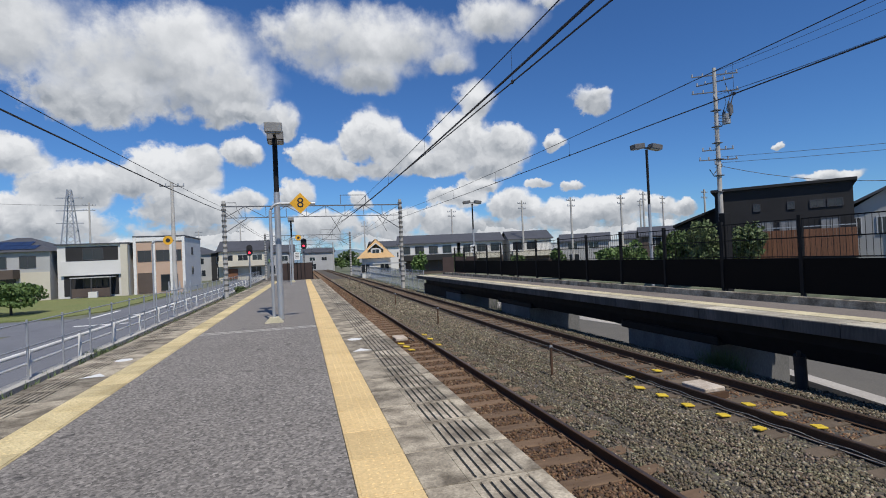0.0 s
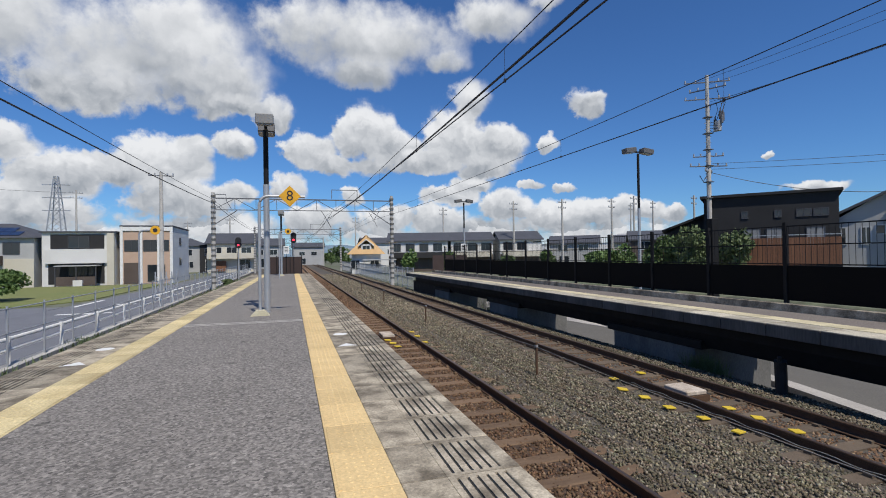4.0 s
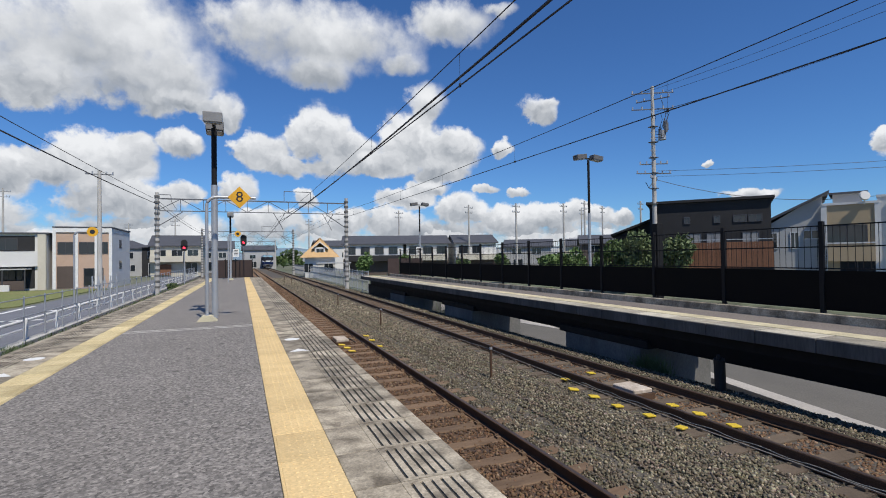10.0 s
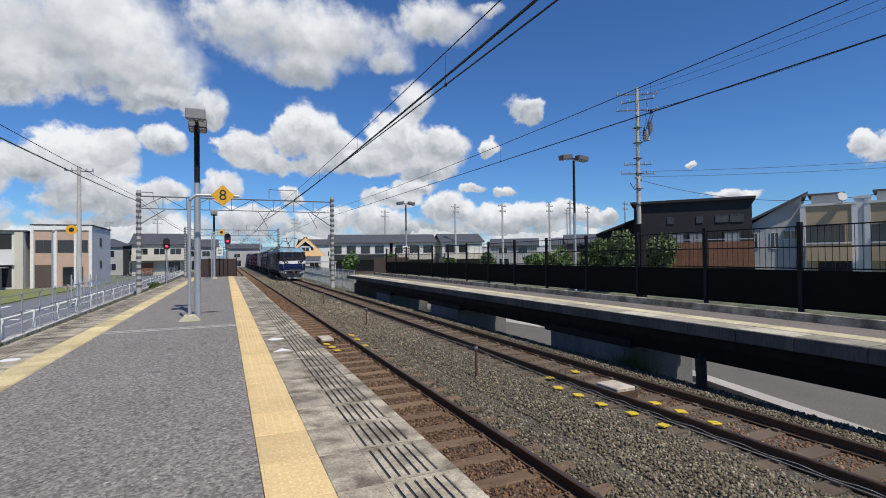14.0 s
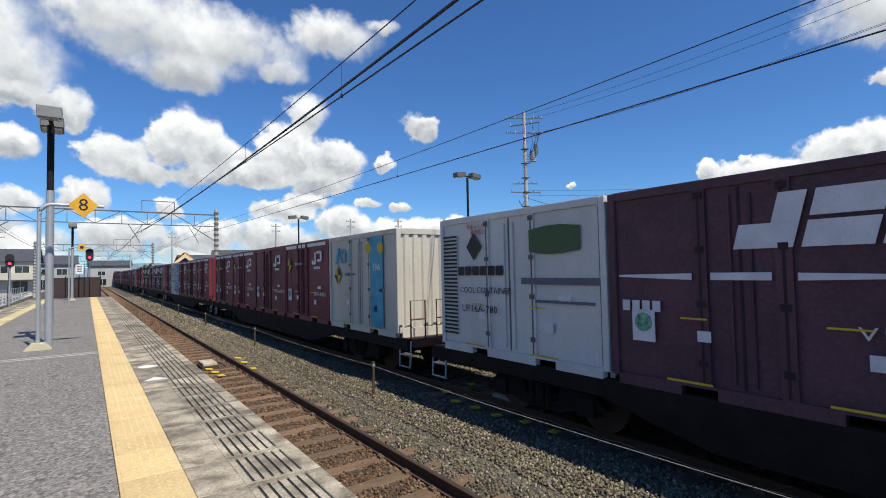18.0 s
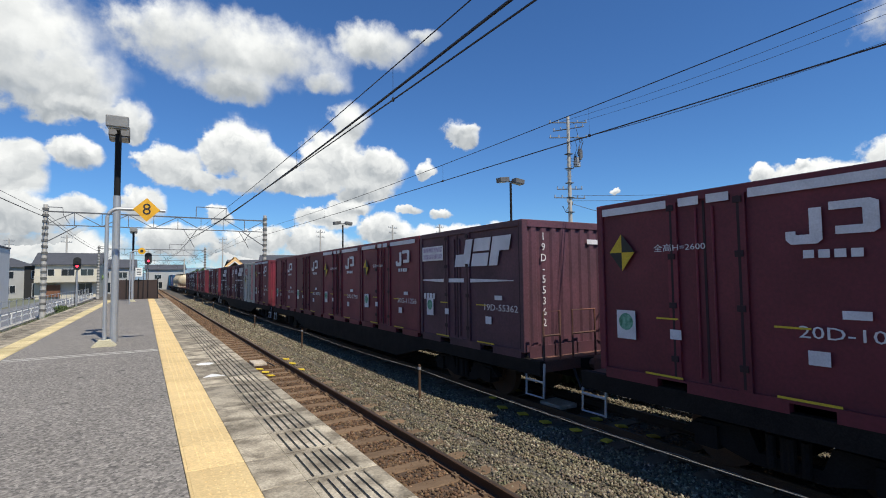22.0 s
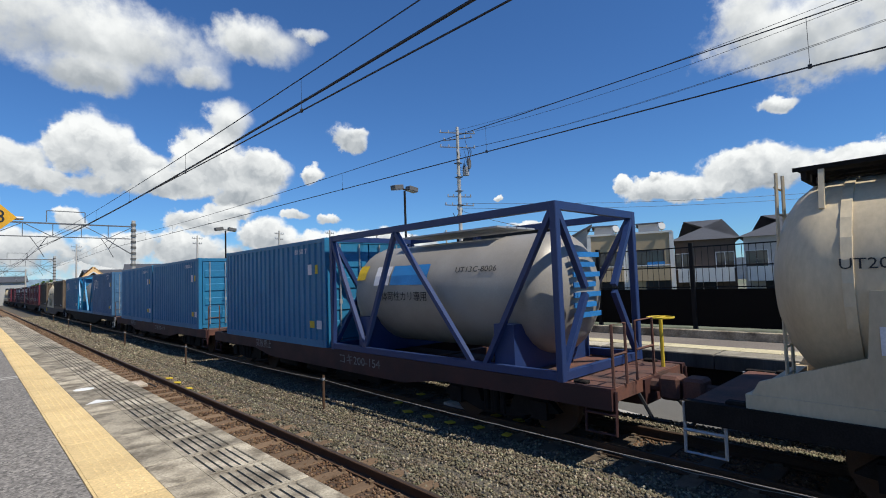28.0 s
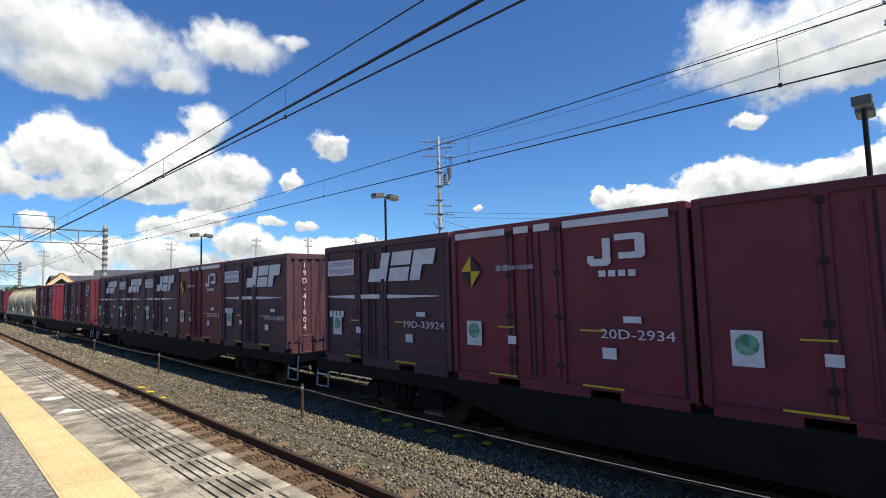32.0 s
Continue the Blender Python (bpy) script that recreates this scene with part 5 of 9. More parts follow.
        part("side_brake_wheel", bm, M_YELLOW, w, "yellow spoked handbrake wheel")
    if code:
        short = length < 16
        lettering("wagon_code", code, 0.24, w, on_side(length * (0.41 if short else 0.62), 0.75 if short else 0.62, -1.224), M_MARKINGS_WORN, 1.2)
        lettering("shunting_note", "突放禁止", 0.24, w, on_side(length * (0.72 if short else 0.40), 0.80 if short else 0.70, -1.224), M_MARKINGS_WORN)
    return w


M_MARKINGS_WORN = mat("worn_white_marking", (0.24, 0.235, 0.23), (0.08, 0.08, 0.08), scale=9, amount=0.9, bump=0)


def corrugated_box(paint, length, label, code, logo=None):
    c = thing("freight_container", label, "container", group="containers on the train")
    h, top = length / 2, 2.55

    def make(bm):
        n = int(length / 0.28)
        for sx in (-1, 1):
            rings = [], []
            for k in range(n):
                y0 = -h + 0.12 + (length - 0.24) * k / n
                d = (length - 0.24) / n
                for f, x in ((0.0, CW - 0.045), (0.25, CW - 0.045), (0.38, CW - 0.008), (0.87, CW - 0.008)):
                    for z, ring in ((0.15, rings[0]), (top - 0.1, rings[1])):
                        ring.append((sx * x, y0 + f * d, z))
            rings[0].append((sx * (CW - 0.045), h - 0.12, 0.15)), rings[1].append((sx * (CW - 0.045), h - 0.12, top - 0.1))
            loft(bm, rings, close=False, caps=False)
        box(bm, -CW + 0.05, CW - 0.05, -h + 0.06, h - 0.06, 0.1, top - 0.03)
    piece("corrugated_wall", shared(("corrugated_wall", paint.name, length), make, paint), c)

    def frame_make(bm):
        for sx in (-1, 1):
            for sy in (-1, 1):
                box(bm, min(sx * CW, sx * (CW - 0.13)), max(sx * CW, sx * (CW - 0.13)), min(sy * h, sy * (h - 0.13)), max(sy * h, sy * (h - 0.13)), 0, top, bevel=0.012)
            for z0, z1 in ((0.0, 0.16), (top - 0.1, top - 0.01)):
                box(bm, min(sx * CW, sx * (CW - 0.07)), max(sx * CW, sx * (CW - 0.07)), -h + 0.13, h - 0.13, z0, z1)
        for sy in (-1, 1):
            for z0, z1 in ((0.0, 0.16), (top - 0.12, top - 0.01)):
                box(bm, -CW + 0.13, CW - 0.13, min(sy * h, sy * (h - 0.08)), max(sy * h, sy * (h - 0.08)), z0, z1)
        for y in (-1.0, 0.75):
            box(bm, -CW - 0.002, -CW + 0.05, y, y + 0.33, 0.02, 0.14)
    piece("corner_frame", shared(("corner_frame", paint.name, length), frame_make, paint), c)

    def leaf(bm):
        box(bm, -0.53, 0.53, -h - 0.005, -h + 0.08, 0.18, top - 0.14)
        for k in range(4):
            z = 0.35 + 0.5 * k
            box(bm, -0.47, 0.47, -h - 0.03, -h, z, z + 0.26, bevel=0.015)

    def rod(bm):
        tube(bm, (0, -h - 0.05, 0.16), (0, -h - 0.05, top - 0.14), 0.02, 6)
        box(bm, -0.03, 0.03, -h - 0.07, -h - 0.03, 1.0, 1.1)
    for x in (-0.55, 0.55):
        piece("door_leaf", shared(("door_leaf", paint.name, length), leaf, paint), c, pose(x, 0, 0))
    for x in (-0.85, -0.3, 0.3, 0.85):
        piece("locking_rod", shared(("locking_rod", length), rod, M_STEEL), c, pose(x, 0, 0))
    piece("placard", shared(("placard20", length), lambda bm: (plate(bm, -CW - 0.001, -h + 0.42, -h + 0.20, 0.42, 0.62), plate(bm, -CW - 0.001, -h + 0.8, -h + 0.62, 1.7, 1.95)), M_MARKINGS), c)
    piece("yellow_placard", shared(("yplacard20", length), lambda bm: (plate(bm, -CW - 0.001, -h + 0.75, -h + 0.53, 0.44, 0.60), plate(bm, -CW - 0.001, -h + 0.46, -h + 0.34, 1.72, 1.93)), M_YELLOW), c)
    lettering("code_text", code, 0.17, c, on_side(-h + 1.15, 2.28, -CW - 0.006), M_MARKINGS, 1.3)
    if logo:
        def three(bm):
            y = h - 0.5
            side_poly(bm, -CW - 0.001, [(y - 0.1, 1.55), (y - 0.26, 1.55), (y - 0.46, 2.2), (y - 0.28, 2.2)])
            pts = [(y - 0.78 + 0.26 * math.cos(a), 1.92 + 0.29 * math.sin(a)) for a in np.linspace(0, math.tau, 17)[:-1]]
            inn = [(y - 0.78 + 0.16 * math.cos(a), 1.92 + 0.20 * math.sin(a)) for a in np.linspace(0, math.tau, 17)[:-1]]
            for i in range(16):
                j = (i + 1) % 16
                prism(bm, [pts[i], pts[j], inn[j], inn[i]], "x", -CW - 0.005, -CW - 0.001)
            plate(bm, -CW - 0.001, y - 1.26, y - 1.38, 1.64, 2.12)
        piece("logo_mark", shared(("three_mark20", length), three, M_MARKINGS), c)
    return c


def dome_rings(r, y0, y1, zc, bulge, n=28):
    """Rings of a tank with dished ends, axis along y."""
    steps = 6
    out = [(r * math.sin(k / steps * math.pi / 2), y0 + bulge * (1 - math.cos(k / steps * math.pi / 2))) for k in range(1, steps + 1)]
    prof = out + [(a, y1 + y0 - b) for a, b in reversed(out)]
    return [[(rad * math.cos(k * math.tau / n), y, zc + rad * math.sin(k * math.tau / n)) for k in range(n)] for rad, y in prof]


def tank_container(code, goods, label):
    """A cream pressure tank, six metres long, on welded saddles with a roof walkway."""
    c = thing("tank_container", label, "tank container", group="tank containers on the train")
    h, r, zc = 3.03, 1.14, 1.32
    piece("tank", shared("tank", lambda bm: loft(bm, dome_rings(r, -h + 0.12, h - 0.12, zc, 0.62)), M_CREAM), c)
    SHARED["tank"].polygons.foreach_set("use_smooth", [True] * len(SHARED["tank"].polygons))

    def band(bm):
        for y in (0.0,):
            rings = [[((r + d) * math.cos(k * math.tau / 32), y + e, zc + (r + d) * math.sin(k * math.tau / 32)) for k in range(32)] for d, e in ((-0.01, -0.05), (0.018, -0.045), (0.018, 0.045), (-0.01, 0.05))]
            loft(bm, rings, caps=False)
    for y in (-1.75, -0.35, 1.05, 2.1):
        piece("weld_band", shared("weld_band", band, M_CREAM), c, pose(0, y, 0))

    def saddle(bm):
        for s in (-1, 1):
            for sx in (-1, 1):
                prism(bm, [(s * 0.9, 0.12), (s * 3.0, 0.12), (s * 2.9, 0.30), (s * 2.0, 0.62), (s * 1.95, 1.25), (s * 1.45, 1.25), (s * 1.40, 0.62), (s * 0.9, 0.30)], "x", sx * 1.13 - 0.03, sx * 1.13 + 0.03)
            box(bm, -1.1, 1.1, min(s * 1.5, s * 1.9), max(s * 1.5, s * 1.9), 0.12, 0.5)
        for sx in (-1, 1):
            box(bm, sx * 1.13 - 0.05, sx * 1.13 + 0.05, -h, h, 0.0, 0.16)
        for y in (-h, h - 0.15, -0.9, 0.75):
            box(bm, -1.15, 1.15, y, y + 0.15, 0.0, 0.15)
    piece("saddle_frame", shared("saddle_frame", saddle, M_CREAM), c)

    def walkway(bm):
        for k in range(5):
            x = -0.62 + k * 0.31
            box(bm, x - 0.13, x + 0.13, -2.5, 2.5, zc + r + 0.05, zc + r + 0.07)
        for k in range(8):
            y = -2.4 + k * 0.69
            box(bm, -0.72, 0.72, y, y + 0.05, zc + r - 0.04, zc + r + 0.05)
        for sx in (-1, 1):
            beam(bm, (sx * 0.72, -2.55, zc + r + 0.08), (sx * 0.72, 2.55, zc + r + 0.08), 0.04)
    piece("roof_walkway", shared("roof_walkway", walkway, M_DARKFRAME), c)

    def brackets(bm):
        for y in (-2.3, -1.2, 0, 1.2, 2.3):
            beam(bm, (-0.72, y, zc + r + 0.05), (-0.84, y, zc + 0.76), 0.05)
        path_tube(bm, [(-0.5, h - 0.25, 0.1), (-0.62, h - 0.28, 1.6), (-0.6, h - 0.3, zc + r + 0.1)], 0.02, 5)
        path_tube(bm, [(-0.2, h - 0.25, 0.1), (-0.3, h - 0.28, 1.6), (-0.3, h - 0.3, zc + r + 0.1)], 0.02, 5)
        for z in np.arange(0.3, 2.4, 0.3):
            tube(bm, (-0.58, h - 0.27, z), (-0.27, h - 0.27, z), 0.014, 4)
    piece("ladder", shared("ladder", brackets, M_CREAM), c)
    piece("valve_box", shared("valve_box", lambda bm: (box(bm, -1.2, -0.95, 0.55, 1.2, 0.42, 0.75, bevel=0.02), tube(bm, (-1.1, -0.2, 0.3), (-1.1, -0.2, 0.7), 0.07, 8), box(bm, -1.2, -1.0, -0.5, 0.4, 0.2, 0.28)), M_CREAM), c)
    for i, q in enumerate(((-2.3, -2.02, 0.62, 0.85), (1.6, 1.9, 0.66, 0.92))):
        piece("placard", shared(("tank_placard", i), plates(-1.17, [q]), M_MARKINGS), c)
    ang = math.radians(6)

    def on_tank(y, z):
        a = math.asin((z - zc) / r)
        return Matrix.Translation((-(r + 0.025) * math.cos(a), y, z)) @ Matrix.Rotation(a, 4, "Y") @ on_side(0, 0, 0)
    lettering("code_text", code, 0.15, c, on_tank(1.73, 1.50), M_INK, 1.1)
    if goods:
        lettering("goods_text", goods, 0.15, c, on_tank(0.0, 1.32), M_INK, 0.9)
    return c


def frame_tank(paint, tank, label, code):
    """A tank in an open steel box frame, six metres long."""
    c = thing("frame_tank_container", label, "tank container", group="tank containers on the train")
    h, top, r, zc = 3.03, 2.55, 1.02, 1.22
    key = paint.name
    piece("tank", shared(("frame_tank_body", tank.name), lambda bm: loft(bm, dome_rings(r, -h + 0.28, h - 0.28, zc, 0.55)), tank), c)
    me = SHARED[("frame_tank_body", tank.name)]
    me.polygons.foreach_set("use_smooth", [True] * len(me.polygons))
    ends_y = (-h + 0.05, h - 0.05)
    k = 0
    for sx in (-1, 1):
        x = sx * (CW - 0.05)
        for y in ends_y:
            piece("corner_post", shared(("corner_post", key), lambda bm: box(bm, -0.055, 0.055, -0.055, 0.055, 0, top, bevel=0.01), paint), c, pose(x, y, 0))
        for z in (0.08, top - 0.06):
            piece("side_rail", shared(("side_rail", key), lambda bm: box(bm, -0.05, 0.05, -h, h, -0.06, 0.06), paint), c, pose(x, 0, z))
        zigzag = [(h - 0.05, top - 0.1), (h * 0.58, 0.12), (h * 0.22, top - 0.1), (-h * 0.42, 0.12), (-h * 0.52, 0.12), (-h + 0.08, top - 0.1)]
        for p, q in ((0, 1), (1, 2), (2, 3), (4, 5)):
            bm = B()
            beam(bm, (x, *zigzag[p]), (x, *zigzag[q]), 0.09, 0.08)
            part("brace", bm, paint, c)
    for y in ends_y:
        for z in (0.08, top - 0.06):
            piece("end_rail", shared(("end_rail", key), lambda bm: box(bm, -CW, CW, -0.05, 0.05, -0.06, 0.06), paint), c, pose(0, y, z))
        for sx in (-1, 1):
            bm = B()
            beam(bm, (sx * 1.15, y, 0.1), (sx * 0.45, y, 1.2), 0.09)
            beam(bm, (sx * 1.15, y, top - 0.1), (sx * 0.45, y, 1.3), 0.09)
            part("end_brace", bm, paint, c)
    for y in (-1.9, 1.9):
        piece("saddle", shared(("saddle", key), lambda bm: box(bm, -1.1, 1.1, -0.2, 0.2, 0.0, 0.75), paint), c, pose(0, y, 0))
    for j in range(4):
        piece("walkway_plank", shared(("walkway_plank", key), lambda bm: box(bm, -0.125, 0.125, -1.4, 1.2, zc + r + 0.12, zc + r + 0.15), M_STEEL), c, pose(-0.425 + 0.28 * j, 0, 0))
    if code:
        a = math.asin(0.42 / r)
        base = lambda y, z: Matrix.Translation((-(r + 0.02) * math.cos(math.asin((z - zc) / r)), y, z)) @ Matrix.Rotation(math.asin((z - zc) / r), 4, "Y") @ on_side(0, 0, 0)
        lettering("code_text", code, 0.15, c, base(-1.2 if paint is M_FRAMEBLUE else 1.25, zc + (0.42 if paint is M_FRAMEBLUE else 0.10)), M_INK, 1.2)
        lettering("goods_text", "液体苛性カリ専用" if paint is M_FRAMEBLUE else "全高H=2591\n最大総重量G=21.50", 0.20 if paint is M_FRAMEBLUE else 0.11, c, base(0.75, zc - 0.05) if paint is M_FRAMEBLUE else base(1.2, zc + 0.40), M_INK)
        if paint is not M_FRAMEBLUE:
            tilt = base(1.95, zc + 0.32)
            for nm, pts, m_ in (("hazard_diamond", ((0, 0.24), (0.24, 0), (0, -0.24), (-0.24, 0)), M_HAZ_Y), ("black_quarter", ((0, 0.24), (0.24, 0), (0, 0)), M_HAZ_K), ("black_quarter", ((0, -0.24), (-0.24, 0), (0, 0)), M_HAZ_K)):
                bm = B()
                lift = 0.0 if nm == "hazard_diamond" else 0.004
                prism(bm, pts, "z", lift, lift + 0.003)
                part(nm, bm, m_, c).matrix_basis = tilt
        for j, (y0, y1, z0, z1, m_) in enumerate(((0.0, 1.1, 0.18, 0.56, M_SKYBLUE), (1.15, 1.65, 0.18, 0.56, M_MARKINGS), (2.0, 2.3, 0.3, 0.6, M_HAZ_Y))):
            bm = B()
            rows = [[(-(r + 0.012) * math.cos(t), y, zc + (r + 0.012) * math.sin(t)) for t in (math.asin(z0 / r), math.asin((z0 + z1) / 2 / r), math.asin(z1 / r))] for y in (y0, y1)]
            loft(bm, rows, close=False, caps=False)
            if paint is M_FRAMEBLUE:
                part("company_bar", bm, m_, c)
        for j in range(7):
            piece("end_text_bar", shared(("end_text_bar", j % 2), lambda bm: box(bm, -0.4, 0.4 - 0.15 * (j % 2), -h + 0.26, -h + 0.285, 0, 0.08), M_SKYBLUE), c, pose(0, 0, zc + 0.55 - 0.16 * j))
    return c


def ribbed_box(label):
    c = thing("freight_container", label, "container", group="containers on the train")
    h, top = 3.03, 2.5

    def make(bm):
        box(bm, -CW + 0.09, CW - 0.09, -h + 0.07, h - 0.07, 0.1, top - 0.05)
    piece("wall", shared("ribbed_wall", make, M_BROWN20), c)

    side_rib = shared("side_rib", lambda bm: prism(bm, [(0.0, -0.075), (-0.10, -0.045), (-0.10, 0.045), (0.0, 0.075)], "z", 0.2, top - 0.12), M_BROWN20)
    end_rib = shared("end_rib", lambda bm: prism(bm, [(-0.07, 0.0), (-0.035, -0.07), (0.035, -0.07), (0.07, 0.0)], "z", 0.2, top - 0.12), M_BROWN20)
    for sx in (-1, 1):
        for k in range(1, 13):
            piece("rib", side_rib, c, pose(sx * (CW - 0.09), -h + 0.1 + (2 * h - 0.2) * k / 13, 0, 0, 0, 0 if sx < 0 else 180))
    for sy in (-1, 1):
        for k in range(7):
            piece("rib", end_rib, c, pose(-0.95 + k * 0.317, sy * (h - 0.07), 0, 0, 0, 0 if sy < 0 else 180))

    def frame_make(bm):
        for sx in (-1, 1):
            for sy in (-1, 1):
                box(bm, min(sx * CW, sx * (CW - 0.12)), max(sx * CW, sx * (CW - 0.12)), min(sy * h, sy * (h - 0.12)), max(sy * h, sy * (h - 0.12)), 0, top + 0.06, bevel=0.01)
            for z0, z1 in ((0.0, 0.2), (top - 0.12, top)):
                box(bm, min(sx * CW, sx * (CW - 0.1)), max(sx * CW, sx * (CW - 0.1)), -h + 0.12, h - 0.12, z0, z1)
        for sy in (-1, 1):
            for z0, z1 in ((0.0, 0.2), (top - 0.12, top)):
                box(bm, -CW + 0.12, CW - 0.12, min(sy * h, sy * (h - 0.1)), max(sy * h, sy * (h - 0.1)), z0, z1)
    piece("corner_frame", shared("ribbed_frame", frame_make, M_BROWN20), c)

    for k in range(8):
        piece("roof_cover", shared("roof_cover", lambda bm: prism(bm, [(0, top - 0.04), (0.1, top + 0.05), (0.55, top + 0.05), (0.65, top - 0.04)], "x", -1.05, 1.05), M_CONC_L), c, pose(0, -h + 0.2 + k * 0.72, 0))
    print_mat = mat("worn_brown_print", (0.09, 0.06, 0.04))
    for k in range(11):
        piece("goods_bar", shared("goods_bar", plates(-CW + 0.089, [(-0.11, 0.11, 1.55, 1.88)]), print_mat), c, pose(0, -h + 0.1 + (2 * h - 0.2) * (k + 1.5) / 13, 0))
    for i, q in enumerate(((-2.6, -1.6, 0.30, 0.38), (1.9, 2.1, 0.3, 0.4))):
        piece("placard", shared(("ribbed_placard", i), plates(-CW - 0.001, [q]), M_MARKINGS), c)
    return c


def load(kinds, codes, start):
    """Put five places of 12 ft containers on a wagon whose coupler face is at start."""
    for i, kind in enumerate(kinds):
        if kind:
            c = container_12(kind, codes.get(i, ""))
            ride(c, start + 0.82 + U / 2 + i * 3.76, 0.93)


WAGON_A = None


def put_wagon(kind, start, code=""):
    spec = {"dark": (20.4, M_DARKFRAME, "long container flat wagon with grimy dark frame"), "empty": (20.4, M_DARKFRAME, "empty container flat wagon with rusty deck beams"),
            "red": (15.0, M_WAGONRED, "short oxide-red container flat wagon"), "blue": (20.4, M_WAGONBLUE, "long blue container flat wagon")}[kind]
    ride(wagon(*spec, code), start, 0)
    return spec[0]


S, P, J, K, N = "striped", "plain", "panel", "panel_plain", None
CONSIST = [
    ([J, J, P, K, "reefer"], {0: "19G-17530", 1: "19G-17529", 2: "V19-1140", 3: "V19B-1062"}, ""),
    (["cyanband", S, P, S, S], {1: "20D-6426", 2: "19G-46413", 3: "20D-9010", 4: "20D-10071"}, ""),
    ([S, S, S, "blueband", P], {0: "20D-3389", 1: "20D-6781", 2: "20D-4100", 3: "UR19A-3052", 4: "19G-20170"}, ""),
    ([J, J, S, J, J], {0: "19G-1788", 1: "19G-15564", 2: "20D-8812", 3: "19D-40477", 4: "19G-10814"}, ""),
    ([P, P, N, J, S], {0: "19G-46828", 1: "19G-46230", 3: "19D-28768", 4: "20D-10064"}, "106-720"),
    ([J, S, S, P, P], {0: "19D-55362", 1: "20G-11256", 2: "20D-7790", 3: "19D-49760", 4: "19D-49311"}, ""),
    ([S, "coralband", J, P, K], {0: "20D-4755", 2: "19D-37180", 3: "19D-48740", 4: "19D-30115"}, ""),
    ([P, S, N, P, S], {0: "19D-50191", 1: "20D-8420", 3: "19D-45790", 4: "20D-4084"}, "106-957"),
    ([S, J, J, S, P], {0: "20D-4672", 1: "19D-31250", 2: "19D-30777", 3: "20D-5120"}, ""),
]
pos_s = 18.2
for kinds, codes, code in CONSIST:
    load(kinds, codes, pos_s)
    pos_s += put_wagon("dark", pos_s, code)
pos_s += put_wagon("empty", pos_s, "106-1062")
for i, (code, goods) in enumerate((("UT20A-5183", "塩化ビニル樹脂専用"), ("UT20A-5210", "塩化ビニル樹脂専用"), ("UT20A-5214", "塩化ビニル樹脂専用"))):
    ride(tank_container(code, goods, "cream pressure tank container with walkway and ladder"), pos_s + 0.95 + 3.03 + i * 6.16, 0.93)
pos_s += put_wagon("dark", pos_s)
ride(frame_tank(M_FRAMEBLUE, M_TANKGREY, "grey tank inside a dark blue open steel frame", "UT13C-8006"), pos_s + 1.15 + 3.03, 0.93)
ride(corrugated_box(M_BLUE20, 6.06, "bright blue corrugated freight container", "8150 7"), pos_s + 1.15 + 9.3, 0.93)
pos_s += put_wagon("red", pos_s, "コキ200-154")
for k in range(2):
    ride(corrugated_box(M_BLUE20, 6.06, "bright blue corrugated freight container", "198570 5"), pos_s + 1.15 + 3.03 + 6.25 * k, 0.93)
pos_s += put_wagon("red", pos_s, "コキ200-119")
ride(corrugated_box(M_NAVY20, 6.06, "dull blue corrugated freight container with white mark", "009734 0\n2269", True), pos_s + 0.95 + 3.03, 0.93)
ride(frame_tank(M_FRAMECYAN, M_TANKGREY, "silver tank inside a bright cyan open steel frame", "UT17C-8100"), pos_s + 0.95 + 9.19, 0.93)
ride(corrugated_box(M_BLUE20, 6.06, "bright blue corrugated freight container with white mark", "0211 5", True), pos_s + 0.95 + 15.35, 0.93)
pos_s += put_wagon("dark", pos_s)
ride(ribbed_box("brown ribbed open-top freight container, weathered"), pos_s + 0.95 + 3.03, 0.93)
ride(tank_container("UT22A-5047", "塩化ビニル樹脂専用", "cream pressure tank container with walkway and ladder"), pos_s + 0.95 + 9.19, 0.93)
ride(ribbed_box("brown ribbed open-top freight container, weathered"), pos_s + 0.95 + 15.35, 0.93)
pos_s += put_wagon("blue", pos_s, "")
for kinds, codes in (([P, P, P, S, J], {0: "19D-5555", 1: "19D-2021", 2: "19D-8131", 3: "20D-2934", 4: "19D-33924"}), ([J, S, J, J, K], {0: "19D-41604", 1: "20D-7012"}), ([P, "weathered", N, P, P], {})):
    load(kinds, codes, pos_s)
    pos_s += put_wagon("dark", pos_s)
for i in range(3):
    ride(tank_container("UT20A", "", "cream pressure tank container with walkway and ladder"), pos_s + 0.95 + 3.03 + i * 6.16, 0.93)
pos_s += put_wagon("dark", pos_s)
load([P, P, P, P, P], {}, pos_s)
pos_s += put_wagon("dark", pos_s)

# ---- electric engine at the head of the train ----
M_EBLUE = mat("engine_dark_blue", (0.010, 0.026, 0.090), (0.008, 0.021, 0.074), rough=0.5, scale=1.2, grit=0.1, bump=0.02, spec=0.3)
M_EBAND = mat("engine_light_blue", (0.03, 0.17, 0.42), (0.025, 0.14, 0.35), rough=0.4, scale=1.2, grit=0.1, bump=0.02)
M_EGREY = mat("engine_slate_grey", (0.058, 0.059, 0.066), (0.048, 0.049, 0.054), rough=0.6, scale=1.2, grit=0.12, bump=0.02, spec=0.3)
M_ESKIRT = mat("engine_skirt_grey", (0.30, 0.30, 0.30), (0.20, 0.195, 0.19), rough=0.6, scale=1.6, amount=0.8, grit=0.2)
M_EROOF = mat("engine_roof", (0.14, 0.30, 0.42), (0.16, 0.17, 0.15), rough=0.6, scale=0.9, amount=0.9, grit=0.2)
M_EWHITE = mat("engine_white_band", (0.74, 0.74, 0.74), (0.62, 0.61, 0.60), rough=0.45, grit=0.08)
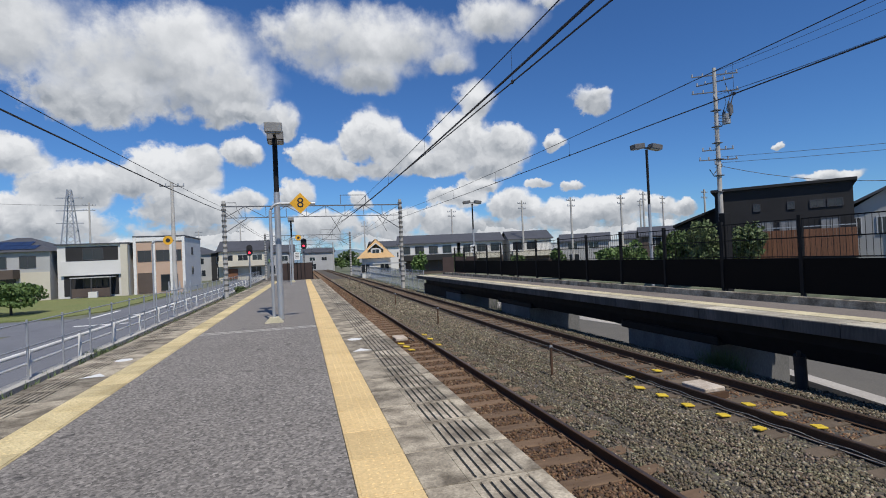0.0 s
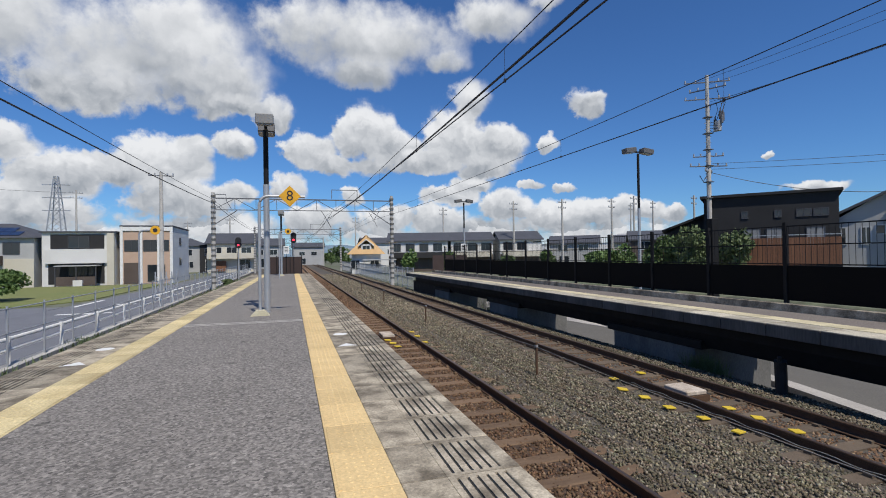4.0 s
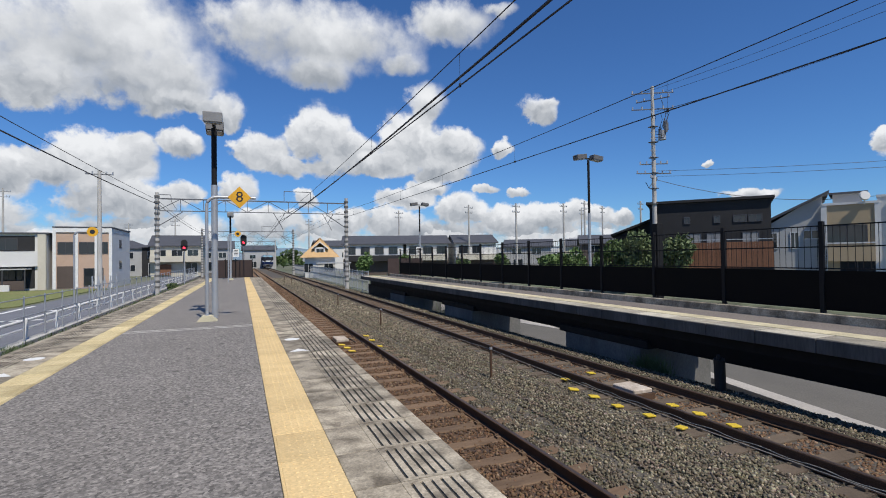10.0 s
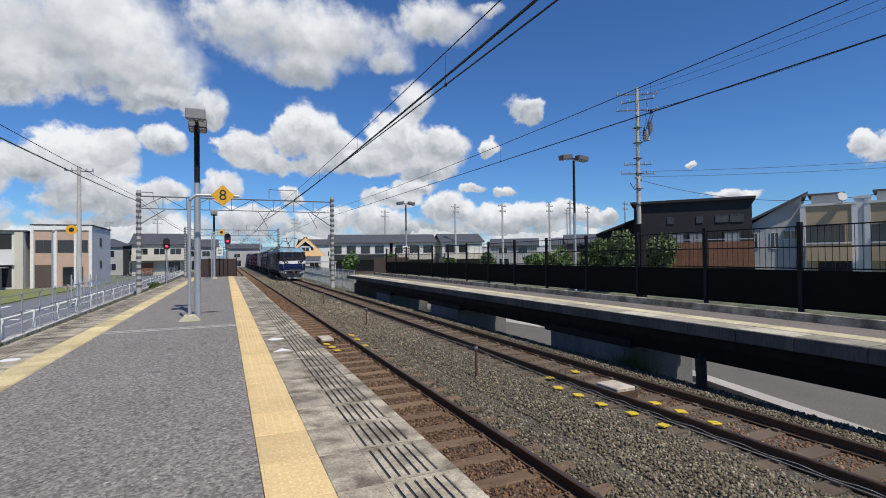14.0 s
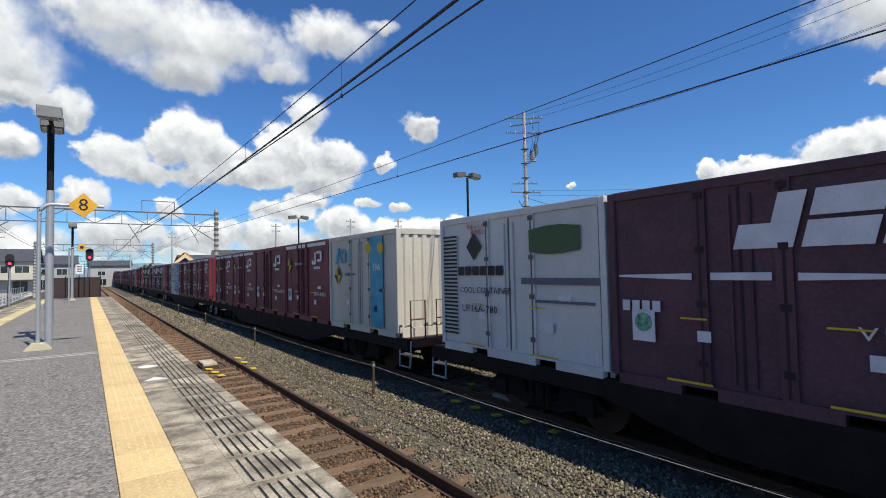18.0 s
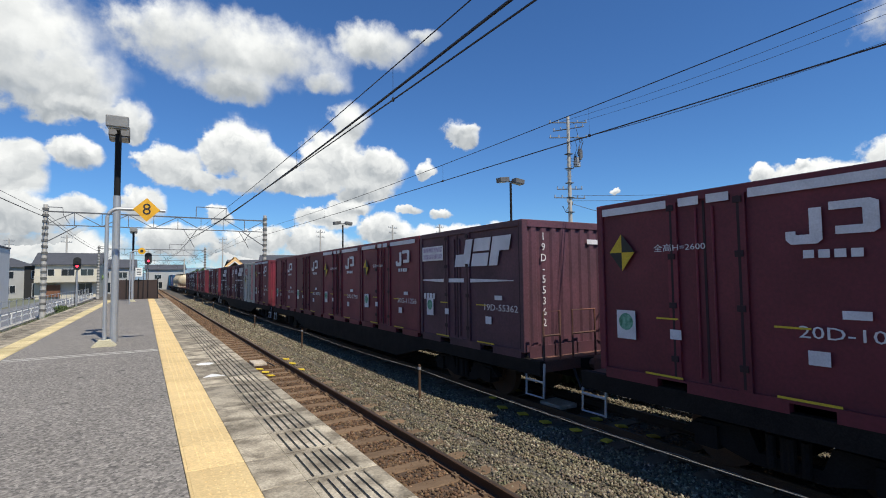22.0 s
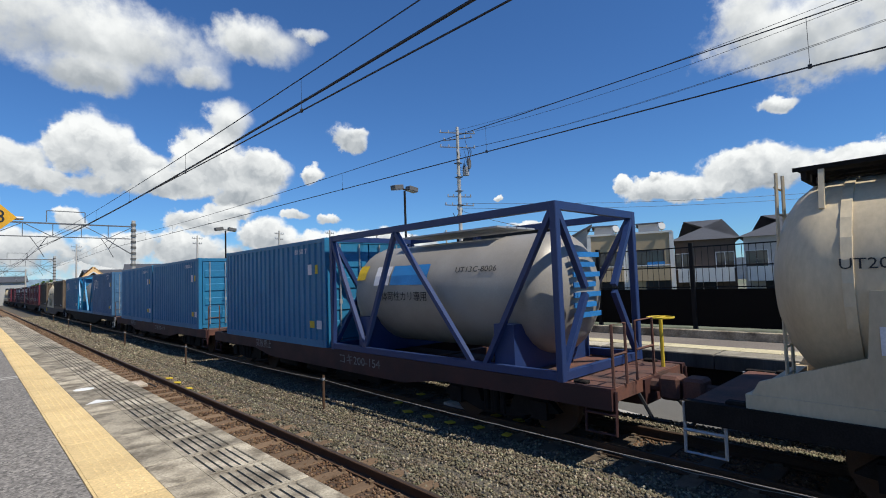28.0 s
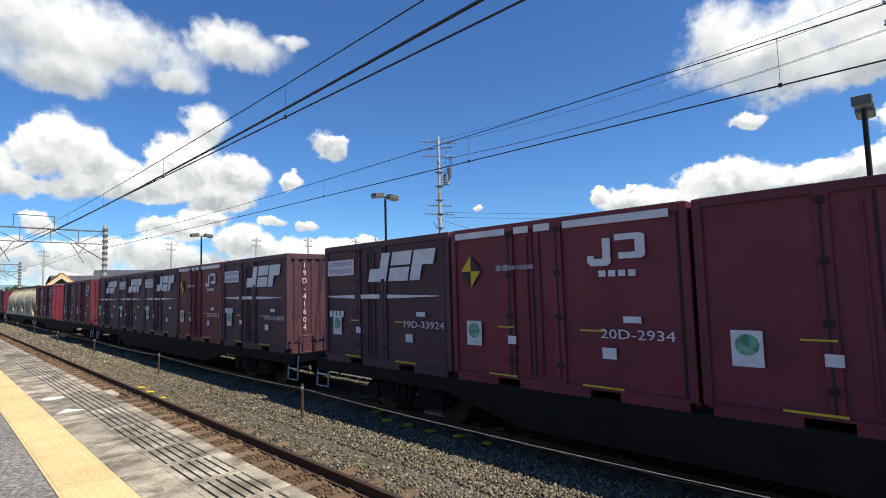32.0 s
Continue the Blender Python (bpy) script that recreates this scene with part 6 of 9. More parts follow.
M_MASK = mat("engine_black_mask", (0.013, 0.014, 0.018), rough=0.65, bump=0, spec=0.15)
M_SCREEN = glass("windscreen", (0.012, 0.014, 0.017), 0.04)
M_SCREEN.node_tree.nodes["Principled BSDF"].inputs["Specular IOR Level"].default_value = 0.3
M_LAMP = glow("lit_headlamp", (1.0, 0.78, 0.45), 0.5)
M_ROOFGEAR = mat("roof_gear_grime", (0.22, 0.195, 0.155), (0.10, 0.09, 0.075), rough=0.85, scale=2, grit=0.3)
M_PALEMARK = mat("pale_grey_marking", (0.30, 0.30, 0.32), rough=0.5, bump=0)
M_SEAT = mat("orange_seat", (0.30, 0.11, 0.03), rough=0.8)


def engine():
    e = thing("electric_locomotive", "blue-grey electric freight locomotive with white nose band, pantographs raised", "locomotive")
    W2, LEN = 1.40, 18.2

    def plan(yf, half, front, back=3.0, chamfer=0.5):
        return [(-half, back), (-half, yf + chamfer), (-half + 0.10, yf + chamfer * 0.45), (-front, yf + 0.03), (0, yf), (front, yf + 0.03), (half - 0.10, yf + chamfer * 0.45), (half, yf + chamfer), (half, back)]

    LEVELS = {1.0: (0.60, 1.40, 1.05), 1.4: (0.48, 1.40, 1.08), 1.72: (0.44, 1.40, 1.10), 2.06: (0.46, 1.40, 1.08), 2.24: (0.56, 1.40, 1.02), 3.02: (1.12, 1.36, 0.92), 3.22: (1.30, 1.32, 0.90), 3.40: (1.75, 1.18, 0.80), 3.52: (2.3, 0.98, 0.66)}

    def shell(name, zs, material, flip, label="", back=3.0):
        bm = B()
        rings = []
        for z in zs:
            yf, half, front = LEVELS[z]
            ring = [(x, y, z) for x, y in plan(yf, half, front, back)]
            rings.append([(-x, LEN - y, z) if flip else (x, y, z) for x, y, z in ring])
        loft(bm, rings)
        part(name, bm, material, e, label)

    for flip in (False, True):
        m = (lambda v: (-v[0], LEN - v[1], v[2])) if flip else (lambda v: v)
        shell("cab_lower", (1.0, 1.4, 1.72), M_EBLUE, flip, "dark blue cab front")
        shell("cab_band", (1.72, 2.06), M_EBLUE, flip)
        shell("cab_mask", (2.06, 2.24, 3.02), M_MASK, flip, "black window surround", back=2.15)
        bm = B()
        loft(bm, [[m(p) for p in ((-1.40, 2.15, 2.06), (1.40, 2.15, 2.06), (1.40, 3.0, 2.06), (-1.40, 3.0, 2.06))], [m(p) for p in ((-1.36, 2.15, 3.02), (1.36, 2.15, 3.02), (1.36, 3.0, 3.02), (-1.36, 3.0, 3.02))]])
        part("cab_rear", bm, M_EBLUE, e)
        shell("roof_cap", (3.02, 3.22, 3.40, 3.52), M_EROOF, flip, "faded light blue domed cab roof")

        def skin(name, z0, z1, xs, material, off, label=""):
            """A thin skin in front of the nose between two levels."""
            bm = B()
            rows = []
            for z in (z0, (z0 + z1) / 2, z1):
                keys = sorted(LEVELS)
                lo = max(k for k in keys if k <= z + 1e-6)
                hi = min(k for k in keys if k >= z - 1e-6)
                f = 0 if hi == lo else (z - lo) / (hi - lo)
                yf, half, front = [a + (b - a) * f for a, b in zip(LEVELS[lo], LEVELS[hi])]
                pts = []
                for x in xs:
                    ax = abs(x)
                    if ax <= front:
                        y = yf + 0.03 * ax / front
                    elif ax <= half - 0.10:
                        y = yf + 0.03 + (0.225 - 0.03) * (ax - front) / (half - 0.10 - front)
                    else:
                        y = yf + 0.225 + 0.275 * (ax - half + 0.10) / 0.10
                    pts.append(m((x * (1 + off * 0.2), y - off, z)))
                rows.append(pts)
            loft(bm, rows, close=False, caps=False)
            return part(name, bm, material, e, label)
        skin("white_band", 1.74, 2.05, (-1.395, -1.3, -1.1, -0.6, 0, 0.6, 1.1, 1.3, 1.395), M_EWHITE, 0.008, "white nose band")
        for x0, x1 in ((-1.12, -0.06), (0.06, 1.12)):
            skin("windscreen", 2.36, 2.93, [x0 + (x1 - x0) * k / 4 for k in range(5)], M_SCREEN, 0.014, "raked windscreen pane")
            bm = B()
            cx = (x0 + x1) / 2
            tube(bm, m((cx + 0.2, 0.52, 2.26)), m((cx - 0.1, 0.86, 2.72)), 0.012, 5)
            tube(bm, m((cx - 0.1, 0.80, 2.62)), m((cx - 0.14, 0.98, 2.86)), 0.016, 5)
            part("wiper", bm, M_BLACK, e)
        for sx in (-1, 1):
            bm = B()
            x = sx * 0.72
            y = 0.44
            a = [m((x + dx, y - 0.02, z)) for dx in (-0.20, 0.20) for z in (1.80, 2.0)]
            box(bm, min(p[0] for p in a), max(p[0] for p in a), min(m((0, 0.40, 0))[1], m((0, 0.56, 0))[1]), max(m((0, 0.40, 0))[1], m((0, 0.56, 0))[1]), 1.78, 2.02, bevel=0.02)
            part("headlamp", bm, M_DARKFRAME, e, "rectangular headlamp case")
            bm = B()
            yl = m((0, 0.385, 0))[1]
            box(bm, min(p[0] for p in a) + 0.04, max(p[0] for p in a) - 0.04, min(yl, m((0, 0.41, 0))[1]), max(yl, m((0, 0.41, 0))[1]), 1.82, 1.98)
            lens = part("lens", bm, M_SCREEN, e, "dark headlamp glass")
            if not flip:
                bm = B()
                xc = (min(p[0] for p in a) + max(p[0] for p in a)) / 2
                box(bm, xc - 0.07, xc + 0.05, 0.378, 0.386, 1.87, 1.94, bevel=0.003)
                part("bulb", bm, M_LAMP, lens, "lit amber bulb")
            bm = B()
            p = [m((sx * 0.98, 0.42, 1.66)), m((sx * 0.98, 0.34, 1.62)), m((sx * 0.98, 0.36, 1.25)), m((sx * 0.98, 0.46, 1.22))]
            path_tube(bm, p, 0.014, 5)
            part("grab_rail", bm, M_STEEL, e)
        bm = B()
        box(bm, -0.95, 0.95, *sorted((m((0, 0.44, 0))[1], m((0, 0.62, 0))[1])), 2.17, 2.21)
        part("sill", bm, M_MASK, e)
        bm = B()
        for k in range(7):
            x0 = 0.30 + k * 0.085 if not flip else -0.30 - k * 0.085
            box(bm, x0, x0 + 0.055, *sorted((m((0, 0.485, 0))[1], m((0, 0.50, 0))[1])), 2.085, 2.15)
        part("number_bars", bm, M_MARKINGS, e)
        # skirt with step plate, coupler, hoses
        bm = B()
        rings = []
        for z, yf, half, front in ((1.0, 0.62, 1.36, 1.0), (0.72, 0.60, 1.28, 0.95), (0.40, 0.78, 1.05, 0.80), (0.24, 0.9, 0.92, 0.72)):
            rings.append([m((x, y, z)) for x, y in plan(yf, half, front, back=1.9, chamfer=0.35)])
        loft(bm, rings)
        part("skirt", bm, M_ESKIRT, e, "pale grey front skirt")
        bm = B()
        box(bm, -0.9, 0.9, *sorted((m((0, 0.42, 0))[1], m((0, 0.7, 0))[1])), 1.0, 1.05, bevel=0.01)
        part("step_plate", bm, M_ESKIRT, e)
        bm = B()
        box(bm, -0.42, 0.42, *sorted((m((0, 0.585, 0))[1], m((0, 0.7, 0))[1])), 0.56, 0.93)
        part("coupler_pocket", bm, M_BLACK, e)
        bm = B()
        box(bm, -0.15, 0.15, *sorted((m((0, 0.0, 0))[1], m((0, 0.34, 0))[1])), 0.70, 0.96, bevel=0.05)
        tube(bm, m((0, 0.3, 0.82)), m((0, 0.7, 0.82)), 0.10, 10)
        tube(bm, m((0.03, 0.08, 0.60)), m((0.03, 0.08, 1.02)), 0.07, 10)
        part("coupler", bm, M_RAIL, e, "rusty knuckle coupler")
        bm = B()
        for x in (-0.75, -0.55, 0.55, 0.75):
            path_tube(bm, [m((x, 0.62, 0.78)), m((x * 0.97, 0.46, 0.72)), m((x * 0.9, 0.40, 0.5)), m((x * 0.8, 0.52, 0.34))], 0.024, 6)
        part("hose", bm, M_BLACK, e)
        bm = B()
        for x in (-0.75, 0.75):
            box(bm, x - 0.06, x + 0.06, *sorted((m((0, 0.5, 0))[1], m((0, 0.62, 0))[1])), 0.72, 0.84)
        part("hose_valve", bm, M_EWHITE, e)
        bm = B()
        prism(bm, [(-0.55, 0.72), (0.55, 0.72), (0.45, 0.56), (-0.45, 0.56)], "z", 0.10, 0.30)
        if flip:
            for v in bm.verts:
                v.co = Vector((-v.co.x, LEN - v.co.y, v.co.z))
        part("rail_guard", bm, M_ESKIRT, e, "pale grey rail guard")
        bm = B()
        for x in (-0.55, 0.6):
            tube(bm, m((x * 0.6, 1.75, 3.36)), m((x * 0.6, 1.75, 3.47)), 0.04, 8)
            tube(bm, m((x * 0.6, 1.5, 3.47)), m((x * 0.6, 1.85, 3.47)), 0.035, 8)
        part("horn", bm, M_ROOFGEAR, e)
        # side door and cab windows on both flanks
        for sx in (-1, 1):
            xs = sorted((sx * 1.385, sx * 1.408))
            dy = sorted((m((0, 2.2 if flip else 2.62, 0))[1], m((0, 2.85 if flip else 3.26, 0))[1]))
            bm = B()
            box(bm, *xs, *dy, 1.3, 3.05)
            door = part("cab_door", bm, M_EBLUE if not flip else M_EGREY, e)
            xg = sorted((sx * 1.39, sx * 1.414))
            bm = B()
            box(bm, *xg, dy[0] + 0.16, dy[1] - 0.12, 2.30, 2.90)
            part("door_window", bm, M_SCREEN, door)
            bm = B()
            for y in (dy[0] - 0.07, dy[1] + 0.07):
                tube(bm, (sx * 1.43, y, 1.25), (sx * 1.43, y, 2.8), 0.018, 6)
            part("door_rail", bm, M_MASK, e)
            bm = B()
            q = [m((sx * 1.408, yy, zz)) for yy, zz in ((1.20, 2.32), (1.95, 2.32), (1.95, 2.95), (1.45, 2.95))]
            vs = [bm.verts.new(p) for p in q]
            bm.faces.new(vs)
            bmesh.ops.solidify(bm, geom=bm.faces[:], thickness=0.01)
            part("cab_side_window", bm, M_SCREEN, e, "slanted cab side window")
            bm = B()
            q = [m((sx * 1.404, yy, zz)) for yy, zz in ((0.98, 2.07), (1.25, 2.24), (2.12, 2.24), (2.12, 3.0), (1.40, 3.0), (0.98, 2.35))]
            bm.faces.new([bm.verts.new(p) for p in q])
            part("side_mask", bm, M_MASK, e)
    # long body between the cabs
    bm = B()
    box(bm, -W2, W2, 3.0, LEN - 3.0, 1.0, 2.80)
    part("body_side", bm, M_EGREY, e, "slate grey body sides")
    bm = B()
    box(bm, -W2, W2, 3.0, LEN - 3.0, 2.80, 3.06)
    part("blue_stripe", bm, mat("engine_mid_blue", (0.015, 0.06, 0.20), (0.012, 0.05, 0.16), rough=0.4, scale=1.2, grit=0.1, bump=0.02), e, "dark blue stripe above the grey sides")
    bm = B()
    prism(bm, [(-W2, 3.06), (-W2, 3.18), (-W2 + 0.08, 3.25), (W2 - 0.08, 3.25), (W2, 3.18), (W2, 3.06)], "y", 3.0, LEN - 3.0)
    part("roof_band", bm, M_EBAND, e, "light blue band under the roof")
    bm = B()
    prism(bm, [(-W2 + 0.06, 3.25), (-W2 + 0.06, 3.29), (W2 - 0.06, 3.29), (W2 - 0.06, 3.25)], "y", 2.6, LEN - 2.6)
    part("rain_strip", bm, M_STEEL, e)
    for sx in (-1, 1):
        x = sx * (W2 + 0.003)
        for pts in (((3.0, 1.0), (3.55, 1.0), (4.2, 2.94), (3.0, 2.94)), ((LEN - 3.0, 1.6), (LEN - 3.0, 2.94), (LEN - 3.4, 2.94))):
            bm = B()
            bm.faces.new([bm.verts.new((x, y, z)) for y, z in (pts if sx < 0 else pts[::-1])])
            part("blue_flank", bm, M_EBLUE, e)
    # louvres, windows, marks on the flank that is seen (and its twin)
    for sx in (-1, 1):
        def at_y(y):
            return y if sx < 0 else LEN - y
        for y0, y1, z0, z1 in ((4.55, 5.65, 2.46, 2.94), (4.55, 5.65, 1.92, 2.36), (5.9, 7.1, 2.16, 2.96), (12.7, 14.25, 1.58, 2.28)):
            ya, yb = sorted((at_y(y0), at_y(y1)))
            bm = B()
            box(bm, *sorted((sx * (W2 - 0.02), sx * (W2 + 0.004))), ya, yb, z0, z1)
            lv = part("louvre", bm, M_BLACK, e, "black ventilation louvre")
            bm = B()
            n = int((z1 - z0) / 0.055)
            for k in range(n):
                z = z0 + 0.02 + k * (z1 - z0 - 0.03) / n
                box(bm, *sorted((sx * W2, sx * (W2 + 0.018))), ya + 0.02, yb - 0.02, z, z + 0.018)
            part("slat_row", bm, M_DARKFRAME if z1 > 2.35 or y0 < 9 else M_EGREY, lv)
        for y in (13.45, 10.95, 8.45):
            bm = B()
            yc = at_y(y)
            box(bm, *sorted((sx * (W2 - 0.01), sx * (W2 + 0.006))), yc - 0.24, yc + 0.24, 2.60, 2.90, bevel=0.004)
            part("body_window", bm, M_SCREEN, e)
    x = -W2 - 0.004

    def blocks(bm):
        y0, y1, z0, z1 = 11.5, 9.1, 1.66, 2.44

        def P(a, b):
            return (y0 + (y1 - y0) * (a + (b - 0.5) * 0.08), z0 + (z1 - z0) * b)
        for a0, a1, b0, b1 in ((0.0, 0.31, 0.0, 0.46), (0.17, 0.31, 0.462, 1.0), (0.35, 0.66, 0.0, 0.46), (0.35, 0.66, 0.54, 1.0), (0.69, 0.84, 0.0, 0.50), (0.69, 1.0, 0.502, 1.0)):
            side_poly(bm, x, [P(a0, b0), P(a1, b0), P(a1, b1), P(a0, b1)])
    bm = B()
    blocks(bm)
    part("block_mark", bm, M_PALEMARK, e, "pale slanted block mark")
    bm = B()
    side_poly(bm, x, [(11.5, 1.47), (11.5, 1.44), (9.4, 1.34), (6.65, 1.39), (6.65, 1.40), (9.6, 1.45)])
    part("spindle_line", bm, M_PALEMARK, e)
    for y0, mt in ((8.72, M_RED), (8.05, M_PALEMARK), (7.65, M_PALEMARK)):
        bm = B()
        for dy, dz, w, h in ((0, 0.0, 0.08, 0.42), (0.14, 0.1, 0.26, 0.06), (0.2, -0.08, 0.07, 0.38), (0.10, 0.30, 0.3, 0.05)):
            box(bm, x - 0.003, x, y0 - dy - w, y0 - dy, 1.75 + dz, 1.75 + dz + h)
        part("nickname_mark", bm, mt, e)
    # roof gear
    for y0, y1 in ((4.9, 8.7), (8.8, 9.6), (9.7, 13.4)):
        bm = B()
        prism(bm, [(-0.95, 3.29), (-0.9, 3.55), (-0.6, 3.66), (0.6, 3.66), (0.9, 3.55), (0.95, 3.29)], "y", y0, y1)
        part("roof_cover", bm, M_ROOFGEAR, e, "grimy roof equipment cover")
    bm = B()
    for y in (3.3, 4.2, 13.9, 14.8):
        for xx in (-0.45, 0.45):
            for k in range(4):
                tube(bm, (xx, y, 3.3 + k * 0.06), (xx, y, 3.33 + k * 0.06), 0.07, 8)
    part("insulator", bm, M_ROOFGEAR, e)
    for yc, s in ((3.75, 1), (14.35, 1)):
        bm = B()
        box(bm, -0.6, 0.6, yc - 0.5, yc - 0.42, 3.52, 3.58)
        box(bm, -0.6, 0.6, yc + 0.42, yc + 0.5, 3.52, 3.58)
        box(bm, -0.5, -0.42, yc - 0.5, yc + 0.5, 3.52, 3.58)
        box(bm, 0.42, 0.5, yc - 0.5, yc + 0.5, 3.52, 3.58)
        pg = part("pantograph", bm, M_BLACK, e, "raised single-arm pantograph")
        bm = B()
        beam(bm, (0, yc - 0.35, 3.6), (0, yc + 0.75, 4.15), 0.09)
        beam(bm, (-0.12, yc - 0.2, 3.55), (-0.12, yc + 0.7, 4.1), 0.035)
        part("lower_arm", bm, M_BLACK, pg)
        bm = B()
        for xx in (-0.35, 0.35):
            beam(bm, (xx * 0.3, yc + 0.75, 4.15), (xx, yc - 0.35, 4.58), 0.045)
        part("upper_arm", bm, M_BLACK, pg)
        bm = B()
        for yy in (yc - 0.55, yc - 0.2):
            path_tube(bm, [(-0.85, yy, 4.52), (-0.6, yy, 4.64), (0.6, yy, 4.64), (0.85, yy, 4.52)], 0.03, 6)
        beam(bm, (-0.5, yc - 0.55, 4.60), (-0.5, yc - 0.2, 4.60), 0.04)
        beam(bm, (0.5, yc - 0.55, 4.60), (0.5, yc - 0.2, 4.60), 0.04)
        part("collector_head", bm, M_BLACK, pg)
    # frame, bogies
    bm = B()
    box(bm, -1.3, 1.3, 1.6, LEN - 1.6, 0.62, 1.0)
    part("underframe", bm, M_DARKFRAME, e)
    for y0, y1 in ((5.6, 6.7), (11.4, 12.5)):
        bm = B()
        box(bm, -1.28, 1.28, y0, y1, 0.25, 0.7, bevel=0.05)
        part("equipment_box", bm, M_DARKFRAME, e)
    for yc in (3.6, 9.1, 14.6):
        bm = B()
        for sx in (-1, 1):
            prism(bm, [(yc - 1.8, 0.5), (yc - 1.6, 0.72), (yc + 1.6, 0.72), (yc + 1.8, 0.5), (yc + 0.9, 0.40), (yc - 0.9, 0.40)], "x", sx * 1.0 - 0.08, sx * 1.0 + 0.08)
            for k in (-1, 1):
                box(bm, sx * 1.0 - 0.14, sx * 1.0 + 0.14, yc + k * 1.25 - 0.2, yc + k * 1.25 + 0.2, 0.34, 0.66)
                tube(bm, (sx * 1.08, yc + k * 0.6, 0.4), (sx * 1.08, yc + k * 0.6, 0.75), 0.08, 8)
        bg_ = part("bogie", bm, M_DARKFRAME, e, "heavy steel bogie frame")
        for k in (-1, 1):
            bm = B()
            for sx in (-1, 1):
                tube(bm, (sx * 0.50, yc + k * 1.25, 0.56), (sx * 0.64, yc + k * 1.25, 0.56), 0.56, 24)
            tube(bm, (-0.5, yc + k * 1.25, 0.56), (0.5, yc + k * 1.25, 0.56), 0.1, 8)
            part("wheelset", bm, M_RAIL, bg_)
    return e


ride(engine(), 0.0)

# ---- things on and beside the platforms ----
def lamp_post(x, y, z0, height, across, split=0.66, r=0.075, label="two-headed platform lamp on a grey and black steel post"):
    p = thing("platform_lamp", label, "lamp post", group="platform lamps")
    bm = B()
    tube(bm, (x, y, z0), (x, y, z0 + height * split), r, 14)
    part("lower_post", bm, M_STEEL, p, "galvanised lower post")
    bm = B()
    tube(bm, (x, y, z0 + height * split - 0.02), (x, y, z0 + height - 0.28), r * 0.85, 12)
    part("upper_post", bm, M_DARKSTEEL, p, "black upper post")
    d = Vector((1, 0, 0)) if across else Vector((0, 1, 0))
    bm = B()
    c = Vector((x, y, z0 + height - 0.2))
    beam(bm, c - d * 0.5, c + d * 0.5, 0.07)
    part("cross_arm", bm, M_DARKSTEEL, p)
    for s in (-1, 1):
        q = c + d * s * 0.52 + Vector((0, 0, 0.05))
        bm = B()
        w, l = (0.30, 0.21) if across else (0.21, 0.20)
        rot = Matrix.Translation(q) @ Matrix.Rotation(radians(-s * 8 if not across else 0), 4, "X") @ Matrix.Rotation(radians(s * 8 if across else 0), 4, "Y")
        box(bm, -w, w, -l, l, -0.11, 0.13, bevel=0.015, m=rot)
        h = part("lamp_head", bm, mat("lamp_housing", (0.30, 0.30, 0.29), (0.22, 0.21, 0.2), rough=0.5) if s < 0 and not across else M_LAMPHEAD, p, "box-shaped lamp housing")
        bm = B()
        box(bm, -w + 0.03, w - 0.03, -l + 0.03, l - 0.03, -0.135, -0.108, m=rot)
        part("lens", bm, M_LENS, h)
    return p


M_LAMPHEAD = mat("lamp_housing_dark", (0.13, 0.125, 0.12), (0.09, 0.085, 0.08), rough=0.5)
M_LENS = mat("lamp_lens", (0.35, 0.36, 0.36), rough=0.25, bump=0)
lamp_post(-0.48, 13.5, 0.0, 4.98, False)
lamp_post(-0.56, 38.5, 0.0, 4.8, False)
lamp_post(17.0, 21.06, LOW, 8.95, True, label="two-headed lamp on a tall grey and black steel post")
lamp_post(14.8, 41.4, LAND, 7.55, True, label="two-headed lamp on a tall grey and black steel post")
lamp_post(17.0, 0.9, LOW, 8.45, True, label="two-headed lamp on a tall grey and black steel post")
for bx, by in ((-0.62, 12.85), (-0.56, 38.1)):
    b = thing("concrete_footing", "cream painted concrete footing of a post", "footing", group="post footings")
    bm = B()
    prism(bm, [(bx - 0.22, 0.0), (bx - 0.10, 0.13), (bx + 0.10, 0.13), (bx + 0.22, 0.0)], "y", by - 0.16, by + 0.16)
    part("block", bm, mat("cream_footing", (0.62, 0.56, 0.38)), b)


def arm_sign(x, y, z0, zarm, reach, shape, size, sx, text=""):
    s = thing("stopping_sign", "yellow railway sign hung on a bent grey pipe", "sign", group="signs on bent pipes")
    bm = B()
    pts = [(x, y, z0), (x, y, zarm - 0.22)] + [(x + 0.22 * (1 - math.cos(a)), y, zarm - 0.22 + 0.22 * math.sin(a)) for a in np.linspace(0.2, math.pi / 2, 6)] + [(x + reach, y, zarm)]
    path_tube(bm, pts, 0.038, 10)
    part("bent_pipe", bm, M_STEEL, s)
    bm = B()
    n = 4 if shape == "diamond" else 24
    pts = [(sx + size * math.cos(k * math.tau / n), zarm + size * math.sin(k * math.tau / n)) for k in range(n)]
    prism(bm, pts, "y", y - 0.065, y - 0.045)
    pl = part("sign_plate", bm, M_SIGN, s, "orange-yellow plate")
    if text:
        lettering("number_text", text, 0.36, pl, on_front(sx, zarm, y - 0.067), M_INK, 1.0)
        bpy.data.objects[pl.name]
    else:
        bm = B()
        tube(bm, (sx, y - 0.075, zarm), (sx, y - 0.062, zarm), size * 0.45, 16)
        part("black_disc", bm, M_INK, pl)
    return s


arm_sign(-0.62, 12.85, 0.0, 2.92, 1.08, "diamond", 0.26, 0.10, "8")
arm_sign(-6.88, 27.1, LAND, 2.80, 0.95, "round", 0.22, -6.17)
arm_sign(-0.62, 34.2, 0.0, 3.08, 0.9, "round", 0.19, -0.06)


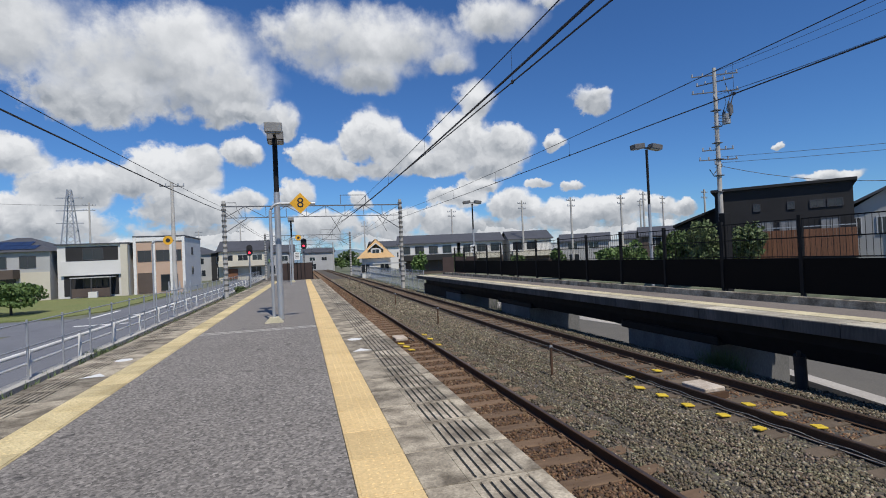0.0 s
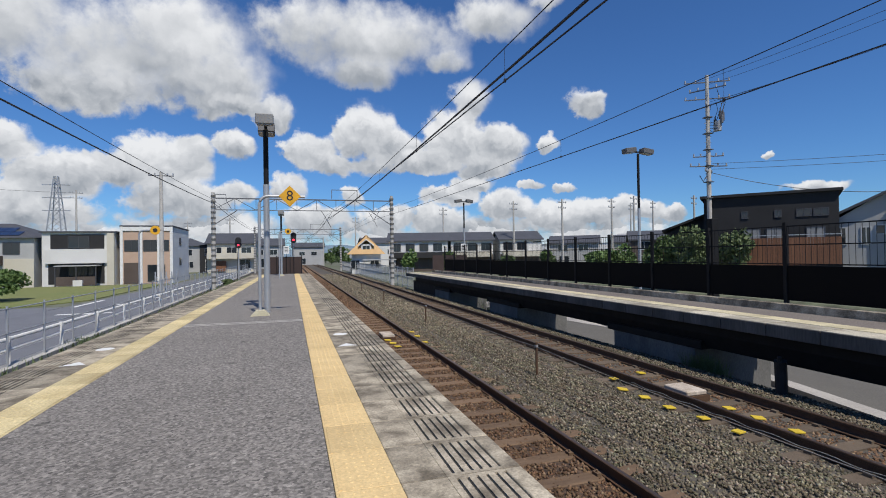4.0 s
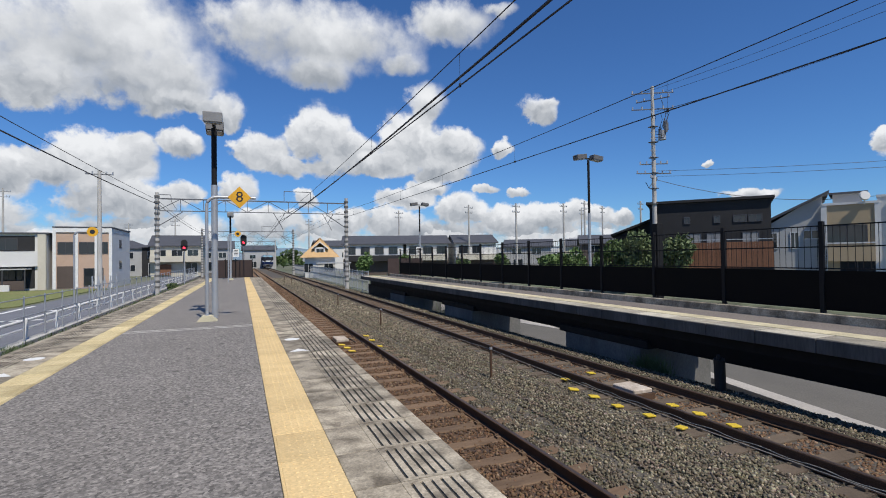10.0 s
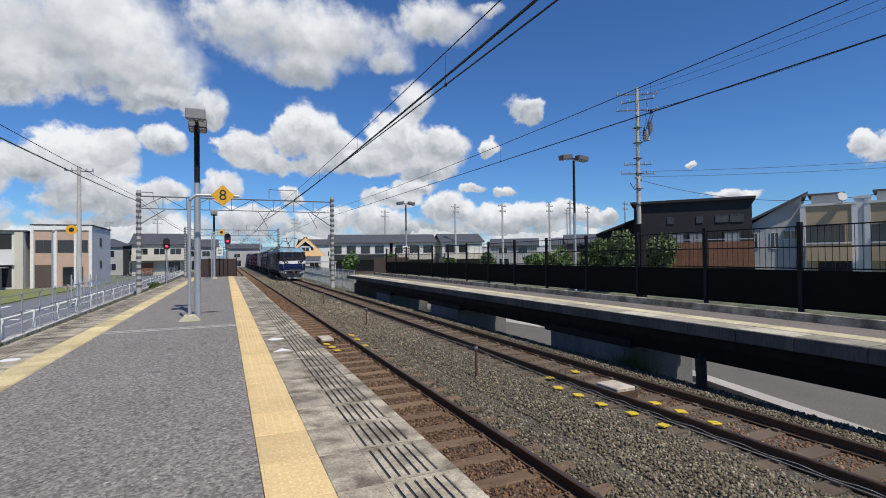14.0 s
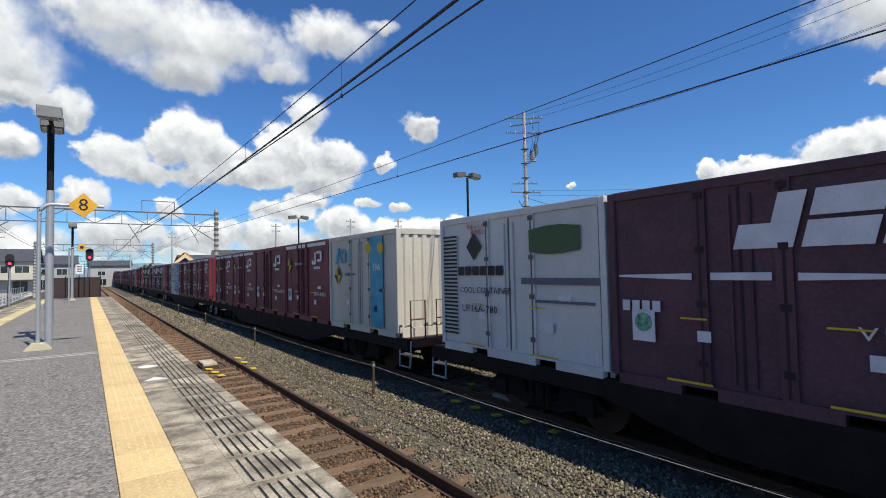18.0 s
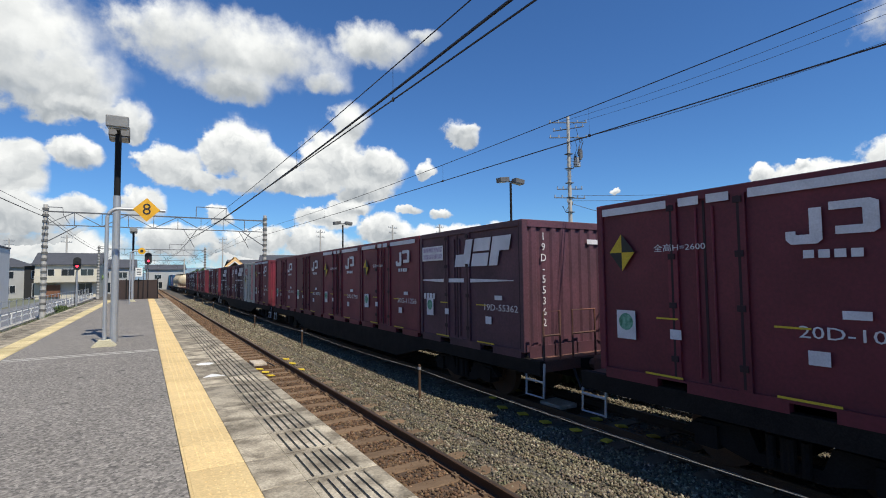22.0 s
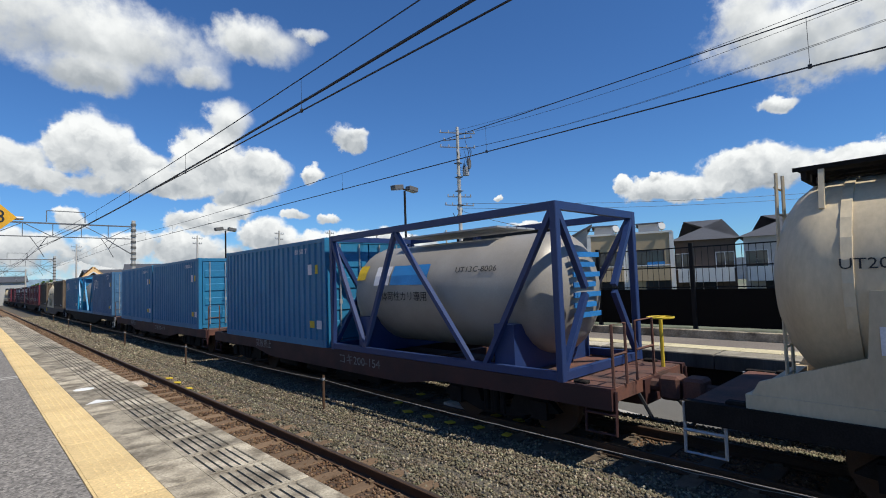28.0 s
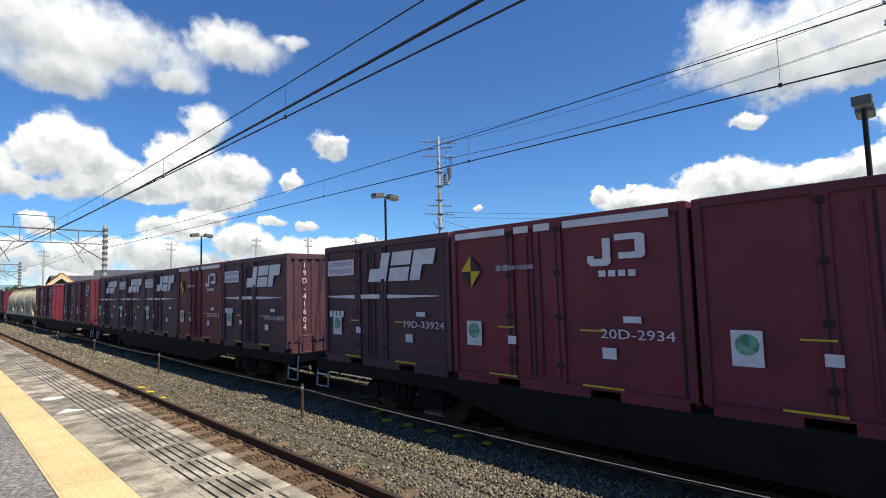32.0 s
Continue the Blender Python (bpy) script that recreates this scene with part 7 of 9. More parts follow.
def signal(x, y, z0, z1):
    s = thing("railway_signal", "black-hooded railway signal showing red on a post", "signal", group="railway signals")
    bm = B()
    tube(bm, (x, y, z0), (x, y, z1 + 0.3), 0.05, 10)
    part("post", bm, M_STEEL, s)
    bm = B()
    pts = [(x + 0.24 * math.cos(a), z1 + (0.22 if math.sin(a) > 0 else -0.22) + 0.24 * math.sin(a)) for a in np.linspace(0, math.tau, 25)[:-1]]
    prism(bm, pts, "y", y - 0.12, y - 0.06)
    bp = part("backplate", bm, M_BLACK, s)
    for k, m_ in ((0.22, M_BLACK), (-0.18, glow("red_aspect", (1.0, 0.03, 0.06), 3.0))):
        bm = B()
        tube(bm, (x, y - 0.16, z1 + k), (x, y - 0.12, z1 + k), 0.085, 14)
        part("aspect", bm, m_, bp, "lit red aspect" if k < 0 else "")
    bm = B()
    path_tube(bm, [(x - 0.05, y, z0 + 0.3), (x - 0.12, y + 0.1, z0 + 1.2), (x - 0.05, y, z1 - 0.5)], 0.02, 5)
    part("cable", bm, M_BLACK, s)
    return s


signal(0.33, 43.9, -0.2, 3.0)
signal(-4.0, 43.8, LAND, 2.6)
for nx, ny, nz in ((-0.25, 43.2, 1.95), (14.2, 40.0, 1.95)):
    n = thing("notice_board", "white notice sheet on a dark grille", "notice")
    bm = B()
    box(bm, nx - 0.22, nx + 0.22, ny - 0.02, ny, nz - 0.3, nz + 0.35)
    part("sheet", bm, M_WHITE, n)
    bm = B()
    for z in (0.2, 0.08, -0.04, -0.16):
        box(bm, nx - 0.14, nx + 0.14, ny - 0.024, ny - 0.02, nz + z, nz + z + 0.05)
    part("print_bars", bm, M_INK, n)
    bm = B()
    for dx in (-0.6, -0.3, 0, 0.3, 0.6):
        beam(bm, (nx + dx, ny + 0.02, 0.0), (nx + dx, ny + 0.02, 2.4), 0.03)
    part("grille", bm, M_DARKSTEEL, n)
# end grille and screen of the far platform
g = thing("platform_end_screen", "brown metal screen closing the end of the far platform", "screen", kind="structure")
for k in range(3):
    bm = B()
    box(bm, 10.5 + k * 0.95, 11.4 + k * 0.95, 36.6, 36.66, 0.05, 1.35)
    part("panel", bm, M_BROWNFENCE, g)

# stakes with a rope between the tracks
STAKE_X = 4.93
stakes = [-8.4, 0.4, 9.2, 18.0, 26.8, 35.6, 44.4, 53.2, 62.0]
for y in stakes:
    s = thing("rope_stake", "thin rusty iron stake carrying a rope", "stake", group="stakes between the tracks")
    bm = B()
    tube(bm, (STAKE_X, y, BED - 0.1), (STAKE_X, y, -0.42), 0.028, 8)
    part("rod", bm, M_RAIL, s)
    bm = B()
    tube(bm, (STAKE_X, y, -0.52), (STAKE_X, y, -0.47), 0.036, 8)
    part("clamp", bm, M_STEEL, s)
bm = B()
for a, b in zip(stakes[:-1], stakes[1:]):
    path_tube(bm, span(STAKE_X - 0.03, -0.5, -0.5, 0.05, a, b, 8), 0.006, 5)
tagged(part("guard_rope", bm, mat("pale_rope", (0.24, 0.22, 0.19), rough=0.9)), "thin pale rope strung along the stakes", "rope")

# coils and yellow markers in the tracks
for x, y, w, l in ((TRACK_2 - 0.2, 7.05, 0.42, 0.55), (2.88, 15.0, 0.36, 0.7)):
    c = thing("track_coil", "white flat signalling coil between the rails", "track coil", group="signalling coils")
    bm = B()
    box(bm, x - w / 2, x + w / 2, y - l / 2, y + l / 2, RAIL - 0.06, RAIL + 0.02, bevel=0.015)
    part("lid", bm, mat("dirty_white_lid", (0.55, 0.48, 0.40), (0.36, 0.29, 0.22), rough=0.8, scale=5, amount=0.8), c)
    bm = B()
    box(bm, x - w / 2 - 0.03, x + w / 2 + 0.03, y - l / 2 - 0.03, y + l / 2 + 0.03, BED, RAIL - 0.06)
    part("base", bm, M_RAIL, c)
    bm = B()
    path_tube(bm, [(x + w / 2, y, RAIL - 0.03), (x + w / 2 + 0.12, y + 0.05, RAIL - 0.05), (x + w / 2 + 0.25, y - 0.1, BED + 0.03)], 0.018, 6)
    part("cable", bm, M_BLACK, c)
for x, y in ((5.88, 7.7), (5.91, 7.15), (5.9, 6.55), (6.0, 5.96), (6.0, 5.35), (6.74, 6.2), (6.76, 5.7), (6.75, 5.1), (6.2, 8.4), (7.0, 8.6), (2.82, 14.5), (2.87, 13.95), (2.89, 13.4), (3.85, 15.8), (3.81, 14.9), (3.76, 13.8)):
    m_ = thing("track_marker", "small yellow marker plate on the ballast", "marker", group="yellow track markers")
    bm = B()
    box(bm, -0.09, 0.09, -0.06, 0.06, 0, 0.025, bevel=0.005, m=pose(x, y, BED + 0.05, 4, 6, (x * 977 + y * 631) % 40 - 20))
    part("plate", bm, M_YELLOW, m_)
st = thing("pipe_stub", "bent black rubber pipe stub standing by the ballast", "pipe")
bm = B()
path_tube(bm, [(8.55, 6.75, LAND), (8.53, 6.75, -0.75), (8.5, 6.73, -0.58)], 0.10, 12)
part("pipe", bm, M_BLACK, st)
bm = B()
tube(bm, (8.47, 6.72, -0.62), (8.44, 6.70, -0.50), 0.035, 8)
part("nozzle", bm, M_BLACK, st)

# tall utility poles with cross arms
def utility_pole(x, y, h, arms, gear=True, label="grey concrete utility pole with cross arms and insulators"):
    p = thing("utility_pole", label, "utility pole", group="utility poles")
    bm = B()
    tube(bm, (x, y, LAND), (x, y, LAND + h), 0.19, 12, 0.12)
    part("pole", bm, M_CONC_L, p)
    for z, w, ang in arms:
        bm = B()
        d = Vector((math.cos(radians(ang)), math.sin(radians(ang)), 0)) * w
        c = Vector((x, y, LAND + z))
        beam(bm, c - d, c + d, 0.07)
        a = part("cross_arm", bm, M_GANTRY, p)
        for f in (-0.95, -0.5, 0.5, 0.95):
            q = c + d * f
            bm = B()
            tube(bm, q, q + Vector((0, 0, 0.22)), 0.05, 8)
            part("insulator", bm, M_STEEL, a)
    if gear:
        bm = B()
        tube(bm, (x + 0.65, y - 0.3, LAND + h - 4.0), (x + 0.65, y - 0.3, LAND + h - 3.3), 0.22, 12)
        tube(bm, (x + 0.95, y + 0.2, LAND + h - 3.9), (x + 0.95, y + 0.2, LAND + h - 3.4), 0.18, 12)
        part("transformer", bm, M_STEEL, p)
        bm = B()
        for k in range(10):
            z = LAND + h - 7.5 + k * 0.45
            tube(bm, (x - 0.3, y, z), (x + 0.3, y, z), 0.02, 5)
        part("step_bolt_row", bm, M_STEEL, p)
        bm = B()
        path_tube(bm, [(x + 0.9, y, LAND + h - 0.9), (x + 1.3, y, LAND + h - 2.0), (x + 0.8, y, LAND + h - 3.2)], 0.02, 5)
        path_tube(bm, [(x - 0.8, y, LAND + h - 7.2), (x - 0.5, y, LAND + h - 7.6), (x, y, LAND + h - 7.0)], 0.03, 5)
        part("drop_cable", bm, M_WIRE, p)
    return p


main_pole = utility_pole(28.6, 28.1, 15.2, ((14.7, 1.5, -30), (14.2, 1.2, -60), (13.5, 1.5, -30), (12.9, 1.1, 40), (9.4, 1.0, -30), (8.7, 1.3, -20), (8.3, 0.8, 30)))
for k in range(5):
    a = math.radians(-70 + 28 * k)
    bm = B()
    x, y, z = 28.6 + 0.95 * math.cos(a), 28.1 + 0.95 * math.sin(a), LAND + 11.6 + 0.25 * (k % 3)
    tube(bm, (x, y, z), (x, y, z + 0.55), 0.11, 8)
    tube(bm, (x, y, z + 0.55), (x, y, z + 0.75), 0.05, 6)
    part("switch_pot", bm, M_GANTRY, main_pole, "dark insulated switch pot")
    bm = B()
    path_tube(bm, [(x, y, z + 0.7), (x + 0.25, y, z + 1.3), (x + 0.1, y, LAND + 13.4)], 0.018, 5)
    path_tube(bm, [(x, y, z), (x - 0.2, y, z - 0.4), (28.6, 28.1, z - 0.2)], 0.018, 5)
    part("jumper", bm, M_WIRE, main_pole)
for k in range(6):
    bm = B()
    box(bm, 28.35, 28.85, 27.85, 28.35, LAND + 6.4 + k * 1.15, LAND + 6.46 + k * 1.15, bevel=0.01)
    part("band", bm, M_GANTRY, main_pole)
utility_pole(-9.7, 44.2, 9.6, ((9.3, 0.9, 0),), gear=False, label="slim grey concrete pole beside the road")
utility_pole(29.5, -0.8, 16.5, ((15.4, 1.5, 60), (14.4, 1.5, 60), (13.6, 1.2, 60), (11.2, 0.9, 60)), label="dark utility pole seen against the clouds")
for x, y, h in ((-33.0, 94.0, 14.0), (38.0, 64.0, 10.5), (34.0, 72.0, 11.0), (45.0, 62.0, 10.5), (52.0, 66.0, 11.5), (58.0, 60.0, 11.0), (26.0, 84.0, 11.0), (15.0, 120.0, 12.0), (-12.0, 112.0, 11.0), (-25.0, 140.0, 12.0), (70.0, 90.0, 13.0), (64.0, 76.0, 12.0)):
    utility_pole(x, y, h, ((h - 0.5, 0.9, 20), (h - 1.3, 0.8, 20)), gear=False, label="distant grey utility pole")


def sag_line(a, b, sag, r=0.012, n=12):
    a, b = Vector(a), Vector(b)
    return [a.lerp(b, k / n) - Vector((0, 0, 4 * sag * (k / n) * (1 - k / n))) for k in range(n + 1)]


for za, xa in ((13.3, -0.9), (13.2, 0.0), (12.2, 0.9), (12.0, 0.2)):
    wire("street_cable", "thin street power cable between poles", sag_line((28.6 + xa, 28.1, za), (29.5 + xa, -0.8, za + 0.8), 0.6), 0.012)
for za in (7.6, 7.2):
    wire("street_cable", "thin street power cable between poles", sag_line((28.9, 28.1, za), (62.0, -6.0, za + 1.0), 0.9), 0.014)
wire("street_cable", "sagging service cable to a house roof", sag_line((28.9, 28.0, 6.9), (40.0, 18.5, 5.2), 0.9), 0.02)
wire("street_cable", "thin street power cable between poles", sag_line((-33, 94, 12.2), (-70, 60, 12.5), 0.8), 0.02)
# lattice pylon far off
py = thing("lattice_pylon", "distant steel lattice power pylon", "pylon")
bm = B()
base, px_, py_, ph = 3.2, -78.0, 205.0, 32.0
for sx in (-1, 1):
    for sy in (-1, 1):
        beam(bm, (px_ + sx * base, py_ + sy * base, LAND), (px_ + sx * 0.5, py_ + sy * 0.5, LAND + ph), 0.3)
part("legs", bm, M_STEEL, py)
for k in range(9):
    f0, f1 = k / 9, (k + 1) / 9
    w0, w1 = base + (0.5 - base) * f0, base + (0.5 - base) * f1
    bm = B()
    for sy in (-1, 1):
        beam(bm, (px_ - w0, py_ + sy * w0, LAND + ph * f0), (px_ + w1, py_ + sy * w1, LAND + ph * f1), 0.16)
        beam(bm, (px_ + w0, py_ + sy * w0, LAND + ph * f0), (px_ - w1, py_ + sy * w1, LAND + ph * f1), 0.16)
    part("bracing", bm, M_STEEL, py)
for z in (20, 24.5, 29):
    bm = B()
    beam(bm, (px_ - 4.2, py_, LAND + z), (px_ + 4.2, py_, LAND + z), 0.3)
    part("arm", bm, M_STEEL, py)

# ---- roads, fence and grass on the near side ----
def sheet(name, label, cat, pts, material, z0=LAND, z1=LAND + 0.015):
    bm = B()
    prism(bm, pts, "z", z0, z1)
    return tagged(part(name, bm, material), label, cat, kind="structure")


sheet("trackside_strip", "weedy gravel strip beside the platform", "ground", [(-6.4, -60), (-3.0, -60), (-3.0, 150), (-6.4, 150)], M_BALLAST)
sheet("road", "grey asphalt lane along the railway", "road", [(-12.6, -60), (-6.9, -60), (-6.9, 60), (-6.9, 160), (-11.6, 160), (-11.6, 60), (-12.4, 30)], M_ROAD)
sheet("side_road", "grey asphalt side road", "road", [(-70, 24.0), (-12.4, 26.5), (-12.4, 33.5), (-70, 38.0)], M_ROAD, LAND, LAND + 0.018)
sheet("grass_lot", "rough green grass lot with dry patches", "grass", [(-60, 39.0), (-14.5, 34.5), (-12.6, 38.0), (-12.6, 58.0), (-60, 59.0)], M_GRASS, LAND, LAND + 0.06)
sheet("grass_verge", "small grass patch behind a kerb", "grass", [(-40, 16.0), (-16.5, 20.5), (-14.6, 22.6), (-40, 21.6)], M_GRASS, LAND, LAND + 0.08)
sheet("concrete_forecourt", "pale concrete forecourt by the road", "forecourt", [(-40, 4.0), (-13.2, 6.0), (-13.2, 19.0), (-16.5, 20.4), (-40, 15.9)], M_CONC_L, LAND, LAND + 0.05)
for x0, x1, y0, y1 in ((-11.0, -8.6, 28.8, 29.15), (-10.0, -8.9, 33.9, 34.3), (-9.7, -8.5, 38.6, 39.0), (-11.9, -11.65, 33.2, 38.0), (-8.05, -7.95, -20, 70), (-9.6, -9.45, 38.0, 43.0), (-9.6, -9.45, 47.0, 52.0)):
    bm = B()
    box(bm, x0, x1, y0, y1, LAND + 0.015, LAND + 0.022)
    tagged(part("road_marking", bm, M_WHITE), "white painted road line", "road marking", group="road markings", kind="structure")
bm = B()
box(bm, -6.75, -6.35, -60, 150, LAND, LAND + 0.14)
tagged(part("fence_kerb", bm, M_CONC_L), "pale concrete kerb under the guard rail", "kerb", kind="structure")

guard = thing("guard_rail", "white double-pipe guard rail along the road", "guard rail", kind="structure")
for z in (-0.55, -0.82):
    bm = B()
    tube(bm, (-6.72, -20, z), (-6.72, 95, z), 0.052 if z > -0.6 else 0.04, 10)
    part("pipe", bm, M_WHITE, guard)
bm = B()
tube(bm, (0, 0, LAND), (0, 0, -0.47), 0.048, 10)
GP = mesh_of("post", bm, M_WHITE)
for k in range(38):
    piece("post", GP, guard, pose(-6.66, -18 + 3.0 * k, 0))
mesh_fence = thing("pipe_fence", "thin grey steel fence of posts and rails", "fence", kind="structure")
bm = B()
tube(bm, (0, 0, LAND), (0, 0, 0.32), 0.028, 8)
FP = mesh_of("post", bm, M_STEEL)
for k in range(52):
    piece("post", FP, mesh_fence, pose(-6.5, -12 + 1.9 * k, 0))
for z in (0.25, -0.35):
    bm = B()
    tube(bm, (-6.5, -12, z), (-6.5, 85, z), 0.018, 6)
    part("rail", bm, M_STEEL, mesh_fence)
gate = thing("barrier_gate", "pale blue-grey steel lattice gate beside the road", "gate")
for k in range(5):
    bm = B()
    beam(bm, (-7.1 - k * 0.32, 36.5, LAND), (-7.1 - k * 0.32, 36.5, 0.55), 0.06)
    part("upright", bm, M_STEEL, gate)
for k in range(4):
    bm = B()
    beam(bm, (-7.1 - k * 0.32, 36.5, -1.0), (-7.42 - k * 0.32, 36.5, 0.4), 0.03)
    beam(bm, (-7.42 - k * 0.32, 36.5, -1.0), (-7.1 - k * 0.32, 36.5, 0.4), 0.03)
    part("lattice", bm, M_STEEL, gate)


# ---- plants ----
def leaf_cloud(n, size, blobs, seed):
    rng = np.random.default_rng(seed)
    pts = []
    for cx, cy, cz, rx, ry, rz, f in blobs:
        m = int(n * f)
        d = rng.normal(size=(m, 3))
        d /= np.linalg.norm(d, axis=1)[:, None]
        rad = rng.uniform(0.55, 1.08, size=(m, 1)) ** 0.6
        pts.append(np.array([cx, cy, cz]) + d * rad * np.array([rx, ry, rz]))
    c = np.concatenate(pts)
    k = len(c)
    u = rng.normal(size=(k, 3))
    u /= np.linalg.norm(u, axis=1)[:, None]
    v = np.cross(u, rng.normal(size=(k, 3)))
    v /= np.linalg.norm(v, axis=1)[:, None]
    s = size * rng.uniform(0.6, 1.4, size=(k, 1))
    verts = np.stack([c - u * s, c + v * s * 0.55, c + u * s, c - v * s * 0.55], axis=1).reshape(-1, 3)
    faces = np.arange(k * 4).reshape(-1, 4)
    return verts, faces


def tree(name, label, x, y, h, r, seed, z0=LAND, material=None, n=1100, size=0.13, category="tree"):
    rng = random.Random(seed)
    t = thing(name, label, category, group=category + "s of the neighbourhood")
    bm = B()
    top = z0 + h * 0.62
    tube(bm, (x, y, z0), (x + rng.uniform(-.1, .1), y, top), 0.05 + h * 0.018, 7, 0.03)
    for k in range(5):
        a = k * 1.26 + rng.random()
        tube(bm, (x, y, z0 + h * (0.25 + 0.07 * k)), (x + math.cos(a) * r * 0.6, y + math.sin(a) * r * 0.6, z0 + h * (0.5 + 0.08 * k)), 0.03, 5, 0.012)
    part("trunk", bm, M_BARK, t)
    blobs = [(x + rng.uniform(-.45, .45) * r, y + rng.uniform(-.45, .45) * r, z0 + h * rng.uniform(0.35, 0.85), r * rng.uniform(.4, .65), r * rng.uniform(.4, .65), h * rng.uniform(.12, .22), 1 / 9) for _ in range(9)]
    verts, faces = leaf_cloud(n, size, blobs, seed)
    ob = new("crown", numpy_mesh("crown", verts, faces, material or M_LEAF))
    ob.parent = t
    return t


tree("bush", "dense dark green bush on the grass lot", -18.5, 39.5, 2.3, 2.2, 3, n=3600, size=0.12, category="bush")
tree("bush", "dense dark green bush on the grass lot", -21.6, 41.0, 1.7, 1.6, 4, n=1800, size=0.12, category="bush")
tree("shrub", "pale weedy shrub growing at the platform end", -5.0, 47.0, 0.9, 0.7, 5, n=500, size=0.10, category="bush", material=M_LEAF_PALE)
for i, (x, y, h, r) in enumerate(((26.2, 27.0, 5.0, 2.0), (27.6, 25.2, 4.4, 1.7), (25.3, 28.9, 4.2, 1.6), (27.8, 41.0, 4.2, 2.0), (24.5, 44.0, 3.9, 1.7), (30.6, 42.0, 4.4, 2.2), (21.0, 47.0, 3.8, 1.6), (33.0, 38.0, 4.3, 1.9), (18.8, 58.0, 4.3, 1.8), (15.0, 64.0, 4.6, 1.7), (36.0, 47.0, 4.6, 2.2), (41.0, 44.0, 4.6, 2.0))):
    tree("garden_tree", "leafy green garden tree with uneven crown", x, y, h * (0.9 if i < 3 else 0.72), r * (0.85 if i < 3 else 0.7), 20 + i, n=2000 if i < 3 else 1200, size=0.15 if i < 3 else 0.2, material=M_LEAF_PALE if i in (0, 1) else M_LEAF)
for i in range(26):
    x, y = (9.5 + 1.5 * math.sin(i * 1.7), 95 + i * 9.0) if i % 2 else (-6.0 - 2 * math.sin(i), 100 + i * 9.0)
    tree("lineside_tree", "distant green lineside tree", x + (3.5 if i % 2 else -1.5), y, 4.2 + 1.2 * math.sin(i * 2.3), 2.2, 60 + i, n=420, size=0.38)
rng = np.random.default_rng(11)
wv, wf = [], []
spots = [(-6.2 + rng.normal() * 0.15, rng.uniform(6, 60), LAND + 0.05, 0.2) for _ in range(90)] + [(left_line(y) - 0.88 + rng.normal() * 0.03, y, -0.1, 0.16) for y in rng.uniform(6, 42, 260)]
spots += [(8.8 + rng.normal() * 0.06, 8.75 + rng.normal() * 0.25, LAND + 0.02, 0.42) for _ in range(90)] + [(10.6 + rng.normal() * 0.5, 24.0 + rng.normal() * 1.2, LOW, 1.6) for _ in range(160)] + [(-6.1 + rng.normal() * .2, 18.5 + rng.normal() * 0.6, LAND + .05, 0.22) for _ in range(60)]
for x, y, z, h in spots:
    for k in range(4):
        a, l = rng.uniform(0, 6.28), h * rng.uniform(0.5, 1.2)
        b = len(wv)
        dx, dy = math.cos(a), math.sin(a)
        wv += [(x - dy * 0.012, y + dx * 0.012, z), (x + dy * 0.012, y - dx * 0.012, z), (x + dx * l * 0.5, y + dy * l * 0.5, z + l)]
        wf.append((b, b + 1, b + 2))
tagged(new("weeds", numpy_mesh("weeds", wv, wf, M_LEAF_PALE)), "thin weeds growing along joints and kerbs", "weeds", kind="stuff")

# ---- houses ----
M_WALLWHITE = mat("white_render", (0.66, 0.65, 0.62), (0.58, 0.57, 0.54), rough=0.85, scale=0.5, fine=20, grit=0.08)
M_WALLCREAM = mat("cream_render", (0.58, 0.54, 0.44), (0.50, 0.46, 0.37), rough=0.85, scale=0.5, fine=20, grit=0.08)
M_WALLPEACH = mat("peach_siding", (0.50, 0.355, 0.265), (0.43, 0.30, 0.22), rough=0.8, scale=0.6, fine=20, grit=0.1)
M_WALLBEIGE = mat("beige_siding", (0.43, 0.33, 0.205), (0.36, 0.275, 0.17), rough=0.8, scale=0.6, fine=20, grit=0.1)
M_WALLGREY = mat("grey_render", (0.42, 0.42, 0.41), (0.34, 0.34, 0.335), rough=0.85, scale=0.5, fine=20, grit=0.08)
M_WALLDARK = mat("dark_grey_siding", (0.022, 0.021, 0.022), (0.015, 0.015, 0.016), rough=0.8, scale=0.6, fine=20, grit=0.12)
M_WALLBROWN = mat("dark_brown_siding", (0.10, 0.075, 0.06), (0.075, 0.055, 0.045), rough=0.75, scale=0.6, fine=20, grit=0.12)
M_WOOD = mat("brown_timber_boards", (0.19, 0.085, 0.042), (0.14, 0.06, 0.03), rough=0.75, scale=1.5, fine=25, vary=0.12, stretch=(1, 1, 0.2))
M_ROOFDARK = mat("dark_slate_roof", (0.075, 0.078, 0.088), (0.055, 0.057, 0.065), rough=0.65, scale=0.6, fine=14, grit=0.2)
M_ROOFTAN = mat("tan_shingle_roof", (0.52, 0.34, 0.16), (0.44, 0.28, 0.13), rough=0.8, scale=0.8, fine=12, grit=0.15)
M_SOLAR = glass("solar_panel", (0.02, 0.03, 0.07), 0.15)
M_FRAMEW = mat("window_frame_white", (0.6, 0.6, 0.6), rough=0.5, bump=0)
M_FRAMED = mat("window_frame_dark", (0.06, 0.06, 0.065), rough=0.5, bump=0)
M_CURTAIN = mat("curtain_behind_glass", (0.35, 0.34, 0.32), (0.15, 0.15, 0.15), rough=0.3, scale=2.0, bump=0)


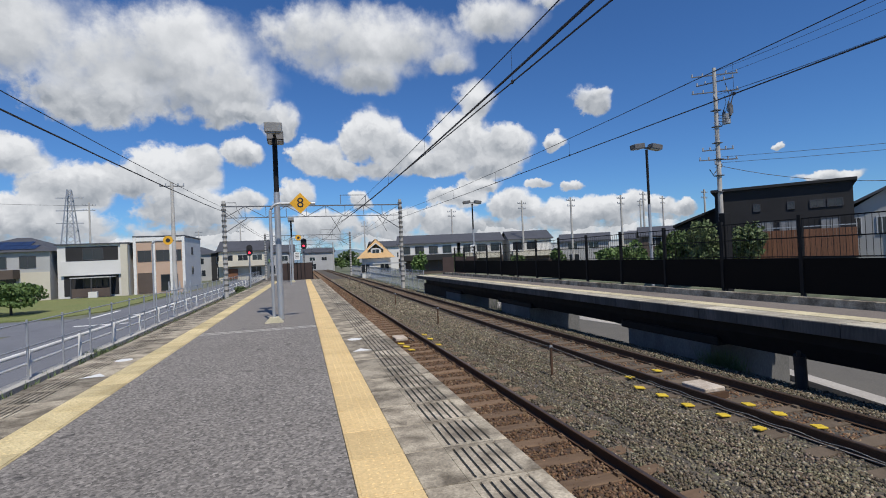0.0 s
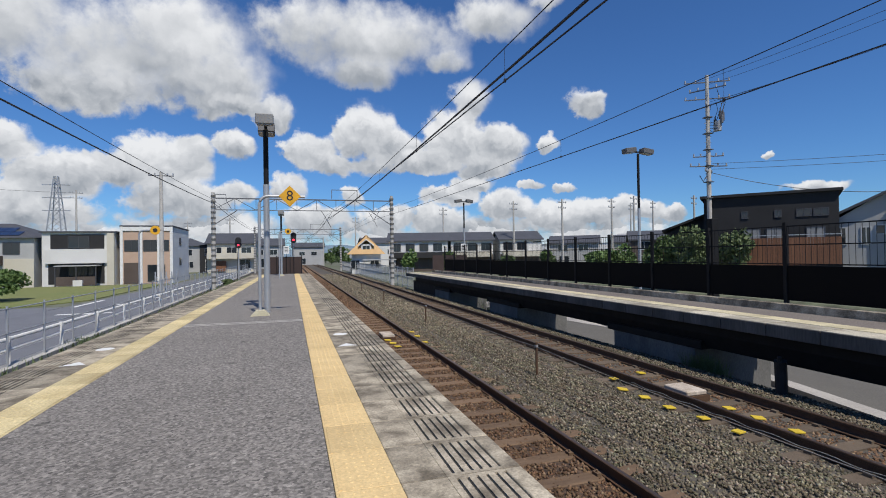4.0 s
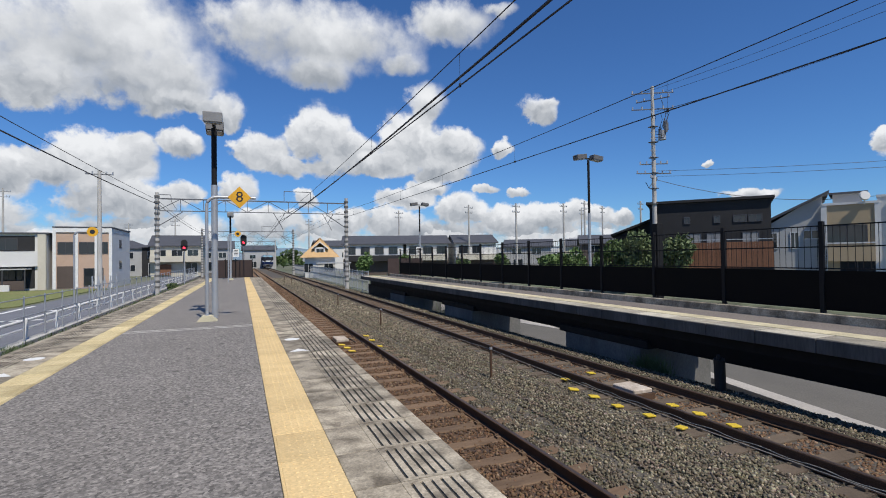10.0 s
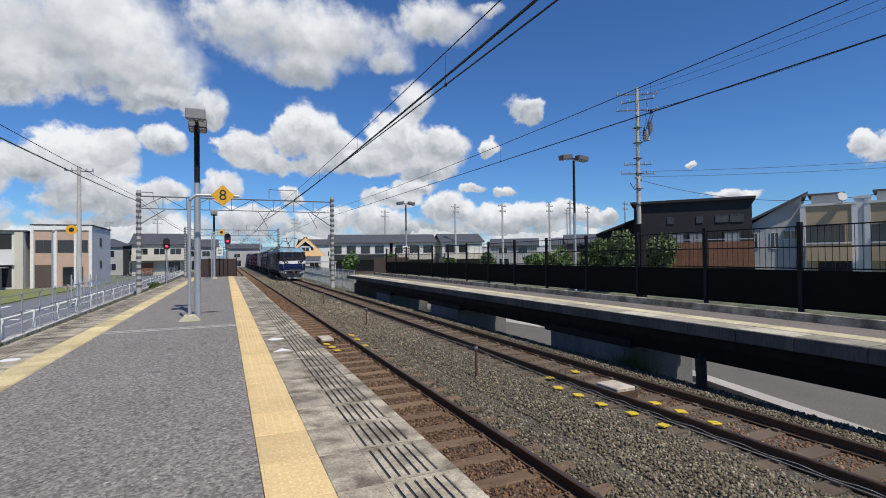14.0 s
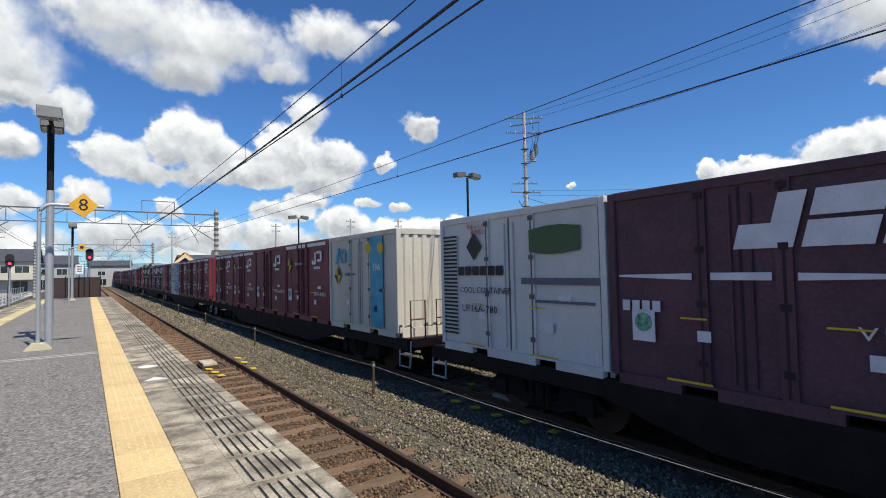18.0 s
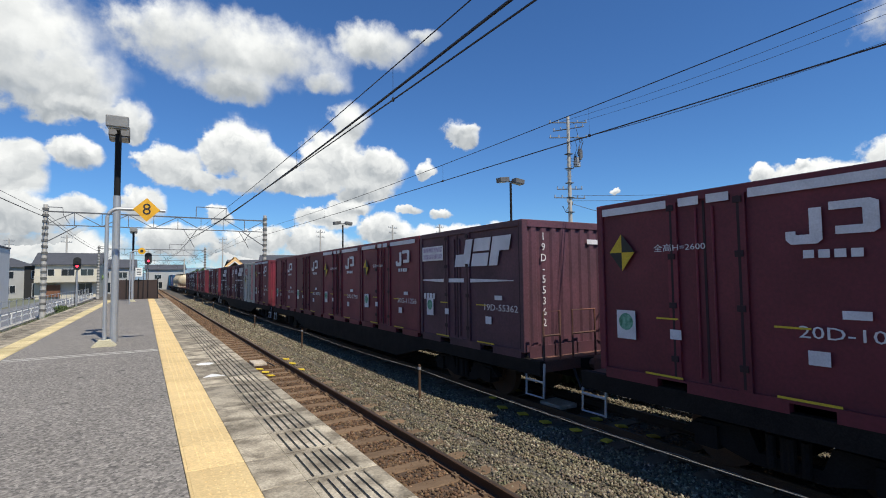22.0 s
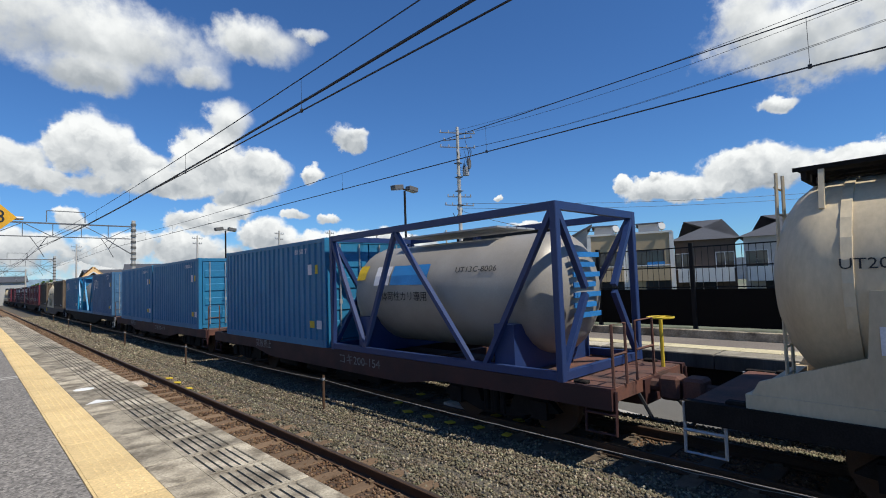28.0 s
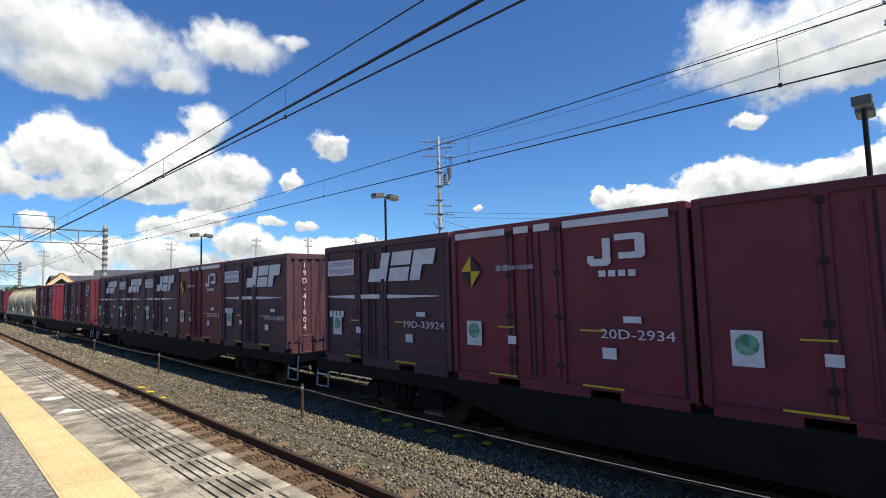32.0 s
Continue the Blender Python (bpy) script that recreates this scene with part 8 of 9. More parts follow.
def window(parent, x, z, w, h, y=0.0, frame_mat=None, pane=None, sill=True):
    """A window in the front wall (local y = 0, looking to -y): frame proud, panes recessed."""
    fm = frame_mat or M_FRAMEW
    bm = B()
    t = 0.06
    box(bm, x - w / 2 - t, x + w / 2 + t, y - 0.05, y + 0.02, z - t, z)
    box(bm, x - w / 2 - t, x + w / 2 + t, y - 0.05, y + 0.02, z + h, z + h + t)
    for s in (-1, 1):
        box(bm, x + s * (w / 2 + t / 2) - t / 2, x + s * (w / 2 + t / 2) + t / 2, y - 0.05, y + 0.02, z, z + h)
    box(bm, x - 0.025, x + 0.025, y - 0.04, y + 0.02, z, z + h)
    wob = part("window", bm, fm, parent)
    for s in (-1, 1):
        bm = B()
        box(bm, x + min(s * 0.025, s * w / 2), x + max(s * 0.025, s * w / 2), y - 0.03, y - 0.012, z, z + h)
        part("pane", bm, pane or M_GLASSD, wob)
    return wob


def house(label, x, y, rot, w, d, h, wall, roof="flat", roof_mat=None, windows=(), rise=1.5, base=LAND, eave=0.35, frame_mat=None, name="house"):
    """Front wall along local x, looking to local -y; origin at the middle of the front at the ground."""
    o = thing(name, label, "house", group="houses of the neighbourhood", at=pose(x, y, base, 0, 0, rot))
    bm = B()
    box(bm, -w / 2, w / 2, 0, d, 0, h)
    part("wall", bm, wall, o)
    rm = roof_mat or M_ROOFDARK
    bm = B()
    e = eave
    if roof == "flat":
        box(bm, -w / 2 - e * .4, w / 2 + e * .4, -e * .4, d + e * .4, h, h + 0.14)
    elif roof == "shed":
        prism(bm, [(-e, h + 0.02), (d + e, h - rise), (d + e, h - rise + 0.18), (-e, h + 0.2)], "x", -w / 2 - e, w / 2 + e)
    elif roof == "shed_side":
        prism(bm, [(-w / 2 - e, h), (w / 2 + e, h + rise), (w / 2 + e, h + rise + 0.16), (-w / 2 - e, h + 0.16)], "y", -e, d + e)
    elif roof == "gable":
        prism(bm, [(-e, h - 0.1), (d / 2, h + rise), (d + e, h - 0.1), (d + e, h + 0.08), (d / 2, h + rise + 0.2), (-e, h + 0.08)], "x", -w / 2 - e, w / 2 + e)
    elif roof == "gable_front":
        prism(bm, [(-w / 2 - e, h - 0.1), (0, h + rise), (w / 2 + e, h - 0.1), (w / 2 + e, h + 0.08), (0, h + rise + 0.2), (-w / 2 - e, h + 0.08)], "y", -e, d + e)
    elif roof == "hip":
        a = [(-w / 2 - e, -e, h), (w / 2 + e, -e, h), (w / 2 + e, d + e, h), (-w / 2 - e, d + e, h)]
        r = d / 2
        b = [(-w / 2 + r * .8, d / 2, h + rise), (w / 2 - r * .8, d / 2, h + rise)]
        vs = [bm.verts.new(p) for p in a + b]
        for f in ((0, 1, 5, 4), (1, 2, 5), (2, 3, 4, 5), (3, 0, 4), (3, 2, 1, 0)):
            bm.faces.new([vs[i] for i in f])
        bmesh.ops.recalc_face_normals(bm, faces=bm.faces)
    part("roof", bm, rm, o)
    if roof == "shed_side":
        bm = B()
        prism(bm, [(-w / 2, h - 0.05), (w / 2, h - 0.05), (w / 2, h + rise)], "y", 0.02, d - 0.02)
        part("gable_wall", bm, wall, o)
    if roof == "gable":
        bm = B()
        prism(bm, [(0.02, h - 0.1), (d / 2, h + rise), (d - 0.02, h - 0.1)], "x", -w / 2 + 0.02, w / 2 - 0.02)
        part("gable_wall", bm, wall, o)
    if roof == "gable_front":
        bm = B()
        prism(bm, [(-w / 2 + .02, h - 0.1), (0, h + rise), (w / 2 - .02, h - 0.1)], "y", 0.02, d - 0.02)
        part("gable_wall", bm, wall, o)
    for wx, wz, ww, wh in windows:
        window(o, wx, wz, ww, wh, frame_mat=frame_mat)
    return o


def slab(o, name, x0, x1, y0, y1, z0, z1, material, label="", bevel=0.0):
    bm = B()
    box(bm, x0, x1, y0, y1, z0, z1, bevel=bevel)
    return part(name, bm, material, o, label)


# dark house with solar roof
h1 = house("two-storey house with dark hipped solar roof and brown balcony", -28.9, 60.0, 0, 8.4, 9.0, 5.0, M_WALLGREY, "hip", M_ROOFDARK, ((-2.8, 3.4, 1.3, 1.1), (-0.2, 3.4, 1.3, 1.1), (2.3, 3.4, 1.3, 1.1), (-2.2, 0.3, 1.6, 2.0), (0.4, 0.3, 1.6, 2.0), (3.4, 1.0, 0.6, 1.0)), rise=1.7, frame_mat=M_FRAMED)
slab(h1, "balcony", -4.2, 1.6, -1.3, 0.0, 2.3, 3.2, M_WALLBROWN, "dark brown balcony parapet")
slab(h1, "lower_cladding", 1.7, 4.2, -0.06, 0.0, 0, 2.9, M_WALLCREAM, "cream ground-floor cladding")
for row, count in ((0, 6), (1, 4)):
    for k in range(count):
        y = 0.25 + row * 1.32
        bm = B()
        box(bm, -0.45, 0.45, -0.02, 0.02, 0, 1.32, m=pose((k - (count - 1) / 2) * 0.95, y, 5.06 + (y + 0.35) * 0.3505, -70.7, 0, 0))
        part("solar_panel", bm, M_SOLAR, h1)
# white house with loggia
h2 = house("white two-storey house with dark loggia and glazed terrace roof", -21.0, 60.5, 0, 6.5, 9.0, 5.55, M_WALLWHITE, "flat", M_ROOFDARK, ((2.5, 2.9, 0.5, 0.4),), eave=0.5)
# no hollow behind the parapet: a flat dark panel carries the loggia's shade
slab(h2, "loggia", -2.5, 2.3, -0.02, 0.0, 3.85, 5.35, M_WALLDARK, "dark recessed loggia")
window(h2, 0.0, 4.0, 1.8, 1.1, y=-0.03, frame_mat=M_FRAMED)
slab(h2, "parapet", -2.9, 2.6, -0.25, -0.02, 2.35, 3.8, M_WALLWHITE, "white balcony parapet")
slab(h2, "pillar", 2.6, 3.25, -0.3, 0.0, 0, 5.5, M_WALLCREAM, "cream corner pillar")
# the ground-floor recess too is only its shade, as a dark sheet
slab(h2, "porch_recess", -2.7, 2.3, -0.03, 0.0, 0.2, 2.3, M_WALLDARK, "dark ground-floor recess")
window(h2, 0.2, 0.9, 2.2, 1.2, y=-0.04, frame_mat=M_FRAMED)
slab(h2, "terrace_roof", -1.6, 2.1, -1.7, -0.1, 2.05, 2.15, M_WALLGREY, "ribbed terrace roof")
for x in (-1.5, 0.3, 2.0):
    slab(h2, "terrace_post", x - 0.05, x + 0.05, -1.65, -1.55, 0, 2.05, M_FRAMED)
slab(h2, "terrace_screen", -1.5, 2.0, -1.6, -1.56, 0.1, 1.0, M_WALLBROWN)
ac = slab(h2, "air_conditioner", 0.2, 1.0, -2.2, -1.9, 0.05, 0.65, M_WALLWHITE, "white outdoor air-conditioning unit")
# peach house with white pilasters
h3 = house("peach two-storey house with white pilasters and flat roof", -14.85, 61.0, 0, 4.9, 9.0, 6.2, M_WALLPEACH, "flat", M_ROOFDARK, ((-1.5, 3.6, 1.2, 1.1), (0.35, 3.6, 1.3, 1.1), (1.75, 3.6, 0.7, 1.1), (0.9, 0.3, 1.6, 1.7)), eave=0.3, frame_mat=M_FRAMED)
for x in (-2.4, -0.55, 1.15, 2.4):
    slab(h3, "pilaster", x - 0.14, x + 0.14, -0.16, 0.0, 0, 6.2, M_WHITE, "white pilaster")
slab(h3, "cornice", -2.45, 2.45, -0.1, 0.0, 5.75, 6.18, M_WHITE, "white cornice band")
# the side towards the sun is coloured white for the light on it
slab(h3, "side_wall", 2.45, 2.5, 0.0, 9.0, 0, 6.15, M_WALLWHITE, "white side wall")
slab(h3, "porch", -2.2, -0.7, -0.05, 0.0, 0.1, 2.3, M_WALLBROWN, "brown entrance recess")
for k, z in enumerate((1.9, 4.2)):
    slab(h3, "side_window", 2.5, 2.53, 3.4, 4.4, z, z + 0.9, M_GLASSD)
# houses behind
for x, y, w, h, wl, rf in ((-12.0, 96.0, 6.5, 5.0, M_WALLDARK, "hip"), (-20.0, 104.0, 9.0, 5.0, M_WALLGREY, "hip"), (-5.0, 118.0, 7.0, 5.2, M_WALLGREY, "gable"), (-45.0, 70.0, 9.0, 5.2, M_WALLCREAM, "hip"), (-36.0, 100.0, 9.0, 5.6, M_WALLWHITE, "gable")):
    house("plain two-storey suburban house with dark roof", x, y, 0, w, 8.0, h, wl, rf, None, ((-1.6, 3.2, 1.5, 1.1), (1.4, 3.2, 1.5, 1.1), (-1.4, 0.4, 1.7, 1.9), (1.7, 0.9, 1.4, 1.1)), rise=1.6)
hb = house("cream two-storey house with dark roof and long balcony", -9.9, 95.0, 0, 8.0, 9.0, 5.2, M_WALLCREAM, "gable", None, ((-2.5, 3.3, 1.6, 1.2), (0, 3.3, 1.6, 1.2), (2.4, 3.3, 1.6, 1.2), (2.2, 0.4, 1.7, 1.9)), rise=1.8)
slab(hb, "balcony", -3.9, 3.9, -1.2, 0.0, 2.5, 3.5, M_WALLCREAM)
slab(hb, "wooden_porch", -2.6, -0.9, -0.4, 0.0, 0.3, 2.1, M_WOOD)

# across the tracks, far: tan-roofed house, terrace rows, warehouse
ht = house("white cottage with steep tan shingle roof and dormer", 10.7, 73.0, -8, 4.2, 5.6, 2.9, M_WALLWHITE, "hip", M_ROOFTAN, ((-1.6, 0.8, 1.2, 1.2), (1.2, 0.8, 1.2, 1.2)), rise=2.9, eave=0.7)
dorm = slab(ht, "dormer", -0.75, 0.75, 0.2, 2.2, 3.2, 4.35, M_WALLWHITE, "small white dormer")
bm = B()
prism(bm, [(-1.15, 4.05), (0, 5.0), (1.15, 4.05), (1.15, 4.2), (0, 5.15), (-1.15, 4.2)], "y", 0.0, 2.4)
part("dormer_roof", bm, M_WALLWHITE, ht)
window(ht, 0.0, 3.4, 1.0, 0.75, y=0.18)
slab(ht, "carport", -0.5, 4.2, -3.2, -0.4, 2.0, 2.15, M_WALLGREY, "pale carport roof")
for x in (-0.3, 4.0):
    slab(ht, "carport_post", x - 0.05, x + 0.05, -3.0, -2.9, 0, 2.0, M_WALLWHITE)
for i, (x, y, w) in enumerate(((19.6, 77.0, 9.4), (28.0, 75.0, 6.8), (35.2, 72.0, 6.6))):
    r = house("row house with dark ribbed roof and white upper floor", x, y, -14, w, 8.0, 4.9, M_WALLWHITE, "gable", M_ROOFDARK, [(-w / 2 + 1.2 + k * 2.2, 3.3, 1.3, 1.1) for k in range(int(w / 2.2))] + [(-w / 2 + 1.2 + k * 2.2, 0.7, 1.4, 1.4) for k in range(int(w / 2.2))], rise=1.3, frame_mat=M_FRAMED)
    slab(r, "balcony", -w / 2 + 0.3, w / 2 - 0.3, -1.1, 0.0, 2.2, 3.1, M_WALLDARK if i == 0 else M_WALLCREAM, "balcony parapet")
    slab(r, "ground_floor_cladding", -w / 2 - 0.01, w / 2 + 0.01, -0.04, -0.0, 0, 2.6, M_WALLBROWN)
wh = house("long white warehouse with shallow roof", 72.0, 118.0, -40, 42.0, 20.0, 5.0, M_WALLWHITE, "flat", M_WALLGREY, (), name="warehouse")
wh2 = house("pale grey factory hall", 112.0, 120.0, -45, 40.0, 20.0, 6.5, M_WALLGREY, "gable", M_WALLGREY, (), rise=2.0, name="factory_hall")
for i, (x, y, w, wl) in enumerate(((46.0, 74.0, 8.0, M_WALLGREY), (56.0, 70.0, 8.0, M_WALLCREAM), (48.0, 56.0, 7.0, M_WALLBROWN), (64.0, 62.0, 8.0, M_WALLGREY), (5.0, 150.0, 9.0, M_WALLGREY), (20.0, 110.0, 9.0, M_WALLWHITE), (32.0, 104.0, 9.0, M_WALLGREY))):
    house("plain two-storey suburban house with dark roof", x, y, -35 if x > 40 else 0, w, 8.0, 4.3 if x > 40 else 5.4, wl, "gable", None, ((-1.8, 3.0, 1.5, 1.0), (1.6, 3.0, 1.5, 1.0), (-1.6, 0.5, 1.6, 1.6)), rise=1.2)


def facing(ax, ay, bx, by):
    """Middle, turn and width of a front that runs from a to b, seen from the tracks."""
    return (ax + bx) / 2, (ay + by) / 2, math.degrees(math.atan2(by - ay, bx - ax)), math.hypot(bx - ax, by - ay)


# black house with timber balcony
x, y, r, w = facing(28.47, 28.47, 33.27, 22.57)
hk = house("black two-storey house with flat overhanging roof and timber balcony", x, y, r, w, 8.0, 6.38, M_WALLDARK, "shed", M_WALLDARK, ((-1.3, 4.9, 0.3, 0.4), (0.6, 4.9, 0.3, 0.4), (2.9, 4.9, 0.7, 0.4), (2.0, 4.9, 0.7, 0.4)), rise=0.5, eave=0.22, frame_mat=M_FRAMED)
for wx in (-0.9, 0.4, 2.6):
    window(hk, wx, 2.9, 0.9, 1.2, frame_mat=M_FRAMED, pane=M_CURTAIN)
bl = slab(hk, "balcony_floor", -w / 2 + 2.0, w / 2, -1.5, 0.0, 1.6, 1.75, M_WALLDARK)
bm = B()
box(bm, -0.065, 0.065, -0.02, 0.02, 0, 1.75)
BOARD = mesh_of("board", bm, M_WOOD)
nb = int((w - 2.0) / 0.14)
for k in range(nb):
    piece("board", BOARD, bl, pose(-w / 2 + 2.05 + k * 0.14, -1.52, 1.7))
bm = B()
beam(bm, (-w / 2 + 2.0, -1.5, 3.62), (w / 2, -1.5, 3.62), 0.06)
part("hand_rail", bm, M_STEEL, bl)
slab(hk, "timber_base", -w / 2 + 2.2, w / 2 - 1.6, -1.2, -1.15, 0.2, 1.5, M_WOOD, "low timber screen")
x, y, r, w = facing(26.94, 29.93, 28.37, 28.57)
house("low dark wing with sloping roof", x + 2.0, y + 2.0, r, w + 1.0, 6.0, 4.2, M_WALLDARK, "shed_side", M_WALLDARK, (), rise=1.4)
# pale gabled house and its beige neighbours
x, y, r, w = facing(33.57, 23.03, 35.16, 20.49)
hg = house("pale grey house with a steep one-sided roof", x, y, r, w, 7.5, 4.6, M_WALLGREY, "shed_side", M_ROOFDARK, ((-1.2, 3.0, 0.4, 1.0), (0.0, 3.0, 0.4, 1.0), (0.9, 3.6, 0.8, 0.5)), rise=1.9)
for (ax, ay, bx, by), extra in (((34.76, 20.18, 35.98, 17.87), 0), ((36.24, 17.33, 37.30, 14.87), 1)):
    x, y, r, w = facing(ax, ay, bx, by)
    o = house("beige two-storey house with white pilasters and balcony band", x, y, r, w, 8.0, 5.65, M_WALLBEIGE, "flat", M_WALLWHITE, ((-0.2, 3.3, 1.9, 1.0), (0.3, 0.5, 1.6, 1.7)), eave=0.2, frame_mat=M_FRAMED)
    for px in (-w / 2, w / 2):
        slab(o, "pilaster", px - 0.15, px + 0.15, -0.06, 0.0, 0, 5.7, M_WALLWHITE, "white pilaster")
    slab(o, "balcony", -w / 2 + 0.16, w / 2 - 0.16, -0.3, 0.0, 2.1, 3.15, M_WALLBEIGE)
    slab(o, "balcony_rail", -w / 2 + 0.15, w / 2 - 0.15, -0.32, -0.26, 3.2, 3.28, M_WALLWHITE)
    slab(o, "roof_tower", -w / 2 + 0.4, 0.6, 2.0, 5.0, 5.7, 6.5, M_WALLGREY, "small roof tower")
    slab(o, "tower_roof", -w / 2 + 0.2, 0.9, 1.8, 5.2, 6.5, 6.62, M_ROOFDARK)
    bm = B()
    tube(bm, (0.7, -0.3, 6.1), (0.75, -0.4, 6.12), 0.3, 16, 0.26)
    tube(bm, (0.7, 0.0, 5.6), (0.7, -0.25, 6.1), 0.03, 6)
    part("satellite_dish", bm, M_WALLWHITE, o)
    if extra:
        slab(o, "laundry", -0.4, 0.8, -0.25, -0.2, 3.0, 3.5, M_SKYBLUE, "blue laundry on the balcony")
x, y, r, w = facing(36.05, 17.87, 36.36, 17.22)
house("pale pillar wall between two beige houses", x, y, r, w + 0.1, 6.0, 6.0, M_WALLWHITE, "flat", M_WALLWHITE, (), eave=0.1)
for (ax, ay, bx, by), wl, rf in (((38.39, 15.11, 39.65, 11.33), M_WALLBROWN, "hip"), ((39.50, 10.76, 40.42, 6.40), M_WALLGREY, "hip"), ((41.0, 4.6, 41.6, -0.6), M_WALLBROWN, "gable"), ((42.0, -2.0, 42.4, -8.0), M_WALLCREAM, "hip"), ((42.5, -10.0, 42.0, -16.0), M_WALLGREY, "gable")):
    x, y, r, w = facing(ax, ay, bx, by)
    o = house("brown-grey two-storey house with slate roof", x, y, r, w, 8.5, 5.0, wl, rf, None, ((-1.5, 2.9, 1.3, 1.1), (1.3, 2.9, 1.1, 1.1), (-0.2, 0.4, 1.7, 1.8)), rise=1.8)
    slab(o, "balcony", -w / 2 + 0.2, -w / 2 + 2.2, -1.0, 0.0, 1.9, 2.9, M_WALLWHITE, "white balcony")
    slab(o, "balcony", w / 2 - 1.8, w / 2 - 0.2, -1.0, 0.0, 1.9, 2.9, M_WALLWHITE, "white balcony")
    slab(o, "garden_wall", -w / 2, w / 2, -2.6, -2.5, 0, 1.4, M_WALLGREY)
# grey lattice fence along the land beyond the far track
lf = thing("lattice_fence", "grey steel mesh fence along the service road beyond the tracks", "fence", kind="structure")
bm = B()
beam(bm, (0, 0, 0), (0, 0, 1.72), 0.06)
LFP = mesh_of("post", bm, M_STEEL)
bm = B()
for z in (0.15, 0.9, 1.65):
    beam(bm, (0, 0.03, z), (0, 1.97, z), 0.04)
for k in range(1, 12):
    beam(bm, (0, 0.03 + k * 0.162, 0.15), (0, 0.03 + k * 0.162, 1.65), 0.014)
LFM = mesh_of("mesh_panel", bm, M_STEEL)
for k in range(30):
    piece("post", LFP, lf, pose(9.3, 38.0 + 2.0 * k, LAND))
    piece("mesh_panel", LFM, lf, pose(9.3, 38.0 + 2.0 * k, LAND))
# low hills along the horizon, distance haze mixed into their bluish colour
rng = np.random.default_rng(5)
hv, hf = [], []
N_H = 160
for k in range(N_H + 1):
    a = radians(-75 + 190 * k / N_H)
    hgt = 22 + 13 * math.sin(k * 0.21) + 8 * math.sin(k * 0.57 + 1) + rng.uniform(-2, 2)
    hv += [(1900 * math.sin(a), 1900 * math.cos(a), LAND - 2), (1930 * math.sin(a), 1930 * math.cos(a), max(6.0, hgt))]
for k in range(N_H):
    hf.append((2 * k, 2 * k + 2, 2 * k + 3, 2 * k + 1))
tagged(new("far_hills", numpy_mesh("far_hills", hv, hf, mat("hazy_hills", (0.16, 0.22, 0.28), (0.13, 0.19, 0.24), rough=1.0, scale=0.01, fine=0.1, bump=0))), "low hazy blue-green hills on the horizon", "hills", kind="structure")
bm = B()
rr = random.Random(8)
for k in range(420):
    a = radians(rr.uniform(-70, 110))
    dd = rr.uniform(150, 620)
    x, y = dd * math.sin(a), dd * math.cos(a)
    if -18 < x < 26:
        continue
    w, h = rr.uniform(4, 9), rr.uniform(3.5, 7.5)
    box(bm, x - w, x + w, y - 5, y + 5, LAND, LAND + h)
tagged(part("far_town", bm, mat("distant_blocks", (0.40, 0.40, 0.40), (0.20, 0.22, 0.22), rough=0.9, scale=0.03, amount=1.0, fine=0.6)), "blocks of distant houses along the horizon", "town", kind="stuff")

# ---- sleepers and ballast stones, the pieces last ----
bm = B()
box(bm, -1.05, 1.05, -0.11, 0.11, -0.14, 0.0, bevel=0.012)
for x in (-0.5335, 0.5335):
    for s in (-1, 1):
        box(bm, x + s * 0.10 - 0.03, x + s * 0.10 + 0.03, -0.05, 0.05, 0.0, 0.035)
        tube(bm, (x + s * 0.10, 0, 0.03), (x + s * 0.10, 0, 0.06), 0.014, 6)
SLEEP1 = mesh_of("sleeper", bm, M_SLEEPER1)
bm = B()
prism(bm, [(-1.05, -0.14), (1.05, -0.14), (1.02, 0.0), (-1.02, 0.0)], "y", -0.12, 0.12)
for x in (-0.5335, 0.5335):
    for s in (-1, 1):
        box(bm, x + s * 0.10 - 0.03, x + s * 0.10 + 0.03, -0.05, 0.05, 0.0, 0.035)
SLEEP2 = mesh_of("sleeper", bm, M_SLEEPER2)
tracks = [o for o in scene.objects if o.name.split(".")[0] == "railway_track"]
tracks.sort(key=lambda o: o.name)
rr = random.Random(2)
for centre, me, pitch, tr in ((TRACK_1, SLEEP1, 0.64, tracks[0]), (TRACK_2, SLEEP2, 0.66, tracks[1])):
    for k in range(180):
        y = -6.0 + k * pitch + rr.uniform(-0.02, 0.02)
        piece("sleeper", me, tr, pose(centre + rr.uniform(-0.02, 0.02), y, RAIL - 0.147, 0, 0, rr.uniform(-0.8, 0.8)))
# far sleepers, too small to tell apart
for centre, m_, tr in ((TRACK_1, M_SLEEPER1, tracks[0]), (TRACK_2, M_SLEEPER2, tracks[1])):
    bm = B()
    for k in range(320):
        y = 110 + k * 0.66
        box(bm, centre - 1.05, centre + 1.05, y - 0.11, y + 0.11, BED - 0.02, RAIL - 0.15)
    tagged(part("far_sleepers", bm, m_, tr), kind="stuff")


